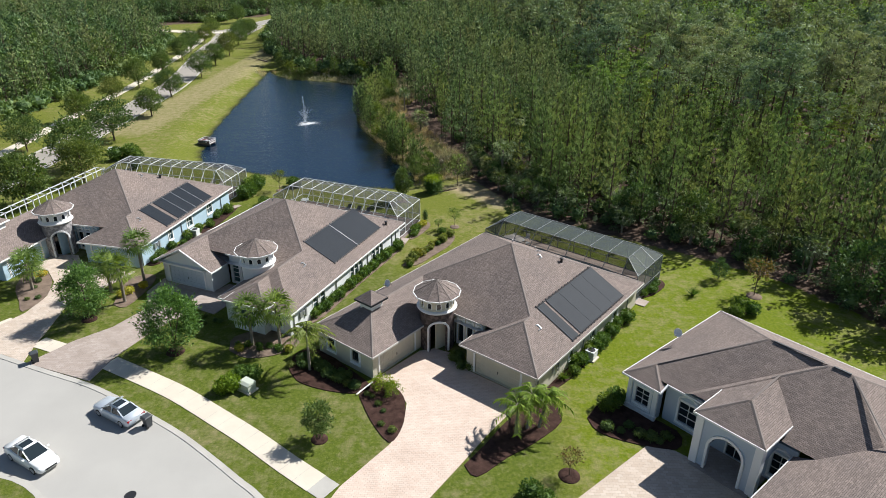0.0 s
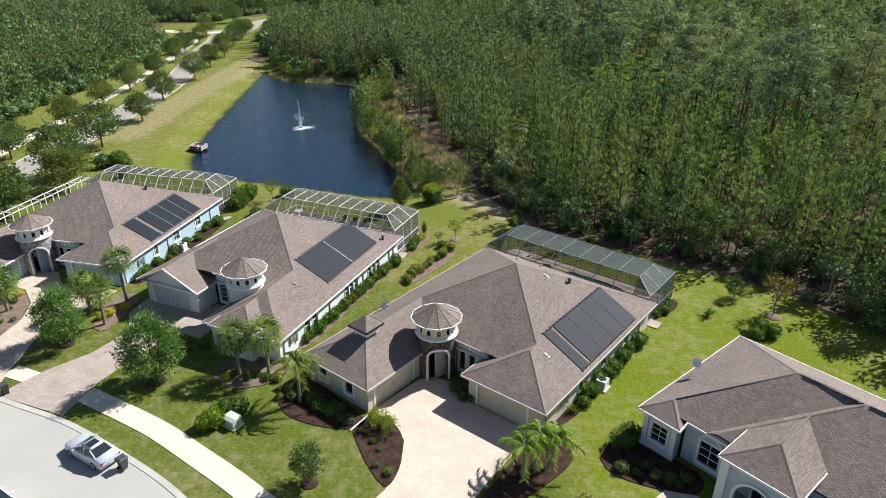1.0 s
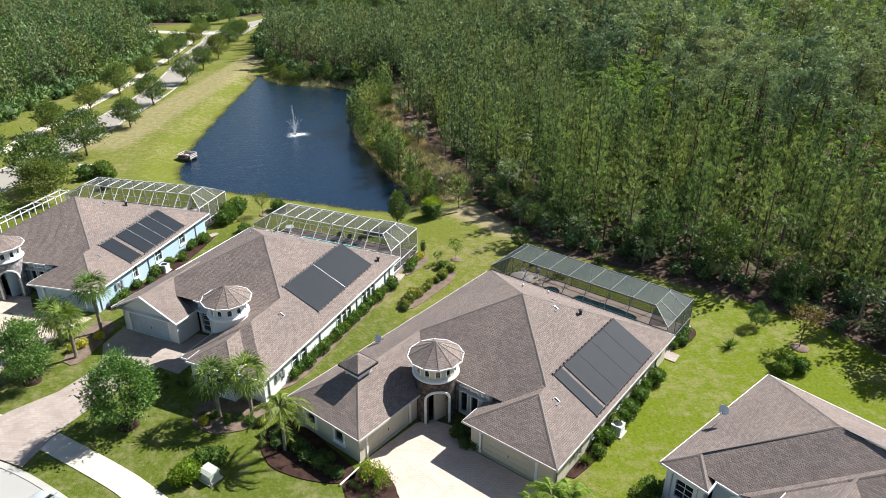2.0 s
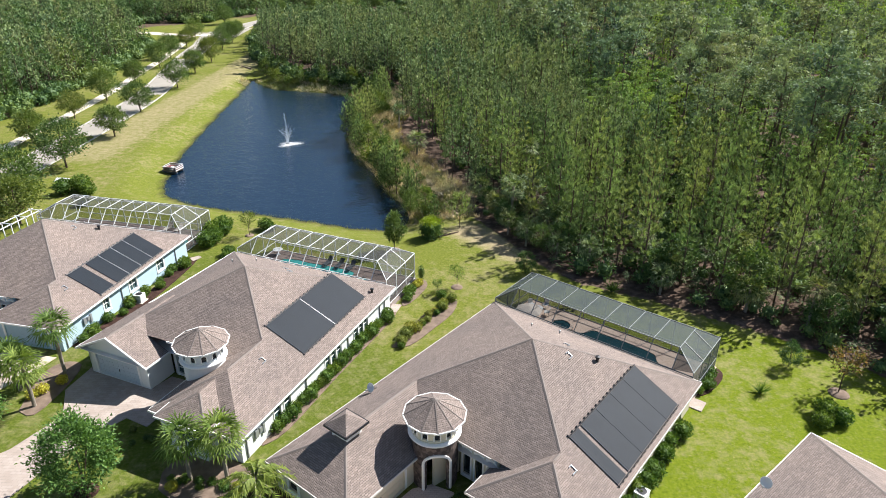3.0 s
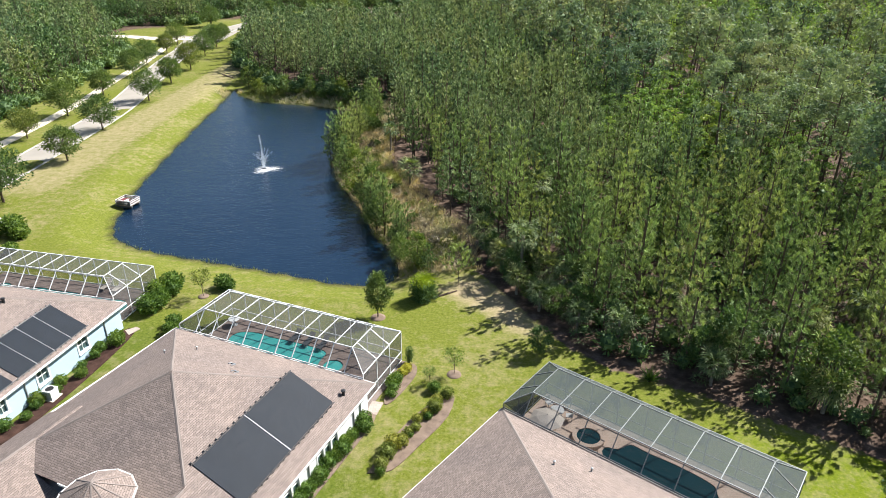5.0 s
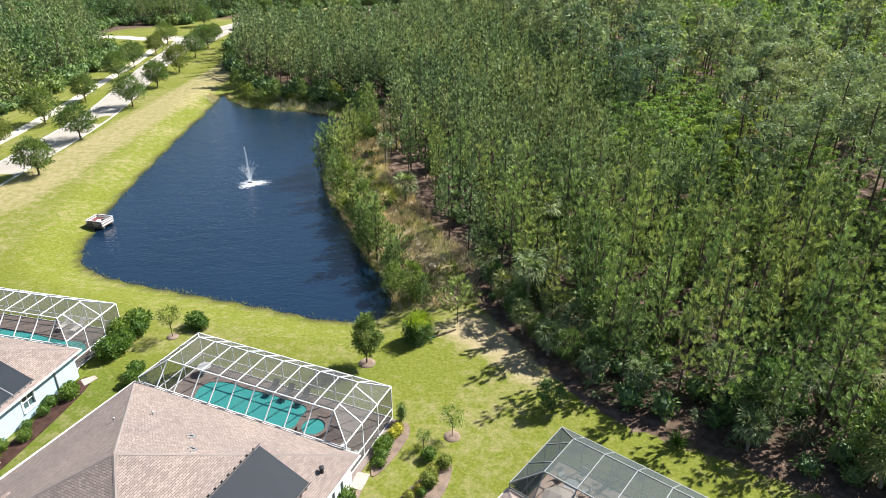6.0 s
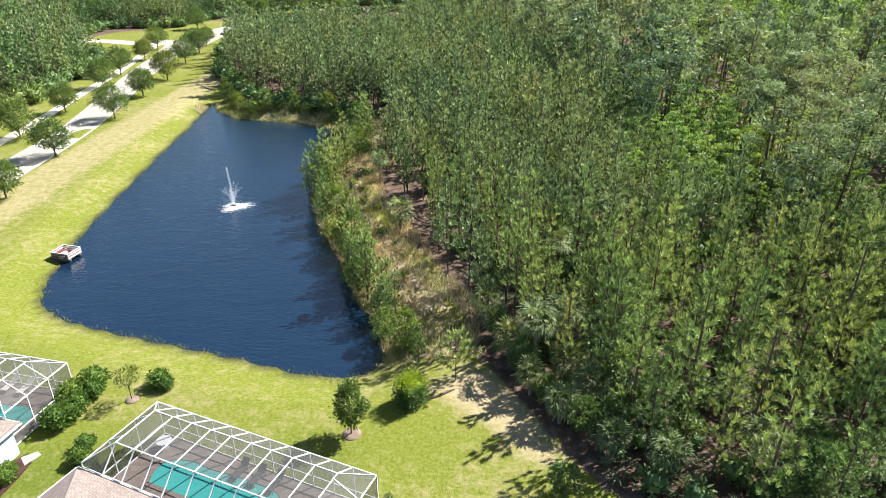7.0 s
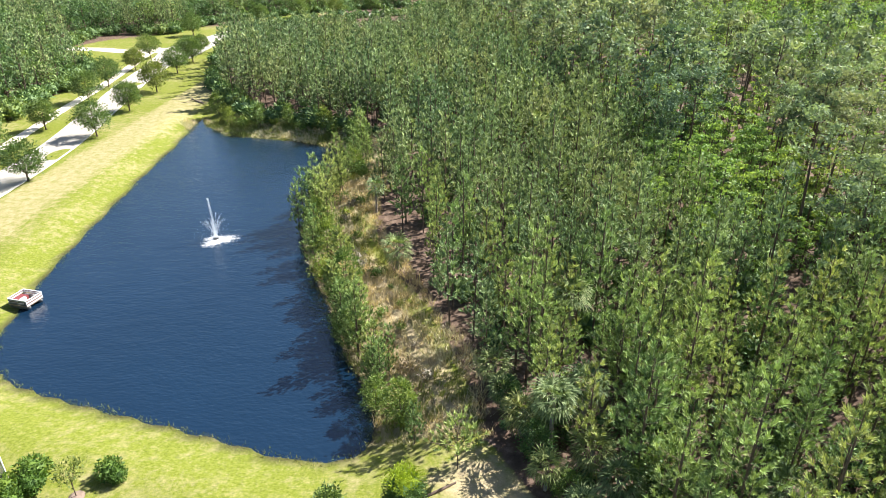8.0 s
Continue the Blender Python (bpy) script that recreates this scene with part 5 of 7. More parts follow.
# ---- plants ----
def shards(points, ways, length, width, rng):
    """One thin leaf triangle at every point, along its way."""
    n = len(points)
    ways = ways / np.maximum(np.linalg.norm(ways, axis=1, keepdims=True), 1e-6)
    other = rng.normal(size=(n, 3))
    side = np.cross(ways, other)
    side /= np.maximum(np.linalg.norm(side, axis=1, keepdims=True), 1e-6)
    ln = length * rng.uniform(0.7, 1.3, (n, 1))
    wd = width * rng.uniform(0.7, 1.3, (n, 1)) / 2
    return np.stack([points - side * wd, points + side * wd, points + ways * ln], 1)


def tri_mesh(name, leaf, wood=None, tint=None, shoot=0):
    """A mesh of loose leaf triangles, with wood triangles in a second material slot."""
    tris = leaf if wood is None or not len(wood) else np.concatenate([leaf, wood])
    n = len(tris)
    me = bpy.data.meshes.new(name)
    me.vertices.add(n * 3)
    me.vertices.foreach_set("co", tris.reshape(-1).astype(np.float32))
    me.loops.add(n * 3)
    me.loops.foreach_set("vertex_index", np.arange(n * 3, dtype=np.int32))
    me.polygons.add(n)
    me.polygons.foreach_set("loop_start", np.arange(0, n * 3, 3, dtype=np.int32))
    if len(leaf) < n:
        me.polygons.foreach_set("material_index", (np.arange(n) >= len(leaf)).astype(np.int32))
    if tint is not None:
        layer = me.attributes.new("tree_tint", "FLOAT", "POINT")
        layer.data.foreach_set("value", np.repeat(tint, 3).astype(np.float32))
    if shoot:
        value = np.random.default_rng(n).uniform(size=n // shoot + 1)
        layer = me.attributes.new("shoot", "FLOAT", "POINT")
        layer.data.foreach_set("value", np.repeat(value[np.arange(n) // shoot], 3).astype(np.float32))
    me.update(calc_edges=True)
    return me


def limb_tris(path, radii, n=4):
    """Triangles of a tapered limb."""
    path = [np.array(p, float) for p in path]
    rings = []
    for i, p in enumerate(path):
        d = path[min(i + 1, len(path) - 1)] - path[max(i - 1, 0)]
        d = d / max(np.linalg.norm(d), 1e-6)
        a = np.cross(d, (0.31, 0.9, 0.3))
        a /= np.linalg.norm(a)
        b = np.cross(d, a)
        rings.append([p + radii[i] * (a * math.cos(2 * math.pi * k / n) + b * math.sin(2 * math.pi * k / n)) for k in range(n)])
    out = []
    for r, s in zip(rings, rings[1:]):
        for k in range(n):
            m = (k + 1) % n
            out += [(r[k], r[m], s[m]), (r[k], s[m], s[k])]
    return np.array(out).reshape(-1, 3, 3)


def plume(rng, c, axis, count, length, width, span):
    """A needle candle: broad blades set close round a shoot, all leaning to its tip."""
    a = rng.uniform(0, 2 * math.pi) + np.arange(count).reshape(-1, 1) * 2.4
    u = np.cross(axis, (0.37, 0.21, 0.9))
    u /= np.linalg.norm(u)
    v = np.cross(axis, u)
    out = u * np.cos(a) + v * np.sin(a)
    base = c + axis * rng.uniform(-0.5, 0.5, (count, 1)) * span + out * length * 0.12
    way = axis * rng.uniform(0.7, 1.0, (count, 1)) + out * rng.uniform(0.15, 0.75, (count, 1)) + rng.normal(0, 0.12, (count, 3))
    way /= np.linalg.norm(way, axis=1, keepdims=True)
    side = np.cross(axis, out) + rng.normal(0, 0.25, (count, 3))
    side -= way * np.sum(side * way, axis=1, keepdims=True)
    side /= np.maximum(np.linalg.norm(side, axis=1, keepdims=True), 1e-6)
    ln = length * rng.uniform(0.75, 1.25, (count, 1))
    wd = width * rng.uniform(0.7, 1.3, (count, 1)) / 2
    return np.stack([base - side * wd, base + side * wd, base + way * ln], 1)


def pine_parts(rng, height, branches, per_tuft, length, width, bare=0.42, spread=1.75, twigs=True, span=0.4):
    """Slender pine: straight trunk, whorls of upswept branches, needle candles at their ends and side shoots."""
    lean = rng.normal(0, 0.014, 2) * height
    wood = [limb_tris([(0, 0, -0.3), (lean[0] * 0.5, lean[1] * 0.5, height * 0.55), (lean[0], lean[1], height * 0.98)], [0.009 * height, 0.0065 * height, 0.015], 5)]
    leaf = []
    for i in range(branches):
        f = bare + (1 - bare) * ((i + rng.uniform(0, 0.8)) / branches)
        g = (f - bare) / (1 - bare)
        az = i * 2.4 + rng.uniform(-0.5, 0.5)
        reach = spread * (1 - g) ** 0.8 * rng.uniform(0.45, 1.2) * (0.55 + 0.45 * min(1.0, g * 5)) + 0.12
        root = np.array([lean[0] * f, lean[1] * f, height * f])
        out = np.array([math.cos(az), math.sin(az), 0.0])
        across = np.array([-out[1], out[0], 0.0])
        tip = root + out * reach + np.array([0, 0, reach * rng.uniform(0.15, 0.6)])
        if twigs and reach > 0.5:
            wood.append(limb_tris([root, tip], [0.028, 0.010], 3))
        shoots = ((1.0, 0.0), (0.76, 0.34), (0.68, -0.34), (0.4, 0.0)) if reach > 1.0 else ((1.0, 0.0), (0.5, 0.2)) if reach > 0.4 else ((1.0, 0.0),)
        for k, s in shoots:
            c = root + (tip - root) * k + across * s * reach * rng.uniform(0.6, 1.1) + rng.normal(0, 0.07, 3)
            axis = out * rng.uniform(0.15, 0.7) + across * s * 0.8 + np.array([0, 0, 0.9]) + rng.normal(0, 0.14, 3)
            axis /= np.linalg.norm(axis)
            leaf.append(plume(rng, c + axis * 0.15, axis, per_tuft, length, width, span * rng.uniform(0.7, 1.25)))
    up = np.array([lean[0], lean[1], height * 0.98])
    leaf.append(plume(rng, up - (0, 0, 0.2), np.array([0.03, 0.02, 1.0]), per_tuft, length, width, span * 1.6))
    return np.concatenate(leaf), np.concatenate(wood)


def puff(rng, c, radius, count, leaf, flat=0.7, drop=0.15):
    """A rounded leaf mass: scale-like leaves over a dome, each lying along its surface."""
    d = rng.normal(size=(count, 3)) + (0, 0, drop)
    d /= np.linalg.norm(d, axis=1, keepdims=True)
    p = c + d * radius * rng.uniform(0.55, 1.05, (count, 1)) * (1, 1, flat)
    way = np.cross(d, rng.normal(size=(count, 3)))
    way = way / np.maximum(np.linalg.norm(way, axis=1, keepdims=True), 1e-6) + d * rng.uniform(0.1, 0.9, (count, 1)) + (0, 0, 0.15)
    way /= np.linalg.norm(way, axis=1, keepdims=True)
    side = np.cross(way, d + rng.normal(0, 0.3, (count, 3)))
    side /= np.maximum(np.linalg.norm(side, axis=1, keepdims=True), 1e-6)
    ln, wd = leaf * rng.uniform(0.6, 1.3, (count, 1)), leaf * 0.3 * rng.uniform(0.6, 1.3, (count, 1))
    return np.stack([p - side * wd - way * ln * 0.4, p + side * wd - way * ln * 0.4, p + way * ln * 0.6], 1)


def old_pine_parts(rng, height, limbs, per_puff, spread, leaf):
    """Old pine: tall bare leaning trunk, an open round crown of needle masses at the ends of crooked limbs."""
    lean = rng.normal(0, 0.035, 2) * height
    top = np.array([lean[0], lean[1], height])
    wood = [limb_tris([(0, 0, -0.3), (lean[0] * 0.3, lean[1] * 0.5, height * 0.5), top * (1, 1, 0.96)], [0.012 * height, 0.009 * height, 0.03], 5)]
    leaf_sets = []
    for i in range(limbs):
        g = (i + rng.uniform(0, 0.9)) / limbs
        f = 0.56 + 0.41 * g
        az = i * 2.4 + rng.uniform(-0.6, 0.6)
        reach = spread * (0.45 + 0.55 * math.sin(math.pi * min(1.0, 0.25 + 0.75 * g))) * rng.uniform(0.5, 1.1)
        root = np.array([lean[0] * f, lean[1] * f, height * f])
        tip = root + np.array([math.cos(az) * reach, math.sin(az) * reach, reach * rng.uniform(0.1, 0.55)])
        wood.append(limb_tris([root, (root + tip) / 2 + rng.normal(0, 0.15, 3), tip], [0.07, 0.05, 0.02], 3))
        leaf_sets.append(puff(rng, tip, rng.uniform(1.1, 1.7), per_puff, leaf))
        leaf_sets.append(puff(rng, root + (tip - root) * 0.55 + rng.normal(0, 0.25, 3), rng.uniform(0.8, 1.2), per_puff, leaf))
    leaf_sets += [puff(rng, top + rng.normal(0, 0.3, 3), 1.0, per_puff, leaf) for _ in range(2)]
    return np.concatenate(leaf_sets), np.concatenate(wood)


def cypress_parts(rng, height, tiers, per_tier, spread, leaf):
    """Cypress: feathery, nearly level sprays in loose tiers round a straight stem."""
    wood = [limb_tris([(0, 0, -0.3), (0, 0, height * 0.97)], [0.014 * height, 0.02], 5)]
    out = []
    for i in range(tiers):
        g = (i + rng.uniform(0, 0.8)) / tiers
        az, reach = i * 2.4 + rng.uniform(-0.5, 0.5), spread * (1 - 0.8 * g) * rng.uniform(0.5, 1.1)
        c = np.array([math.cos(az) * reach * 0.75, math.sin(az) * reach * 0.75, height * (0.12 + 0.85 * g)])
        out.append(puff(rng, c, 0.45 + 0.42 * reach, per_tier, leaf, 0.34, 0.5))
    return np.concatenate(out), np.concatenate(wood)


def crown_parts(rng, height, radius, clumps, per_clump, leaf, stem=0.32, flat=0.8, trunk=0.09, limbs=7, loose=0.55):
    """Broad-leaved tree: forked trunk and an uneven crown of leaf clumps with gaps."""
    mid = height * stem + (height * (1 - stem)) * 0.5
    half = (height * (1 - stem)) * 0.5
    wood = [limb_tris([(0, 0, -0.2), (rng.normal(0, 0.06), rng.normal(0, 0.06), height * stem), (rng.normal(0, 0.1), rng.normal(0, 0.1), height * 0.8)], [trunk * 1.2, trunk, trunk * 0.25], 6)]
    pts, ways = [], []
    for i in range(clumps):
        d = rng.normal(size=3)
        d /= np.linalg.norm(d)
        k = rng.uniform(0.45, 1.0) ** 0.6
        c = np.array([d[0] * radius * k, d[1] * radius * k, mid + d[2] * half * k * flat + 0.1 * half])
        c[:2] *= 1.0 - 0.35 * max(0.0, (c[2] - mid) / half)
        size = radius * rng.uniform(0.18, 0.34)
        p = rng.normal(size=(per_clump, 3)) * size * (0.55, 0.55, 0.42)
        pts.append(c + p)
        ways.append(p / size + d * 0.5 + np.array([0, 0, 0.35]) + rng.normal(0, loose, (per_clump, 3)))
        if i < limbs:
            wood.append(limb_tris([(0, 0, height * stem * rng.uniform(0.8, 1.3)), c * (0.5, 0.5, 0.5) + np.array([0, 0, height * stem * 0.55]), c], [trunk * 0.5, trunk * 0.3, 0.012], 4))
    return shards(np.concatenate(pts), np.concatenate(ways), leaf, leaf * 0.62, rng), np.concatenate(wood)


def plant_meshes(name, leaf, wood, shoot=0):
    return tri_mesh(name + " crown", leaf, None, None, shoot), tri_mesh(name + " trunk", wood)


def tree(name, meshes, leaf_mat, bark_mat, m, label, category="tree", group=""):
    """One tree: Empty with trunk and crown; the meshes are shared."""
    t = thing(name, m, label, category, group)
    part("crown", meshes[0], leaf_mat, t)
    part("trunk", meshes[1], bark_mat, t)
    return t


def spread_copies(leaf_sets, wood_sets, spots, rng, name, leaf_mat, wood_mat, label, category, shoot=0):
    """Many trees joined in one object of kind stuff."""
    leaves, woods, tints = [], [], []
    for x, y, z, size in spots:
        k = rng.integers(len(leaf_sets))
        a = rng.uniform(0, 2 * math.pi)
        c, s = math.cos(a), math.sin(a)
        turn = np.array([[c, s, 0], [-s, c, 0], [0, 0, 1]]) * size
        leaves.append(leaf_sets[k] @ turn + (x, y, z))
        tints.append(np.full(len(leaf_sets[k]), min(1.0, max(0.0, 0.6 * rng.uniform() + 0.2 + 0.75 * noise.noise((x * 0.045, y * 0.045, 11.0))))))
        if wood_sets is not None:
            woods.append(wood_sets[k] @ turn + (x, y, z))
    leaf = np.concatenate(leaves).astype(np.float32)
    wood = np.concatenate(woods).astype(np.float32) if woods else None
    tint = np.concatenate(tints)
    if wood is not None:
        tint = np.concatenate([tint, np.zeros(len(wood))])
    me = tri_mesh(name, leaf, wood, tint, shoot)
    me.materials.append(leaf_mat)
    if wood is not None:
        me.materials.append(wood_mat)
    return tagged(new(name, me), label, category, "", "stuff")


rng = np.random.default_rng(7)


def scatter(x0, x1, y0, y1, step, jitter, keep):
    """Jittered grid of spots where keep(x, y) holds."""
    xs, ys = np.meshgrid(np.arange(x0, x1, step), np.arange(y0, y1, step))
    xs = xs + rng.uniform(-jitter, jitter, xs.shape) * step
    ys = ys + rng.uniform(-jitter, jitter, ys.shape) * step
    xs, ys = xs.ravel(), ys.ravel()
    ok = keep(xs, ys)
    return xs[ok], ys[ok]


def fan(x, y, room=14):
    """What the flight can look over."""
    return np.abs(x - 2.5) < 0.70 * (y + 4) + room


def swamp(x, y):
    """Wet wood to the north-east: distance past its edge."""
    edge = np.interp(y, [60, 88, 102, 112, 122, 127, 131, 136, 150, 166, 185, 200, 219, 244, 290, 450], [76, 66, 58, 52, 46, 36, 30, 24, 25, 26, 26, 23, 19, 10, 0, -10])
    return x - edge


near_sets = [pine_parts(rng, h, 33, 24, 0.38, 0.078, bare=0.22, spread=2.1) for h in (11.5, 12.5, 13.2, 12.0, 10.8, 13.8)]
mid_sets = [pine_parts(rng, h, 32, 9, 0.43, 0.17, bare=0.24, spread=2.05, twigs=False) for h in (11.5, 12.5, 13.2, 12.0, 10.6)]
far_sets = [pine_parts(rng, h, 22, 5, 0.62, 0.30, bare=0.28, spread=2.0, twigs=False, span=0.45) for h in (11.5, 12.5, 13.2, 12.0)]
old_sets = [old_pine_parts(rng, h, 9, 17, 3.7, 0.84) for h in (16, 17.5, 15, 18)]
old_near = [old_pine_parts(rng, h, 9, 60, 3.7, 0.45) for h in (16, 17.5, 15, 18)]
cyp_sets = [cypress_parts(rng, h, 11, 14, 3.6, 0.85) for h in (11, 12.5, 10)]
cyp_near = [cypress_parts(rng, h, 14, 46, 3.6, 0.44) for h in (11, 12.5, 10)]
wide_sets = [crown_parts(rng, h, 3.1, 26, 9, 0.76, 0.08, 1.0, 0.15, 3) for h in (9.5, 11, 8.5)]

WOOD_PALMS = [(26, 86.6, 0, 1.1), (34.0, 87.8, 1, 1.05), (33.0, 80.6, 0, 1.1), (38.5, 78.0, 1, 0.9), (13.0, 98.2, 0, 1.1), (41.9, 78.8, 0, 1.2), (44.0, 71.0, 1, 0.9), (7.4, 104.4, 0, 0.9),
              (11.3, 115.6, 2, 1.05), (4.3, 111.2, 0, 1.1), (8.0, 99.6, 0, 0.9), (10.2, 96.0, 0, 0.95), (6.4, 105.4, 0, 1.0), (13.8, 92.4, 0, 0.85), (8.7, 103.7, 1, 1.1), (11.6, 106.0, 1, 1.05), (11.5, 101.0, 0, 1.1), (24.6, 98.2, 0, 1.0), (25.5, 89.8, 0, 1.0), (41.2, 90.1, 1, 1.0), (43.8, 89.8, 1, 0.9), (37.2, 86.7, 0, 1.0), (22.2, 119.7, 1, 1.0), (17.5, 90.5, 0, 1.0), (24.6, 84.0, 0, 0.9), (46.5, 68.0, 0, 1.1), (50.0, 66.0, 1, 1.0), (5.0, 108.6, 0, 0.85), (-7.0, 133.4, 0, 1.2), (31.5, 90.2, 0, 1.1),
              (48.5, 60.5, 0, 1.0), (51.0, 56.0, 1, 0.9), (40.5, 90.5, 1, 1.0), (24.0, 91.0, 1, 0.8), (-12.0, 150.0, 1, 0.9), (19.0, 126.0, 2, 1.0)]


def palm_room(x, y, room=1.3):
    free = np.ones(np.shape(x), bool)
    for a, b, _, _ in WOOD_PALMS:
        free &= (x - a) ** 2 + (y - b + 1.0) ** 2 > room ** 2
    return free


# single pines along the wood's open edges
near_meshes = [plant_meshes("edge pine", a, b, 24) for a, b in near_sets]
px, py = scatter(-80, 62, 60, 200, 3.25, 0.45, lambda x, y: (away(WOOD_EAST, x, y) < np.where((x < 17) & (y < 112), -4.6, np.where((x < 45) & (y < 100), -4.0, -1.2))) & fan(x, y) & palm_room(x, y))
depth = -away(WOOD_EAST, px, py)
edge_ok = ((depth < 9.5) & (py < 150) & (px > -14)) | ((py < 122 - 0.12 * px) & (px > 4) & (px < 54))
edge_ok &= ~((px < 6) & (py > 108) & (py < 152) & (depth < 6) & (rng.uniform(size=len(px)) < 0.6))
singles = np.flatnonzero(edge_ok)[:300]
chosen = set(singles.tolist())
for k, i in enumerate(singles):
    s = rng.triangular(0.5, 1.0, 1.25)
    tree("pine_tree", near_meshes[k % len(near_meshes)], NEEDLE_ONE, BARK,
         Matrix.Translation((px[i], py[i], height_at(px[i], py[i]))) @ Matrix.Rotation(rng.uniform(0, 6.28), 4, "Z") @ Matrix.Scale(s, 4),
         "slender long-needled pine at the wood's edge", "pine tree", "pines at the wood's edge")
rest = np.array([i for i in range(len(px)) if i not in chosen and swamp(px[i], py[i]) < 5 and noise.noise((px[i] * 0.09, py[i] * 0.09, 4.0)) > -0.36 and not (px[i] < -14 and py[i] > 150 and depth[i] < 3)])
from_end = np.hypot(px[rest] - 2.6, py[rest] - 66)
close = rest[from_end < 92]
later = rest[from_end >= 92]
spread_copies([a for a, _ in mid_sets], [b for _, b in mid_sets], [(px[i], py[i], 0, rng.triangular(0.45, 1.0, 1.25)) for i in close], rng, "pine_wood", NEEDLE, BARK, "dense young pine plantation, grey-green crowns", "pine wood", 9)
fx, fy = scatter(-90, 120, 60, 450, 3.7, 0.45, lambda x, y: (away(WOOD_EAST, x, y) < -2) & fan(x, y) & (swamp(x, y) < 4) & ((y > 200) | (x > 62)))
young = lambda x, y: 1.0 - 0.8 * float(smooth(250, 335, y) * smooth(-8, -30, x))
spots = [(px[i], py[i], 0, rng.triangular(0.5, 1.0, 1.3)) for i in later] + [(x, y, 0, young(x, y) * rng.triangular(0.5, 1.0, 1.4)) for x, y in zip(fx, fy)]
spread_copies([a for a, _ in far_sets], [b for _, b in far_sets], spots, rng, "pine_wood", NEEDLE, BARK, "distant pine wood of even height", "pine wood", 5)

# wet wood: bright cypress below tall grey pines, with open cypress glades
GLADES = ((38, 153, 10, 13), (43, 168, 6, 6), (100, 290, 38, 50), (150, 285, 50, 50), (84, 250, 14, 12))


def glade(x, y):
    return any(((x - a) / c) ** 2 + ((y - b) / d) ** 2 < 1 for a, b, c, d in GLADES)


def wet(x, y):
    return (away(WOOD_EAST, x, y) < -2) & fan(x, y) & (swamp(x, y) > 0)


sx, sy = scatter(-15, 290, 60, 445, 6.6, 0.45, wet)
old_spots = [(x, y, 0, rng.uniform(0.7, 1.25)) for x, y in zip(sx, sy) if noise.noise((x * 0.045, y * 0.045, 2.0)) > -0.2 and not glade(x, y)]
sx, sy = scatter(-15, 290, 60, 445, 4.5, 0.45, wet)
low_spots = [(x, y, 0, rng.uniform(0.8, 1.15) if glade(x, y) else rng.uniform(0.5, 0.95)) for x, y in zip(sx, sy) if y < 190 or glade(x, y) or rng.uniform() < 0.55]
for near in (True, False):
    old_part = [p for p in old_spots if (math.hypot(p[0] - 10, p[1] - 66) < 112) == near]
    low_part = [p for p in low_spots if (math.hypot(p[0] - 10, p[1] - 66) < 112) == near]
    sets = old_near if near else old_sets
    spread_copies([a for a, _ in sets], [b for _, b in sets], old_part, rng, "old_pine_wood", GREY_PINE, BARK, "tall open grey-green pines in wet ground", "pine wood", 60 if near else 17)
    sets = cyp_near if near else cyp_sets
    spread_copies([a for a, _ in sets], [b for _, b in sets], low_part, rng, "cypress_wood", CYPRESS, BARK, "bright green cypress in wet ground", "cypress wood")

# mixed wood west of the road and far beyond
wx, wy = scatter(-290, 60, 60, 455, 4.1, 0.42, lambda x, y: (away(WOOD_WEST, x, y) < -1.5) & fan(x, y))
pick = rng.uniform(size=len(wx))
clump = np.array([noise.noise((x * 0.035, y * 0.035, 5.0)) for x, y in zip(wx, wy)])
leafy = pick < 0.62 + 0.5 * clump
spread_copies([a for a, _ in wide_sets], [b for _, b in wide_sets], [(x, y, 0, rng.uniform(0.7, 1.25)) for x, y in zip(wx[leafy], wy[leafy])], rng, "broadleaf_wood", BROADLEAF, BARK, "dense mixed broad-leaved wood along the road", "wood")
spread_copies([a for a, _ in far_sets], [b for _, b in far_sets], [(x, y, 0, rng.uniform(0.85, 1.3)) for x, y in zip(wx[~leafy], wy[~leafy])], rng, "pine_wood", NEEDLE, BARK, "pines mixed into the wood along the road", "pine wood", 5)
# scattered broad-leaved trees among the pines
gx, gy = scatter(-60, 60, 172, 330, 15, 0.45, lambda x, y: (away(WOOD_EAST, x, y) < -4) & fan(x, y) & (swamp(x, y) < 0))
spread_copies([a for a, _ in wide_sets], [b for _, b in wide_sets], [(x, y, 0, rng.uniform(0.8, 1.15)) for x, y in zip(gx, gy)], rng, "broadleaf_wood", BROADLEAF, BARK, "dark broad-leaved trees among the pines", "wood")


def fan_leaf(rng, centre, way, size, leaflets=8, stalk=0.5):
    """A fan-shaped palm leaf as a fan of pointed leaflets."""
    way = np.array(way, float)
    way /= np.linalg.norm(way)
    side = np.cross(way, (0, 0, 1.0))
    side /= max(np.linalg.norm(side), 1e-6)
    up = np.cross(side, way)
    hub = np.array(centre) + way * stalk * size
    out = [(np.array(centre) + side * 0.02, np.array(centre) - side * 0.02, hub)]
    for k in range(leaflets):
        a = -1.25 + 2.5 * k / (leaflets - 1)
        d = way * math.cos(a) + side * math.sin(a) + up * 0.12 * math.cos(a * 2) - np.array([0, 0, 0.22])
        d /= np.linalg.norm(d)
        w = np.cross(d, up)
        w /= np.linalg.norm(w)
        ln = size * rng.uniform(0.75, 1.05)
        out.append((hub - w * 0.055 * size, hub + w * 0.055 * size + up * 0.03, hub + d * ln * 0.75))
        out.append((hub + d * ln * 0.55 - w * 0.05 * size, hub + d * ln * 0.55 + w * 0.05 * size, hub + d * ln - np.array([0, 0, 0.16 * size])))
    return out


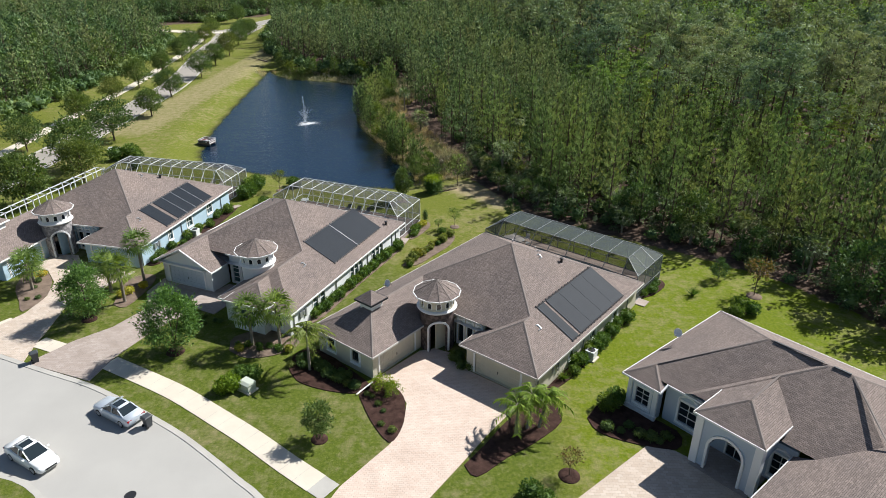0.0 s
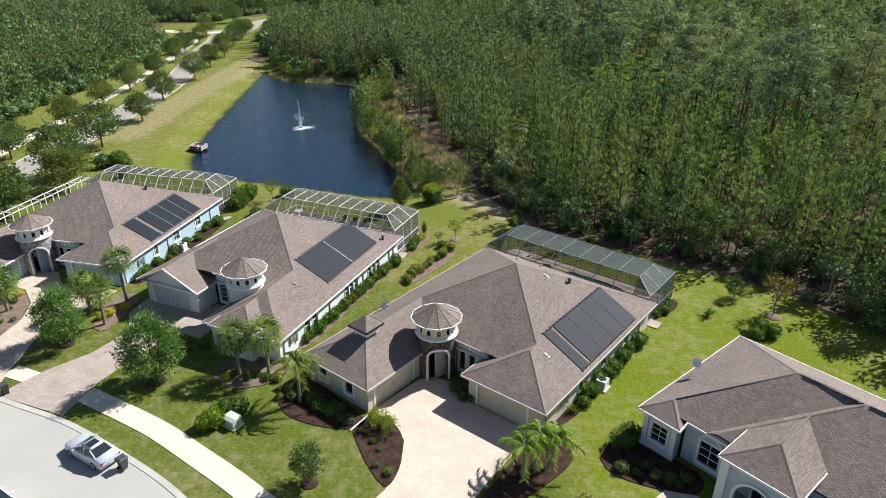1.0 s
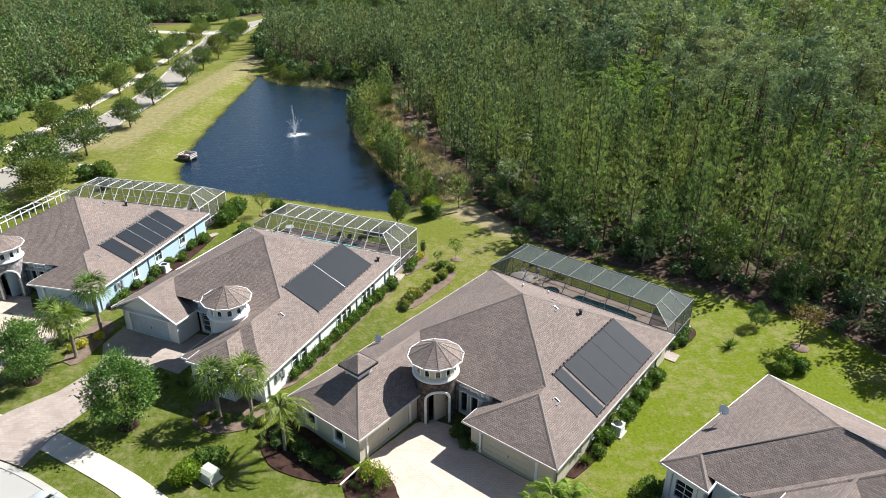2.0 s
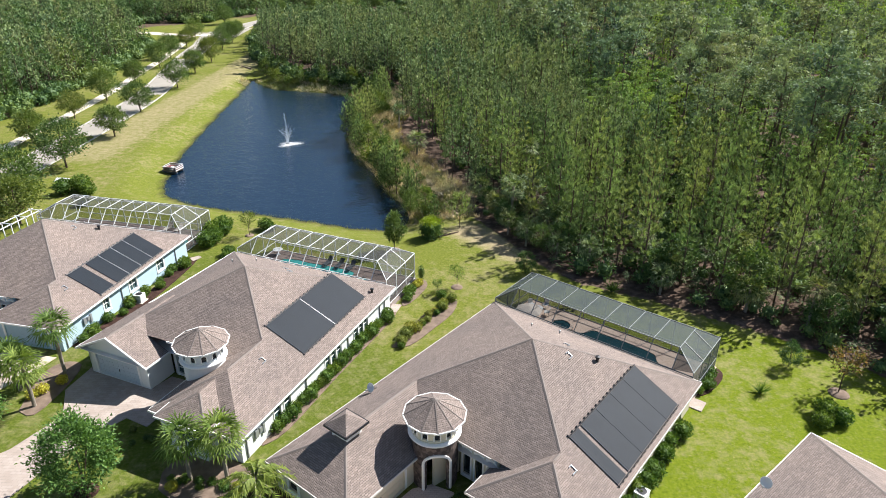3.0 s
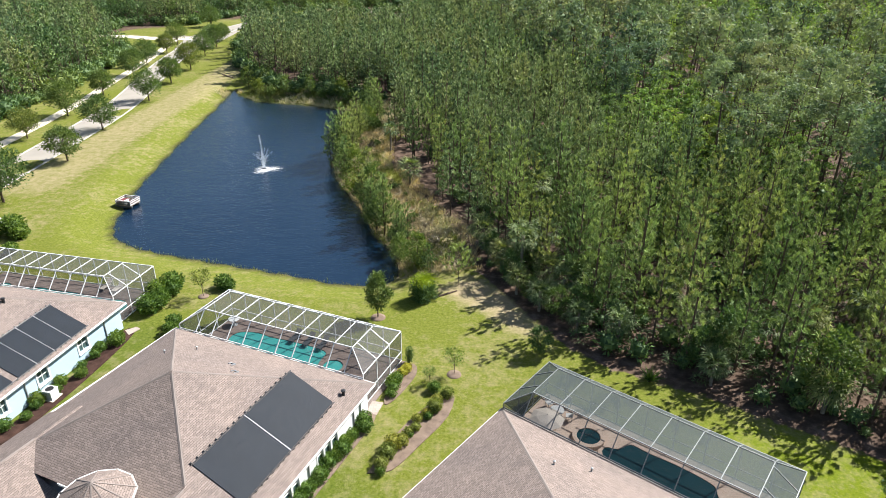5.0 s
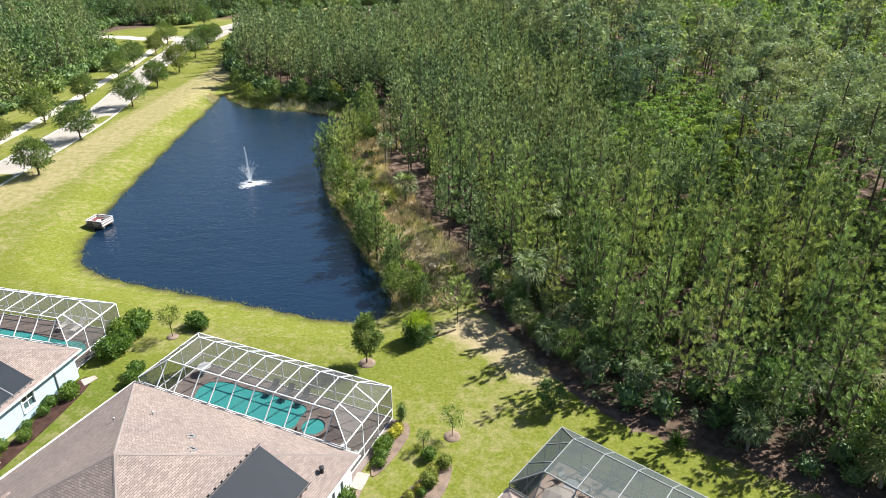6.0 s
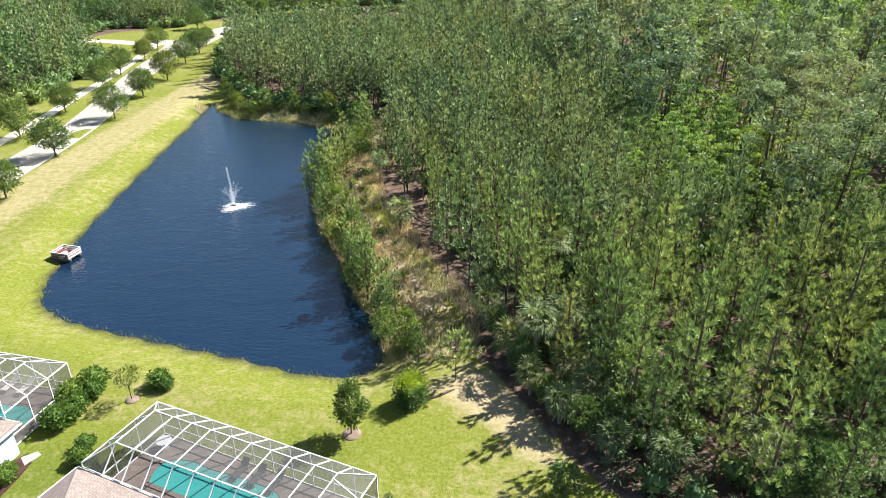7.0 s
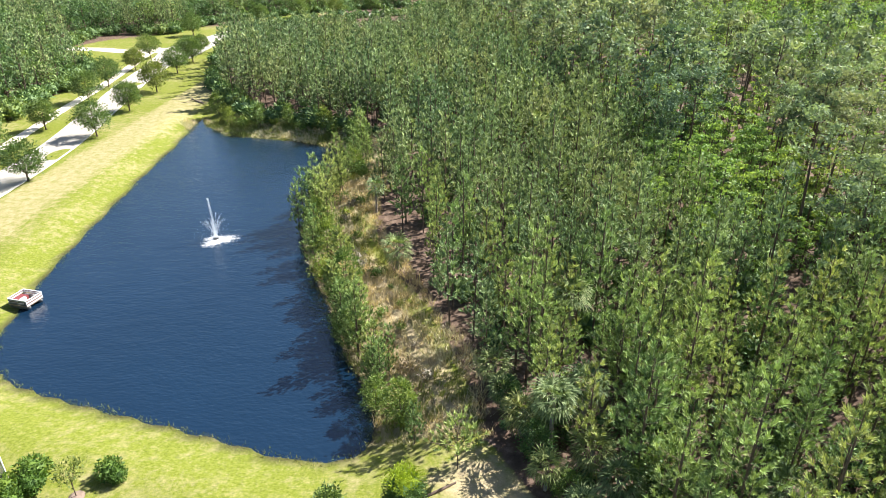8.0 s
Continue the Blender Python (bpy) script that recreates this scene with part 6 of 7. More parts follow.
def fan_palm(rng, height, fronds=26, size=1.05):
    """Cabbage palm: straight ringed trunk, round head of fans, drooping dead skirt."""
    leaf = []
    for i in range(fronds):
        a = i * 2.4
        e = 1.2 - 2.0 * (i / fronds)
        leaf += fan_leaf(rng, (0, 0, height), (math.cos(a) * math.cos(e), math.sin(a) * math.cos(e), math.sin(e)), size * rng.uniform(0.85, 1.1), 9, 0.75)
    wood = [limb_tris([(0, 0, -0.2), (0.04, 0.02, height * 0.5), (0, 0, height)], [0.17, 0.14, 0.17], 8)]
    for k in range(int(height / 0.28)):
        z = 0.3 + k * 0.28
        wood.append(limb_tris([(0, 0, z), (0, 0, z + 0.10)], [0.165, 0.185], 7))
    return np.array(leaf), np.concatenate(wood)


def feather_palm(rng, height, fronds=15, reach=2.3, stems=((0, 0),)):
    """Queen palm: arching feather fronds with hanging leaflets."""
    leaf, wood = [], []
    for sx, sy in stems:
        h = height * rng.uniform(0.85, 1.05)
        wood.append(limb_tris([(sx, sy, -0.2), (sx * 1.2, sy * 1.2, h * 0.6), (sx * 1.3, sy * 1.3, h)], [0.15, 0.12, 0.09], 7))
        base = np.array([sx * 1.3, sy * 1.3, h])
        for i in range(fronds):
            a, e = i * 2.4 + rng.uniform(-0.2, 0.2), 1.35 - 1.2 * (i / fronds)
            out = np.array([math.cos(a), math.sin(a), 0])
            pts = []
            for k in range(9):
                t = k / 8
                pts.append(base + out * reach * (t * math.cos(e) + 0.15 * t) + np.array([0, 0, reach * (math.sin(e) * t - 0.72 * t * t)]))
            wood.append(limb_tris(pts[::2], [0.03, 0.025, 0.02, 0.014, 0.006], 3))
            side = np.cross(out, (0, 0, 1.0))
            for p, q in zip(pts[1:], pts[2:] + [pts[-1] * 1.0]):
                for f in (0.0, 0.33, 0.66):
                    c = p + (q - p) * f
                    for sgn in (-1, 1):
                        d = side * sgn * 0.7 + out * 0.45 + np.array([0, 0, -0.5]) + rng.normal(0, 0.14, 3)
                        d /= np.linalg.norm(d)
                        leaf.append((c - out * 0.05, c + out * 0.05, c + d * reach * 0.25 * rng.uniform(0.8, 1.1)))
    return np.array(leaf), np.concatenate(wood)


def bush_parts(rng, rx, ry, h, count, leaf, boxy=0.0, loose=0.6, ragged=0.0):
    """Shrub: leaves over a rounded body with an uneven outline."""
    d = rng.normal(size=(count, 3))
    d /= np.linalg.norm(d, axis=1, keepdims=True)
    if boxy:
        d = d / np.max(np.abs(d), axis=1, keepdims=True) * boxy + d * (1 - boxy)
    lump = 1 + 0.16 * np.sin(d[:, :1] * 5 + 1) * np.sin(d[:, 1:2] * 6 + 2) * (1 - boxy)
    k = rng.uniform(0.72 - ragged * 0.5, 1.02 + ragged * 0.2, (count, 1)) * lump
    if ragged:
        knots = rng.normal(size=(16, 3))
        knots /= np.linalg.norm(knots, axis=1, keepdims=True)
        k = k * (1 - ragged * 0.5 + ragged * 0.8 * np.clip((d @ knots.T).max(1, keepdims=True) * 4 - 3, 0, 1))
    p = d * k * (rx, ry, h * 0.5) + (0, 0, h * 0.52)
    # dense inner body
    rows_, cols_ = 5, 8
    core = []
    for i in range(rows_):
        for j in range(cols_):
            q = []
            for di, dj in ((0, 0), (0, 1), (1, 1), (1, 0)):
                th, ph = math.pi * (i + di) / rows_, 2 * math.pi * (j + dj) / cols_
                e = np.array([math.sin(th) * math.cos(ph), math.sin(th) * math.sin(ph), math.cos(th)])
                if boxy:
                    e = e / np.max(np.abs(e)) * boxy + e * (1 - boxy)
                q.append(e * (rx * 0.74, ry * 0.74, h * 0.37) + (0, 0, h * 0.5))
            core += [(q[0], q[3], q[2]), (q[0], q[2], q[1])] if not ragged or (i + j) % 3 == 0 else []
    core = np.array(core)
    stems = [limb_tris([(0, 0, -0.1), (rng.normal(0, rx * 0.25), rng.normal(0, ry * 0.25), h * 0.6)], [0.03, 0.012], 4) for _ in range(4)]
    return np.concatenate([shards(p, d + rng.normal(0, loose, (count, 3)) + (0, 0, 0.25), leaf, leaf * 0.65, rng), core]), np.concatenate(stems)


def at_spot(x, y, turn=None, size=1.0):
    return Matrix.Translation((x, y, height_at(x, y))) @ Matrix.Rotation(rng.uniform(0, 6.28) if turn is None else turn, 4, "Z") @ Matrix.Scale(size, 4)


# cabbage palms at and in the wood's edge
palm_meshes = [plant_meshes("wood palm", *fan_palm(rng, h, 30, 1.2)) for h in (2.6, 5.0, 7.4)]
for x, y, k, s in WOOD_PALMS:
    tree("cabbage_palm", palm_meshes[k], PALM_GREY, PALM_BARK, at_spot(x, y, None, s), "wild cabbage palm among pines at the wood's edge", "palm tree", "wild palms in the wood")

# fan palms and feather palms in the front gardens
for x, y, h in ((-17.9, 53.6, 4.1), (-15.2, 53.9, 4.3), (-46.4, 63.4, 3.3), (-47.4, 65.3, 3.0), (-34.6, 61.3, 4.4), (-34.5, 65.9, 5.2), (-37.2, 63.4, 3.6)):
    tree("fan_palm", plant_meshes("garden palm", *fan_palm(rng, h, 38, 1.3)), PALM, PALM_BARK, at_spot(x, y), "fan palm with a pale trunk in a mulched bed", "palm tree", "fan palms in the front gardens")
tree("feather_palm", plant_meshes("feather palm", *feather_palm(rng, 4.4, 24, 2.3)), PALM, PALM_BARK, at_spot(-11.3, 49.8), "feathery queen palm beside the garage windows", "palm tree", "feather palms")
tree("feather_palm", plant_meshes("feather palm", *feather_palm(rng, 3.1, 17, 2.1, ((0, 0), (0.95, 0.75), (1.9, 0.95)))), PALM_LIME, PALM_BARK, at_spot(7.6, 41.9, 0.0), "clump of feathery palms in dark mulch", "palm tree", "feather palms")

# oaks and garden trees
oak_sets = [plant_meshes("street oak", *crown_parts(rng, h, r, 105, 36, 0.38, 0.2, 1.0, 0.15, 9)) for h, r in ((7.2, 3.7), (7.8, 4.0), (6.6, 3.3))]
for k, (x, y, s) in enumerate(((-64, 105.5, 1.15), (-66.8, 123.2, 1.05), (-67.8, 142.2, 0.85), (-71.7, 161.8, 0.95), (-73.3, 186.6, 0.95), (-76.2, 206, 0.9), (-78, 224, 0.95), (-82, 246, 0.9), (-62.5, 88, 1.15), (-60, 99.5, 1.0),
                               (-79, 114.5, 0.95), (-81.2, 136.8, 0.95), (-84.6, 172, 0.95), (-83, 155, 0.8), (-86.5, 191, 0.9), (-90, 214, 0.9), (-93, 229, 0.9), (-96, 250, 0.9), (-84, 262, 0.9), (-100, 268, 0.9), (-87, 276, 0.9),
                               (-63, 76, 1.1), (-78, 96, 1.0), (-79, 82, 1.0), (-88, 268, 0.85), (-58, 66, 1.0), (-90, 350, 1.0), (-76, 362, 1.0), (-62, 371, 1.0), (-48, 380, 1.0), (-104, 312, 1.0))):
    tree("oak_tree", oak_sets[k % 3], OAK_LEAF, BARK, at_spot(x, y, None, s * rng.uniform(0.92, 1.08)), "young dark-leaved oak beside the pale road", "oak tree", "oaks along the road")
garden_oak = plant_meshes("garden oak", *crown_parts(rng, 6.6, 2.5, 95, 90, 0.24, 0.10, 1.0, 0.10, 4, 0.8))
tree("oak_tree", garden_oak, LAWN_OAK, BARK, at_spot(-25.1, 52.1), "bushy green oak on the front lawn", "oak tree")
tree("oak_tree", garden_oak, LAWN_OAK, BARK, at_spot(-36.7, 57.6, 1.2, 0.9), "bushy grey-green oak between two driveways", "oak tree")
tree("small_tree", plant_meshes("lawn tree", *crown_parts(rng, 3.7, 1.25, 55, 40, 0.2, 0.2, 1.0, 0.05, 8)), OAK_LEAF, BARK, at_spot(-8.4, 40.5), "small dark tree on the front lawn", "tree")
tree("small_tree", plant_meshes("upright tree", *crown_parts(rng, 5.3, 1.35, 80, 45, 0.22, 0.17, 1.0, 0.06, 8)), GARDEN_OAK, BARK, at_spot(-6.9, 93.9), "upright leafy young tree on the back lawn", "tree")
sapling = plant_meshes("sapling", *crown_parts(rng, 3.0, 1.15, 32, 16, 0.17, 0.4, 0.9, 0.03, 9))
for x, y, s, mat in ((1.4, 84.4, 0.95, GARDEN_LEAF), (-26.9, 97.3, 1.15, OAK_LEAF), (36.2, 66.7, 1.6, RUST), (11.4, 37.5, 0.85, RUST), (-0.8, 83.0, 0.6, GARDEN_LEAF)):
    tree("sapling", sapling, mat, BARK, at_spot(x, y, None, s), "thin young sapling in a mulch ring", "tree", "saplings on the lawns")
edge_oak = plant_meshes("edge tree", *crown_parts(rng, 5.0, 1.9, 60, 40, 0.24, 0.1, 1.0, 0.07, 8))
for x, y, s in ((9.6, 88.2, 0.6), (24.5, 86.5, 0.9), (39.5, 76.5, 0.9), (46.5, 65.0, 1.6), (49.5, 59, 1.5), (52.5, 53, 1.5), (33.4, 70.6, 0.55)):
    tree("understory_tree", edge_oak, GARDEN_OAK, BARK, at_spot(x, y, None, s), "leafy understory tree in shade at the wood's edge", "tree", "understory trees")
for x, y, s in ((16.0, 98.5, 1.2), (27.0, 87.5, 1.2), (33.5, 82.5, 1.4), (9.4, 98.4, 0.6), (7.4, 102.6, 0.75), (11.8, 95.2, 0.7), (9.6, 106.0, 0.9), (5.6, 108.4, 0.7), (14.4, 94.6, 0.8)):
    tree("understory_tree", edge_oak, GARDEN_OAK, BARK, at_spot(x, y, None, s), "dark leafy oak standing between pines", "tree", "understory trees")
small_pine = plant_meshes("small pine", *pine_parts(rng, 4.2, 26, 16, 0.32, 0.07, bare=0.3, spread=2.1, span=0.3), 16)
tree("pine_tree", small_pine, NEEDLE_ONE, BARK, at_spot(1.4, 101.4, None, 1.2), "small open pine on bare sandy ground", "pine tree")

# bank trees and scrub between pond and wood
bank_bush = [plant_meshes("bank bush", *bush_parts(rng, 1.6, 1.6, 3.0, 800, 0.26, 0.0, 0.8, 0.8)), plant_meshes("bank tree", *crown_parts(rng, 5.2, 1.7, 55, 32, 0.26, 0.1, 1.0, 0.07, 6))]
mid_pine = [plant_meshes("bank pine", *pine_parts(rng, h, 34, 16, 0.36, 0.12, bare=0.12, spread=2.0), 16) for h in (7.5, 9.0)]
for k in range(70):
    t = k / 69
    y = 108 + 80 * t
    x = np.interp(y, [106.5, 111, 116.5, 124, 131, 139, 147, 156, 166, 176, 184], [-6.0, -6.8, -10, -13.2, -16, -20, -22.5, -23, -21, -20.5, -24]) + rng.uniform(0.2, 3.0 if y < 146 else 4.4)
    yy = y + rng.uniform(-1, 1)
    r = rng.uniform()
    if r < 0.24:
        tree("scrub_bush", bank_bush[0], SCRUB if rng.uniform() < 0.7 else SHRUB, BARK, at_spot(x, yy, None, rng.uniform(0.35, 1.15)), "dense green scrub on the pond bank", "bush", "scrub on the pond bank")
    elif r < 0.42:
        tree("scrub_tree", bank_bush[1], SCRUB, BARK, at_spot(x, yy, None, rng.uniform(0.7, 1.2)), "leafy small tree on the pond bank", "tree", "trees on the pond bank")
    else:
        tree("pine_tree", mid_pine[k % 2], NEEDLE_ONE, BARK, at_spot(x, yy, None, rng.uniform(0.6, 1.05)), "bushy pine on the pond bank", "pine tree", "pines on the pond bank")
for k in range(15):
    y = 105 + 19 * k / 14 + rng.uniform(-1.2, 1.2)
    x = np.interp(y, [105, 106.5, 111, 116.5, 124], [-5.6, -5.8, -6.6, -9.8, -13.0]) + rng.uniform(0.1, 3.4)
    kind = rng.uniform()
    if kind < 0.45:
        tree("scrub_bush", bank_bush[0], SCRUB, BARK, at_spot(x, y, None, rng.uniform(0.25, 0.75)), "dense green scrub on the pond bank", "bush", "scrub on the pond bank")
    elif kind < 0.7:
        tree("scrub_tree", bank_bush[1], SCRUB, BARK, at_spot(x, y, None, rng.uniform(0.6, 0.95)), "leafy small tree on the pond bank", "tree", "trees on the pond bank")
    else:
        tree("pine_tree", mid_pine[k % 2], NEEDLE_ONE, BARK, at_spot(x, y, None, rng.uniform(0.5, 0.8)), "bushy pine on the pond bank", "pine tree", "pines on the pond bank")
strip_bush = plant_meshes("strip bush", *bush_parts(rng, 0.75, 0.75, 1.15, 260, 0.2, 0.0, 0.8, 0.8))
for k in range(34):
    y = 106 + 52 * (k + rng.uniform(0, 0.8)) / 34
    x = np.interp(y, [106, 111, 116.5, 124, 131, 139, 147, 158], [-3.6, -3.6, -5.6, -8.0, -11.5, -15.5, -18.0, -18.5]) + rng.uniform(-0.5, 3.4)
    tree("scrub_bush", strip_bush, GREY_SCRUB if rng.uniform() < 0.45 else SCRUB, BARK, at_spot(x, y, None, rng.uniform(0.5, 1.4)), "low ragged scrub among dry grass", "bush", "low scrub in the dry grass")
for x, y, s in ((-22.3, 148.5, 1.0), (-21.2, 151.5, 1.1), (-22.0, 145.0, 0.9), (-19.8, 147.0, 1.0)):
    tree("pine_tree", mid_pine[1], NEEDLE_ONE, BARK, at_spot(x, y, None, s), "tall bushy pine standing out over the pond", "pine tree", "pines on the pond bank")
for k in range(10):
    x, y = -26 - 30 * k / 9 + rng.uniform(-1, 1), np.interp(-26 - 30 * k / 9, [-58, -49.5, -34.5, -24], [207, 194, 191, 186.5]) + rng.uniform(1.5, 4)
    tree("scrub_bush", bank_bush[k % 2], SCRUB, BARK, at_spot(x, y, None, rng.uniform(0.5, 1.0)), "scrub on the far bank of the pond", "bush", "scrub on the far bank")

# reeds and dry grass on the bank strip; palmettos and scrub under the trees
def tuft_sets(length, width, count, lean):
    out = []
    for _ in range(4):
        p = rng.normal(0, 0.28, (count, 3)) * (1, 1, 0)
        out.append(shards(p, np.array([0, 0, 1.0]) + rng.normal(0, lean, (count, 3)) * (1, 1, 0.2), length, width, rng))
    return out


def bank_keep(x, y):
    p = away(SHORE, x, y)
    return (p > 0.1) & (p < 11) & (away(WOOD_EAST, x, y) > -3.5) & (x > np.interp(y, [105, 107, 150, 182, 189, 200], [-8, -9, -26, -34, -54, -62])) & (y > 104.5) & (y < 206)


rx_, ry_ = scatter(-62, 4, 103, 202, 0.72, 0.48, bank_keep)
pale = np.array([noise.noise((x * 0.14, y * 0.14, 9.0)) for x, y in zip(rx_, ry_)])
for sel, mat, label in ((pale > -0.18, REED, "tall dry straw-coloured grass on the pond bank"), (pale <= -0.18, GREEN_REED, "green reeds and grass on the pond bank")):
    spread_copies(tuft_sets(1.35, 0.065, 20, 0.5), None, [(x, y, height_at(x, y), rng.uniform(0.4, 0.9) + 0.7 * max(0.0, noise.noise((x * 0.5, y * 0.5, 3.0)))) for x, y in zip(rx_[sel], ry_[sel]) if rng.uniform() < 0.85], rng, "bank_grass", mat, BARK, label, "grass")
ex, ey = scatter(-62, -4, 100, 212, 0.45, 0.5, lambda x, y: (np.abs(away(SHORE, x, y) - 0.15) < 0.28) & (away(WOOD_EAST, x, y) > 3))
spread_copies(tuft_sets(0.26, 0.05, 9, 0.8), None, [(x, y, WATER, rng.uniform(0.6, 1.3)) for x, y in zip(ex, ey)], rng, "shore_grass", GREEN_REED, BARK, "ragged grass along the water's edge", "grass")

palmetto = []
for _ in range(4):
    leaf = []
    for i in range(9):
        a = i * 2.4
        leaf += fan_leaf(rng, (rng.normal(0, 0.15), rng.normal(0, 0.15), 0.1), (math.cos(a), math.sin(a), rng.uniform(0.5, 1.3)), rng.uniform(0.7, 1.0), 6, 0.8)
    palmetto.append(np.array(leaf))
ux, uy = scatter(-20, 62, 55, 130, 2.3, 0.48, lambda x, y: (away(WOOD_EAST, x, y) < np.where(x < 36, -2.2, -0.3)) & (away(WOOD_EAST, x, y) > -26) & fan(x, y))
keep = rng.uniform(size=len(ux)) < 0.55
spread_copies(palmetto, None, [(x, y, 0, rng.uniform(0.6, 1.3)) for x, y in zip(ux[keep], uy[keep])], rng, "palmetto_undergrowth", PALM_GREY, BARK, "saw palmetto undergrowth below the pines", "undergrowth")
low_bush = [bush_parts(rng, 0.9, 0.9, 1.5, 110, 0.34)[0] for _ in range(3)]
spread_copies(low_bush, None, [(x, y, 0, rng.uniform(0.5, 1.5)) for x, y in zip(ux[~keep], uy[~keep])], rng, "undergrowth", BROADLEAF, BARK, "low leafy undergrowth below the pines", "undergrowth")
vx, vy = scatter(-130, 60, 100, 250, 5.0, 0.48, lambda x, y: ((away(WOOD_EAST, x, y) < -8) | (away(WOOD_WEST, x, y) < 1.0)) & fan(x, y) & (away(SHORE, x, y) > 6))
spread_copies(low_bush, None, [(x, y, 0, rng.uniform(0.8, 2.2)) for x, y in zip(vx, vy)], rng, "undergrowth", BROADLEAF, BARK, "leafy undergrowth deeper in the wood", "undergrowth")


ox, oy = scatter(-150, 10, 60, 400, 2.4, 0.48, lambda x, y: (np.abs(away(WOOD_WEST, x, y) + 1.0) < 2.2) | ((np.abs(away(WOOD_EAST, x, y) + 1.0) < 2.0) & (y > 188)))
spread_copies(low_bush, None, [(x, y, 0, rng.uniform(1.0, 2.6)) for x, y in zip(ox, oy)], rng, "edge_scrub", BROADLEAF, BARK, "leafy scrub along the wood's margin", "undergrowth")


# clipped and flowering shrubs in the gardens
round_bush = [plant_meshes("round shrub", *bush_parts(rng, 0.66, 0.66, 1.05, 620, 0.15)) for _ in range(3)]
low_shrub = [plant_meshes("low shrub", *bush_parts(rng, 0.48, 0.48, 0.65, 320, 0.13)) for _ in range(2)]
spiky = plant_meshes("spiky clump", *[np.concatenate([shards(rng.normal(0, 0.06, (90, 3)) * (1, 1, 0) + (0, 0, 0.1), rng.normal(0, 0.75, (90, 3)) * (1, 1, 0.3) + (0, 0, 0.8), 0.95, 0.07, rng)]), limb_tris([(0, 0, 0), (0, 0, 0.2)], [0.1, 0.05], 5)])


def shrub(x, y, mesh, mat, s, label, group=""):
    tree("shrub", mesh, mat, BARK, at_spot(x, y, None, s), label, "shrub", group)


def row(a, b, count, mesh_list, mat, s0, s1, label, group, wander=0.15):
    for k in range(count):
        t = k / max(count - 1, 1)
        shrub(a[0] + (b[0] - a[0]) * t + rng.normal(0, wander), a[1] + (b[1] - a[1]) * t + rng.normal(0, wander), mesh_list[k % len(mesh_list)], mat, rng.uniform(s0, s1), label, group)


row((-12.9, 59.4), (-5.9, 77.2), 22, round_bush, SHRUB, 0.85, 1.15, "clipped green hedge shrub along the white side wall", "hedge along the white wall")
row((13.2, 50.6), (20.0, 60.2), 11, round_bush, SHRUB, 0.85, 1.35, "bushy green shrub along the cream side wall", "shrubs along the cream wall", 0.25)
row((23.4, 66.2), (25.6, 68.8), 4, low_shrub, SHRUB, 0.9, 1.4, "low shrub beside the dark pool enclosure", "shrubs beside the enclosure", 0.25)
row((-35.4, 71.4), (-32.2, 88.6), 15, round_bush, SHRUB, 0.65, 1.15, "round shrub along the pale blue wall", "shrubs along the blue wall", 0.3)
row((-31.6, 92.6), (-31.0, 98.6), 7, round_bush, SHRUB, 1.3, 1.9, "tall bushy hedge beside the white enclosure", "tall hedge", 0.3)
row((-27.6, 91.2), (-25.9, 86.4), 5, round_bush, SHRUB, 1.1, 1.5, "bushy shrub at the enclosure's corner", "corner shrubs", 0.3)
row((-4.0, 72.8), (0.9, 81.2), 11, round_bush, OLIVE, 0.6, 1.05, "loose olive and reddish hedge shrub in a mulch strip", "loose hedge between the lawns", 0.25)
row((-3.8, 73.2), (0.7, 80.9), 6, round_bush, SHRUB, 0.4, 0.7, "loose green hedge shrub in a mulch strip", "loose hedge between the lawns", 0.35)
row((-4.3, 80.9), (-3.7, 83.4), 5, low_shrub, SHRUB, 0.9, 1.4, "low green shrub beside the white enclosure", "shrubs beside the enclosure", 0.2)
row((-12.6, 50.6), (-6.4, 47.6), 9, low_shrub, OAK_LEAF, 0.8, 1.5, "dark low shrub below the garage windows", "shrubs below the windows", 0.5)
row((-12.6, 51.6), (-7.4, 49.0), 7, round_bush, OAK_LEAF, 0.6, 1.0, "dark shrub against the garage wall", "shrubs below the windows", 0.3)
row((-5.6, 46.6), (-3.4, 42.0), 6, low_shrub, OAK_LEAF, 0.5, 0.9, "sparse low shrub in dark mulch", "shrubs in the driveway bed", 0.5)
row((15.2, 43.2), (20.2, 41.6), 7, low_shrub, OAK_LEAF, 0.7, 1.2, "dark shrub below the pale grey wall", "shrubs below the grey wall", 0.4)
row((2.6, 52.2), (3.9, 50.6), 5, round_bush, OAK_LEAF, 0.7, 1.0, "dark shrub in the entry court", "court shrubs", 0.3)
row((-19.4, 53.2), (-14.3, 53.0), 9, low_shrub, SHRUB, 0.5, 0.9, "small clipped shrub under the fan palms", "shrubs under the fan palms", 0.35)
row((-22.6, 57.2), (-24.6, 58.2), 4, low_shrub, OAK_LEAF, 0.5, 0.7, "tiny shrub in a round mulch bed", "tiny shrubs", 0.4)
row((-45.2, 60.8), (-47.6, 66.6), 6, low_shrub, OAK_LEAF, 0.5, 0.9, "small shrub in the driveway bed", "shrubs in the driveway bed", 0.5)
for x, y, s in ((-3.0, 84.7, 1.0), (-3.35, 84.1, 0.95), (-35.0, 63.2, 1.1), (-35.5, 62.4, 1.0), (-34.0, 64.6, 1.0), (-47.9, 66.2, 1.1), (-47.2, 66.8, 0.9), (-18.9, 52.6, 0.9), (-14.0, 52.8, 0.9)):
    shrub(x, y, round_bush[0], YELLOW, s * 0.75, "yellow-flowering round shrub in mulch", "yellow shrubs")
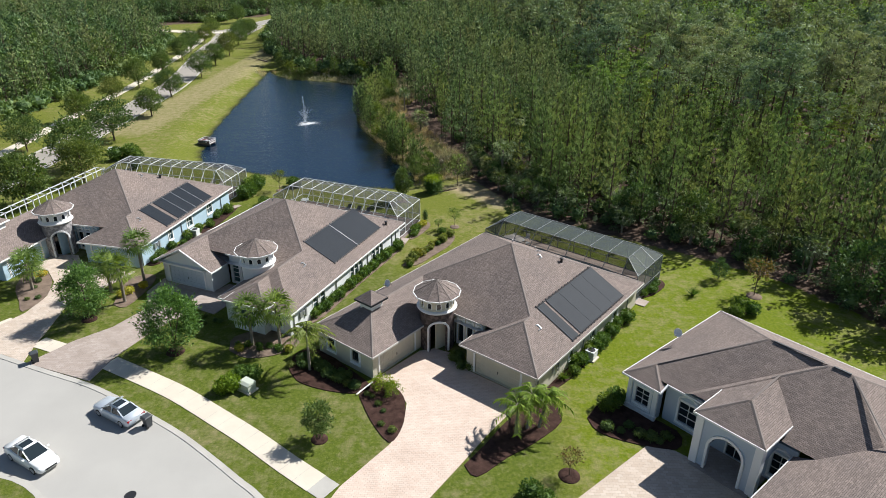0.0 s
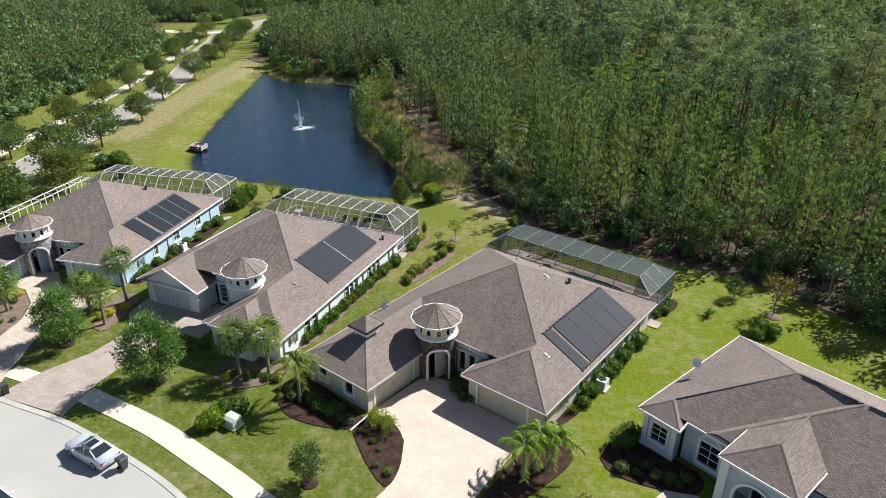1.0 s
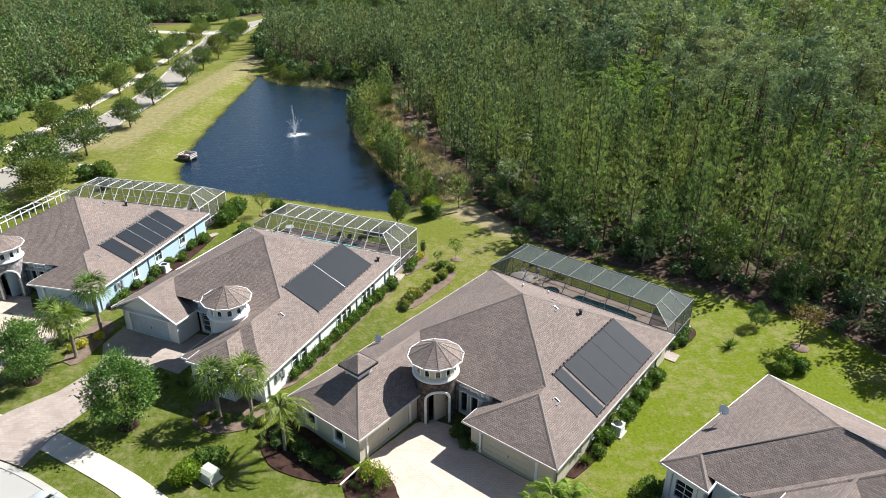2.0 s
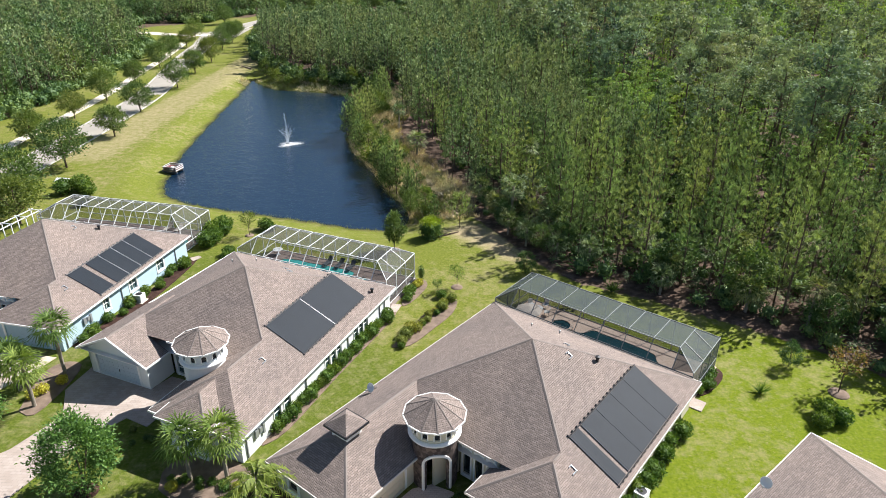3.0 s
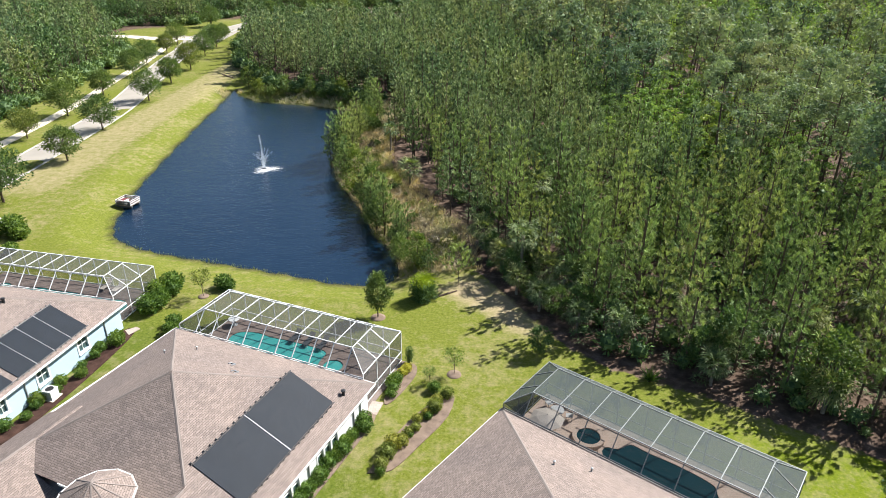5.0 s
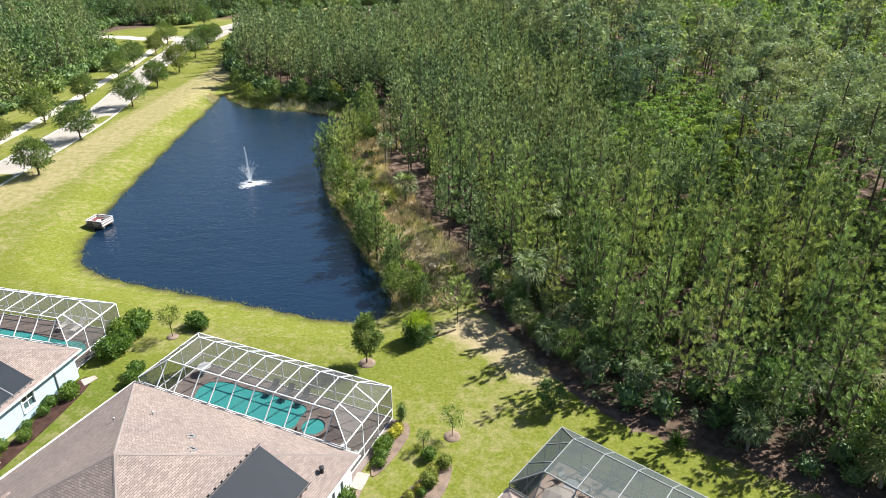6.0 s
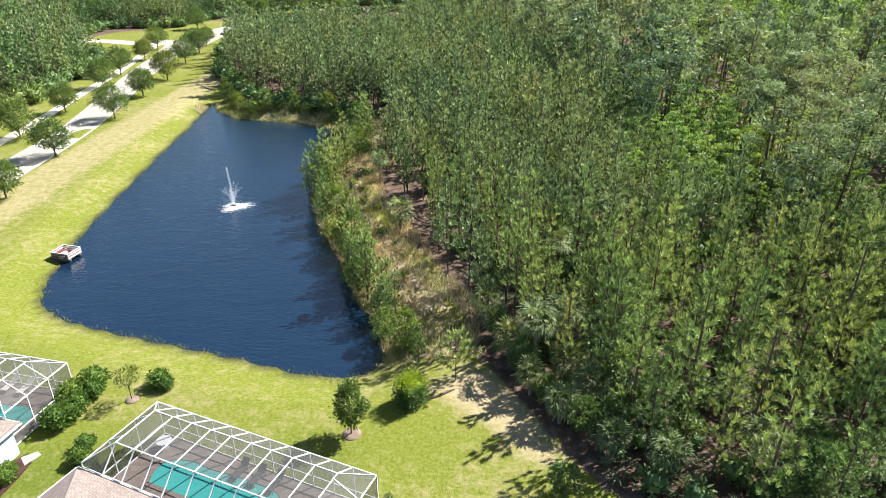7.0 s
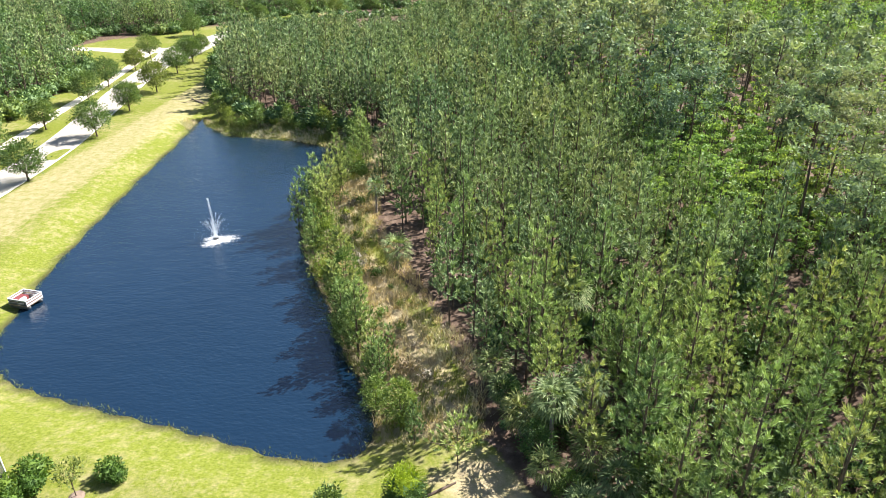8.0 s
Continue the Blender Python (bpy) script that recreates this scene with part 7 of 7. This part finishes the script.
airy = plant_meshes("airy shrub", *crown_parts(rng, 1.6, 0.85, 34, 22, 0.13, 0.1, 1.0, 0.02, 12))
for x, y, s in ((-3.9, 47.0, 1.15), (-3.1, 46.3, 1.0), (-4.5, 47.4, 0.8)):
    shrub(x, y, airy, LIME, s, "loose yellow-green shrub at the driveway's edge", "yellow-green shrubs")
for x, y, s, mat in ((-17.7, 46.5, 1.5, LIME), (-18.3, 46.1, 1.2, LIME), (-17.1, 47.9, 1.4, SHRUB), (-16.2, 48.2, 1.3, SHRUB)):
    shrub(x, y, round_bush[2], mat, s, "dense shrub beside a utility cabinet", "shrubs at the cabinet")
for x, y, s in ((29.1, 66.3, 1.2), (19.2, 84.3, 1.5), (24.4, 67.4, 1.0), (23.7, 66.6, 1.1), (12.3, 49.6, 1.0)):
    shrub(x, y, spiky, SHRUB, s, "spiky green cycad clump on the lawn", "spiky clumps")
for x, y, s in ((33.4, 63.4, 1.5), (34.4, 62.6, 1.3), (32.6, 62.2, 1.2), (8.3, 35.2, 1.3), (9.3, 34.6, 1.1), (15.7, 45.6, 1.4), (16.6, 46.6, 1.3), (-25.3, 99.4, 1.5), (-24.6, 99.0, 1.2), (-58.2, 112.4, 2.4), (-60.2, 111.0, 2.2), (-56.4, 111.0, 1.8), (-54.8, 106.5, 1.4), (-0.3, 81.9, 0.9)):
    shrub(x, y, round_bush[1], SHRUB, s, "loose leafy shrub on the lawn", "lawn shrubs")
box_hedge = thing("topiary_hedge", at_spot(-2.4, 98.0, 0.9), "tall clipped box hedge, sunlit top painted yellow-green, shaded sides dark", "hedge")
leaf, wood = bush_parts(rng, 1.25, 1.1, 2.7, 4600, 0.15, 1.0, 0.4)
# lime top and dark sides put the sun's light and shade into leaf colours
topmost = leaf[:, :, 2].mean(1) > 2.05
part("hedge_side", tri_mesh("hedge side", leaf[~topmost]), GARDEN_OAK, box_hedge)
part("hedge_top", tri_mesh("hedge top", leaf[topmost]), LIME, box_hedge, "sunlit hedge top painted yellow-green")
part("stem", tri_mesh("hedge stem", wood), BARK, box_hedge)
tree("cypress_shrub", plant_meshes("column shrub", *bush_parts(rng, 0.4, 0.4, 1.9, 420, 0.12)), OAK_LEAF, BARK, at_spot(-2.85, 86.0), "slim dark column shrub beside the enclosure", "shrub")


# ---- vehicles and small things ----
def sedan(m, paint, label, dark_roof=True):
    """Four-door saloon, nose towards +x: lofted body, glasshouse, wheels, lamps."""
    car = thing("car", m, label, "car")

    def section(x, half, low, waist, top, shrink):
        return [(x, -half, low), (x, -half * 1.02, low + (waist - low) * 0.5), (x, -half * 0.97, waist), (x, -half * shrink, top), (x, half * shrink, top), (x, half * 0.97, waist), (x, half * 1.02, low + (waist - low) * 0.5), (x, half, low)]
    body = Geo().rings([section(-2.40, 0.72, 0.42, 0.66, 0.74, 0.85), section(-2.30, 0.84, 0.28, 0.78, 0.96, 0.86), section(-1.7, 0.90, 0.22, 0.90, 1.03, 0.86), section(-0.6, 0.92, 0.20, 0.92, 0.97, 0.90), section(0.7, 0.92, 0.20, 0.88, 0.94, 0.9),
                        section(1.4, 0.90, 0.22, 0.80, 0.90, 0.84), section(2.1, 0.84, 0.26, 0.66, 0.78, 0.8), section(2.38, 0.70, 0.36, 0.56, 0.64, 0.8)])
    part("body", body, paint, car, smooth=True)
    rows = [(-1.75, 0.72, 0.99), (-0.95, 0.60, 1.40), (0.10, 0.60, 1.44), (1.05, 0.72, 0.95)]
    glass = Geo().rings([[(x, -w, 0.93 if k in (1, 2) else z - 0.02), (x, -w * 0.98, z), (x, w * 0.98, z), (x, w, 0.93 if k in (1, 2) else z - 0.02)] for k, (x, w, z) in enumerate(rows)])
    for i, (x, y, z) in enumerate(glass.v):
        if abs(z - 0.93) < 0.01:
            glass.v[i] = (x, 0.80 if y > 0 else -0.80, z)
    part("glasshouse", glass, CAR_GLASS, car)
    roof = Geo().rings([[(x, -w, z), (x, -w * 0.6, z + 0.05), (x, w * 0.6, z + 0.05), (x, w, z)] for x, w, z in ((-1.0, 0.60, 1.40), (-0.5, 0.61, 1.435), (0.12, 0.61, 1.435))])
    part("roof", roof, paint, car, smooth=True)
    for y in (-1, 1):
        g = Geo()
        for a, b in (((-1.72, 0.74, 1.0), (-0.98, 0.615, 1.40)), ((-0.32, 0.80, 0.95), (-0.32, 0.625, 1.43)), ((1.02, 0.74, 0.96), (0.12, 0.615, 1.43))):
            g.bar((a[0], a[1] * y, a[2]), (b[0], b[1] * y, b[2]), 0.08)
        part("pillar", g, paint, car)
        part("mirror", Geo().rings([[(0.62, y * 0.88, 0.98), (0.62, y * 1.08, 0.98), (0.62, y * 1.08, 1.1), (0.62, y * 0.88, 1.1)], [(0.74, y * 0.9, 1.0), (0.74, y * 1.05, 1.0), (0.74, y * 1.05, 1.08), (0.74, y * 0.9, 1.08)]]), paint, car)
        part("headlight", Geo().rings([[(2.12, y * 0.5, 0.60), (2.12, y * 0.83, 0.60), (2.10, y * 0.83, 0.72), (2.10, y * 0.5, 0.74)], [(2.36, y * 0.45, 0.56), (2.30, y * 0.74, 0.56), (2.25, y * 0.74, 0.66), (2.30, y * 0.45, 0.68)]]), LAMP_CLEAR, car)
        part("tail_light", Geo().box(-2.37, -2.24, min(y * 0.45, y * 0.82), max(y * 0.45, y * 0.82), 0.70, 0.85), LAMP_RED, car)
        for x in (-1.42, 1.42):
            def wheel_ring(r, yy):
                return [(x + r * math.cos(2 * math.pi * k / 20), yy, 0.33 + r * math.sin(2 * math.pi * k / 20)) for k in range(20)]
            wheel = part("wheel", Geo().rings([wheel_ring(0.33, y * 0.72), wheel_ring(0.33, y * 0.93)]), TYRE, car)
            rim = Geo().rings([wheel_ring(0.23, y * 0.9), wheel_ring(0.22, y * 0.945)])
            part("rim", rim, GREY_METAL, wheel)
    part("sunroof", Geo().box(-0.75, -0.1, -0.42, 0.42, 1.485, 1.50) if dark_roof else Geo().box(-0.5, 0.0, -0.3, 0.3, 1.485, 1.495), CAR_GLASS if dark_roof else paint, car)
    part("grille", Geo().box(2.28, 2.40, -0.45, 0.45, 0.42, 0.56), DARK_METAL, car)
    for x, a in ((2.385, 1), (-2.41, -1)):
        part("plate", Geo().box(min(x, x + 0.01 * a), max(x, x + 0.01 * a), -0.16, 0.16, 0.46, 0.55), WHITE_METAL, car)
    return car


sedan(pose(-25.95, 42.5, 0.03, 0, 0, 153), SILVER_PAINT, "silver-blue saloon car with dark sunroof parked at the kerb")
sedan(pose(-30.0, 37.0, 0.03, 0, 0, -27), WHITE_PAINT, "white saloon car parked beside the grass island")


def wheelie_bin(x, y, turn):
    b = thing("wheeled_bin", pose(x, y, 0.03, 0, 0, turn), "dark grey wheeled rubbish bin by the kerb", "rubbish bin", "wheeled bins")
    def ring(z, a, c):
        return [(-a, -c, z), (a, -c, z), (a, c, z), (-a, c, z)]
    part("body", Geo().rings([ring(0.06, 0.22, 0.24), ring(0.5, 0.26, 0.28), ring(0.98, 0.31, 0.33), ring(1.02, 0.34, 0.35)]), BIN_GREY, b)
    part("lid", Geo().rings([ring(1.02, 0.36, 0.36), ring(1.07, 0.36, 0.36), ring(1.12, 0.26, 0.28)]), BIN_GREY, b)
    part("handle", Geo().bar((-0.4, -0.3, 1.0), (-0.4, 0.3, 1.0), 0.05), BIN_GREY, b)
    for y_ in (-0.29, 0.29):
        part("wheel", Geo().rings([[(-0.26 + 0.13 * math.cos(k * math.pi / 6), y_ - 0.03, 0.13 + 0.13 * math.sin(k * math.pi / 6)) for k in range(12)], [(-0.26 + 0.13 * math.cos(k * math.pi / 6), y_ + 0.03, 0.13 + 0.13 * math.sin(k * math.pi / 6)) for k in range(12)]]), TYRE, b)


wheelie_bin(-22.9, 41.3, 60)
wheelie_bin(-37.6, 49.7, 40)

cabinet = thing("utility_cabinet", pose(-16.2, 46.6, 0, 0, 0, -30), "pale green utility cabinet on the lawn", "utility box")
part("plinth", Geo().box(-0.75, 0.75, -0.6, 0.6, 0.0, 0.12), CONCRETE, cabinet)
part("body", Geo().rings([[(-0.6, -0.45, 0.12), (0.6, -0.45, 0.12), (0.6, 0.45, 0.12), (-0.6, 0.45, 0.12)], [(-0.6, -0.45, 0.8), (0.6, -0.45, 0.8), (0.6, 0.45, 0.8), (-0.6, 0.45, 0.8)]]), UTILITY_GREEN, cabinet)
part("lid", Geo().rings([[(-0.65, -0.5, 0.8), (0.65, -0.5, 0.8), (0.65, 0.5, 0.8), (-0.65, 0.5, 0.8)], [(-0.62, -0.2, 0.95), (0.62, -0.2, 0.95), (0.62, 0.47, 0.95), (-0.62, 0.47, 0.95)]]), UTILITY_GREEN, cabinet)

air_conditioner(15.5, 53.2, 54, "white air conditioner beside the cream side wall")
air_conditioner(-33.6, 79.3, 80, "white air conditioner beside the pale blue wall")
structure("stepping_pad", Geo().prism([(21.9, 64.2), (23.0, 63.4), (23.8, 64.6), (22.7, 65.4)], 0.0, 0.09), PAVER_GREY, "pale concrete pad at the enclosure door", "concrete pad")
dish(look((-5.1, 60.75, 3.6), (2, 69, -1)))
dish(look((22.4, 50.4, 5.0), (33, 61, 1)), "round grey satellite dish on the roof slope")

# small pontoon boat drawn up on the bank
boat = thing("pontoon_boat", pose(-49.5, 126.1, -1.45, 0, 0, 168), "small white pontoon boat with red seats at the bank", "boat")
for y_ in (-0.85, 0.85):
    part("pontoon", Geo().tube([(-1.35, y_, 0.34), (-1.2, y_, 0.24), (1.1, y_, 0.24), (1.75, y_, 0.46)], [0.05, 0.25, 0.25, 0.04], 12), BIN_GREY, boat, "dark grey tube float", True)
part("deck", Geo().box(-1.3, 1.3, -1.15, 1.15, 0.48, 0.56), TIMBER, boat)
for k in range(4):
    z = 0.6 + k * 0.17
    for y_ in (-1.12, 1.12):
        part("side_rail", Geo().box(-1.27, 1.27, y_ - 0.03, y_ + 0.03, z, z + (0.13 if k % 2 == 0 else 0.09)), BIN_GREY if y_ > 0 else WHITE_METAL if k % 2 == 0 else RAIL_BROWN, boat)
    for x_ in (-1.27, 1.27):
        part("end_rail", Geo().box(x_ - 0.03, x_ + 0.03, -1.08, 1.08, z, z + (0.13 if k % 2 == 0 else 0.09)), WHITE_METAL if k % 2 == 0 else RAIL_BROWN, boat)
for x_ in (-1.25, 0.0, 1.25):
    for y_ in (-1.1, 1.1):
        part("stanchion", Geo().bar((x_, y_, 0.54), (x_, y_, 1.26), 0.06), WHITE_METAL, boat)
for a, b in (((-1.3, -1.12), (1.3, -1.12)), ((-1.3, 1.12), (1.3, 1.12)), ((-1.27, -1.12), (-1.27, 1.12)), ((1.27, -1.12), (1.27, 1.12))):
    part("top_rail", Geo().bar((*a, 1.28), (*b, 1.28), 0.09, 0.05), WHITE_METAL, boat)
part("seat", Geo().box(0.1, 1.15, -0.55, 1.0, 0.56, 1.0), SEAT_RED, boat, "dark red bench seat")
part("seat", Geo().box(-1.15, -0.7, -1.0, 1.0, 0.56, 0.95), SEAT_RED, boat, "dark red bench seat")
part("console", Geo().box(-0.35, 0.05, 0.1, 0.75, 0.56, 1.15), WHITE_METAL, boat)

# pond fountain: float, tall jet, a crown of leaning jets, foam
fountain = thing("fountain", pose(-33.8, 144.2, WATER), "white spraying fountain jet in the pond", "fountain")
part("float", Geo().lathe([(0.42, -0.1), (0.45, 0.06), (0.3, 0.12), (0.12, 0.22)], 18), DARK_METAL, fountain)
n = 900
hgt = rng.uniform(0, 1, n) ** 1.2 * 6.0
wide = 0.05 + 0.10 * (1 - hgt / 6.0)
jet = np.stack([rng.normal(0, 1, n) * wide - 0.006 * hgt ** 2, rng.normal(0, 1, n) * wide, hgt], -1)
tagged(part("jet", tri_mesh("jet", shards(jet, np.array([0, 0, 1.0]) + rng.normal(0, 0.2, (n, 3)), 0.24, 0.035, rng)), SPRAY, fountain), "tall white water jet", "", "", "stuff")
spray = []
for k in range(13):
    a = 2 * math.pi * k / 13 + rng.uniform(-0.15, 0.15)
    t = rng.uniform(0, 1, 150)
    r = rng.uniform(0.8, 1.8) * t + rng.normal(0, 0.03, 150) * (1 + 3 * t)
    z = rng.uniform(2.2, 3.4) * t * (1.7 - 0.7 * t) + rng.normal(0, 0.06, 150)
    fall = rng.uniform(size=150) < 0.25 * t
    z[fall] *= rng.uniform(0.1, 1, fall.sum())
    r[fall] *= 1.5
    spray.append(np.stack([r * math.cos(a), r * math.sin(a), np.maximum(z, 0.03)], -1))
p = np.concatenate(spray)
ob = part("spray", tri_mesh("side jets", shards(p, np.array([0, 0, 1.0]) + rng.normal(0, 0.4, p.shape), 0.15, 0.03, rng)), SPRAY, fountain)
tagged(ob, "leaning white side jets", "", "", "stuff")
g = Geo()
tint = []
ring_n = 40
wob = rng.uniform(0.75, 1.25, ring_n)
for k in range(13):
    f = k / 12
    for i in range(ring_n):
        a = 2 * math.pi * i / ring_n
        rr = f * (1 + (wob[i] - 1) * f) * (1 + 0.18 * math.sin(3 * a + 1))
        g.v.append((0.5 + 3.3 * rr * math.cos(a), -0.4 + 2.5 * rr * math.sin(a) + 0.8 * rr * math.cos(a), 0.03))
        tint.append(1 - f)
for k in range(12):
    for i in range(ring_n):
        m = (i + 1) % ring_n
        g.f.append((k * ring_n + i, (k + 1) * ring_n + i, (k + 1) * ring_n + m, k * ring_n + m))
me = g.data("foam")
layer = me.attributes.new("thick", "FLOAT", "POINT")
layer.data.foreach_set("value", np.array(tint, dtype=np.float32))
part("foam", me, FOAM, fountain, "broken white foam on the water")
n = 500
p = np.stack([rng.normal(0.8, 1.3, n), rng.normal(-0.5, 1.0, n), np.full(n, 0.05)], -1)
ob = part("splash", tri_mesh("droplets", shards(p, rng.normal(0, 1, (n, 3)) * (1, 1, 0.5), 0.09, 0.05, rng)), SPRAY, fountain)
tagged(ob, "white splashing drops", "", "", "stuff")

structure("drain_pipe", Geo().tube([(-6.3, 46.3, 0.12), (-5.1, 48.2, 0.14), (-5.05, 48.3, 0.5)], [0.07, 0.07, 0.06], 8), TRIM, "white drain pipe along the bed's edge", "pipe")
structure("stepping_pad", Geo().prism([(-5.6, 80.2), (-4.6, 80.0), (-5.0, 78.4), (-5.9, 78.6)], 0.0, 0.09), PAVER_GREY, "pale concrete pad at the white enclosure's door", "concrete pad")
structure("stepping_pad", Geo().prism([(-32.3, 90.0), (-31.4, 90.7), (-30.9, 90.4), (-31.5, 89.2)], 0.0, 0.09), PAVER_GREY, "pale concrete pad beside the blue house", "concrete pad")
bed([(-3.9, 85.4), (-2.4, 85.8), (-2.1, 84.2), (-3.3, 81.2), (-4.3, 79.8), (-4.6, 80.6), (-4.2, 82.4)], STRAW_MULCH, "narrow mulch bed beside the white enclosure")
# pine trunk's shadow modelled as a thin bark strip, fallen trunk, white garden rail, pump box
structure("fallen_log", Geo().tube([(-1.4, 98.2, 0.02), (0.2, 99.2, 0.08), (1.3, 100.0, 0.05)], [0.10, 0.12, 0.07], 7), BARK, "thin dark strip in place of a pine trunk's shadow on bare ground", "log")
logs = structure("fallen_log", Geo().tube([(-62, 213, 0.1), (-66, 216, 0.3)], [0.22, 0.16], 7), TIMBER, "pale fallen trunk at the pond's tip", "log")
pump = thing("pump_box", pose(-62.3, 114.4, 0), "white-topped pump box among shrubs", "utility box")
part("body", Geo().box(-0.8, 0.8, -0.6, 0.6, 0, 1.0), UTILITY_GREEN, pump)
part("lid", Geo().rings([[(-0.95, -0.75, 1.0), (0.95, -0.75, 1.0), (0.95, 0.75, 1.0), (-0.95, 0.75, 1.0)], [(-0.9, -0.1, 1.35), (0.9, -0.1, 1.35), (0.9, 0.1, 1.35), (-0.9, 0.1, 1.35)]]), WHITE_METAL, pump)

rail = thing("garden_pergola", H1 @ Matrix.Translation((0, 23.2, 0)), "white open-topped pergola along the house's far side", "pergola")
for k in range(13):
    x = -5 + k * 2.4
    part("post", Geo().box(x - 0.06, x + 0.06, -0.06, 0.06, 0, 3.3), WHITE_METAL, rail)
    part("post", Geo().box(x - 0.06, x + 0.06, 1.34, 1.46, 0, 3.3), WHITE_METAL, rail)
    part("crossbar", Geo().bar((x, -0.3, 3.36), (x, 1.7, 3.36), 0.09), WHITE_METAL, rail)
for y_ in (0.0, 1.4):
    part("rail", Geo().bar((-5.2, y_, 3.3), (24.2, y_, 3.3), 0.11), WHITE_METAL, rail)
    part("rail", Geo().bar((-5.2, y_, 1.2), (24.2, y_, 1.2), 0.09), WHITE_METAL, rail)


# ---- poolside furniture ----
def lounge_chair(m, label, cloth=WHITE_METAL):
    c = thing("lounge_chair", m, label, "lounge chair", "poolside chairs")
    part("seat", Geo().bar((-0.9, 0, 0.36), (0.35, 0, 0.36), 0.6, 0.05), cloth, c)
    part("backrest", Geo().bar((0.33, 0, 0.37), (0.85, 0, 0.78), 0.6, 0.05), cloth, c)
    for x in (-0.8, 0.5):
        for y_ in (-0.27, 0.27):
            part("leg", Geo().bar((x, y_, 0.0), (x, y_, 0.36), 0.05), GREY_METAL, c)
    return c


def garden_table(m, label):
    t = thing("garden_table", m, label, "table")
    part("tabletop", Geo().lathe([(0.02, 0.72), (0.6, 0.72), (0.6, 0.75), (0.02, 0.755)], 20), WHITE_METAL, t)
    part("stem", Geo().lathe([(0.3, 0.0), (0.28, 0.03), (0.05, 0.06), (0.05, 0.72)], 10), GREY_METAL, t)
    return t


def armchair(m, label):
    c = thing("garden_chair", m, label, "chair", "poolside chairs")
    part("seat", Geo().box(-0.27, 0.27, -0.27, 0.27, 0.40, 0.46), WHITE_METAL, c)
    part("backrest", Geo().bar((-0.26, 0, 0.45), (-0.34, 0, 0.95), 0.54, 0.05), WHITE_METAL, c)
    for x in (-0.24, 0.24):
        for y_ in (-0.24, 0.24):
            part("leg", Geo().bar((x, y_, 0.0), (x, y_, 0.42), 0.045), GREY_METAL, c)
    return c


umbrella = thing("patio_umbrella", pose(9.0, 76.2, 0.08), "beige open patio umbrella in the screened enclosure", "umbrella")
part("pole", Geo().tube([(0, 0, 0), (0, 0, 2.5)], [0.025, 0.025]), GREY_METAL, umbrella)
part("canopy", Geo().lathe([(1.4, 2.05), (0.9, 2.28), (0.05, 2.5), (0.02, 2.46), (0.9, 2.23), (1.38, 2.01)], 8), CLOTH, umbrella)
part("base", Geo().lathe([(0.3, 0.0), (0.3, 0.06), (0.05, 0.1)], 14), DARK_METAL, umbrella)
garden_table(pose(10.2, 78.9, 0.08), "small round white table on the pool deck")
armchair(pose(11.2, 78.6, 0.08, 0, 0, 170), "white garden chair on the pool deck")
armchair(pose(9.7, 80.2, 0.08, 0, 0, -60), "white garden chair on the pool deck")
armchair(pose(11.2, 80.2, 0.08, 0, 0, 230), "white garden chair on the pool deck")
for k in range(3):
    lounge_chair(H2 @ pose(7.6, 12.4 - k * 1.6, 0.08, 0, 0, 0), "dark lounge chair beside the turquoise pool", BIN_GREY)
garden_table(H2 @ pose(7.4, 19.7, 0.08), "round white table on the pool deck")
for k in range(4):
    armchair(H2 @ pose(2.6 + 0.9 * (k % 2), 1.6 + 0.9 * (k // 2), 0.08, 0, 0, 90 * k), "pale garden chair on the pool deck")
for k in range(2):
    lounge_chair(H1 @ pose(28.6, 6.0 + k * 1.6, 0.08), "pale lounge chair beside the turquoise pool", CLOTH)
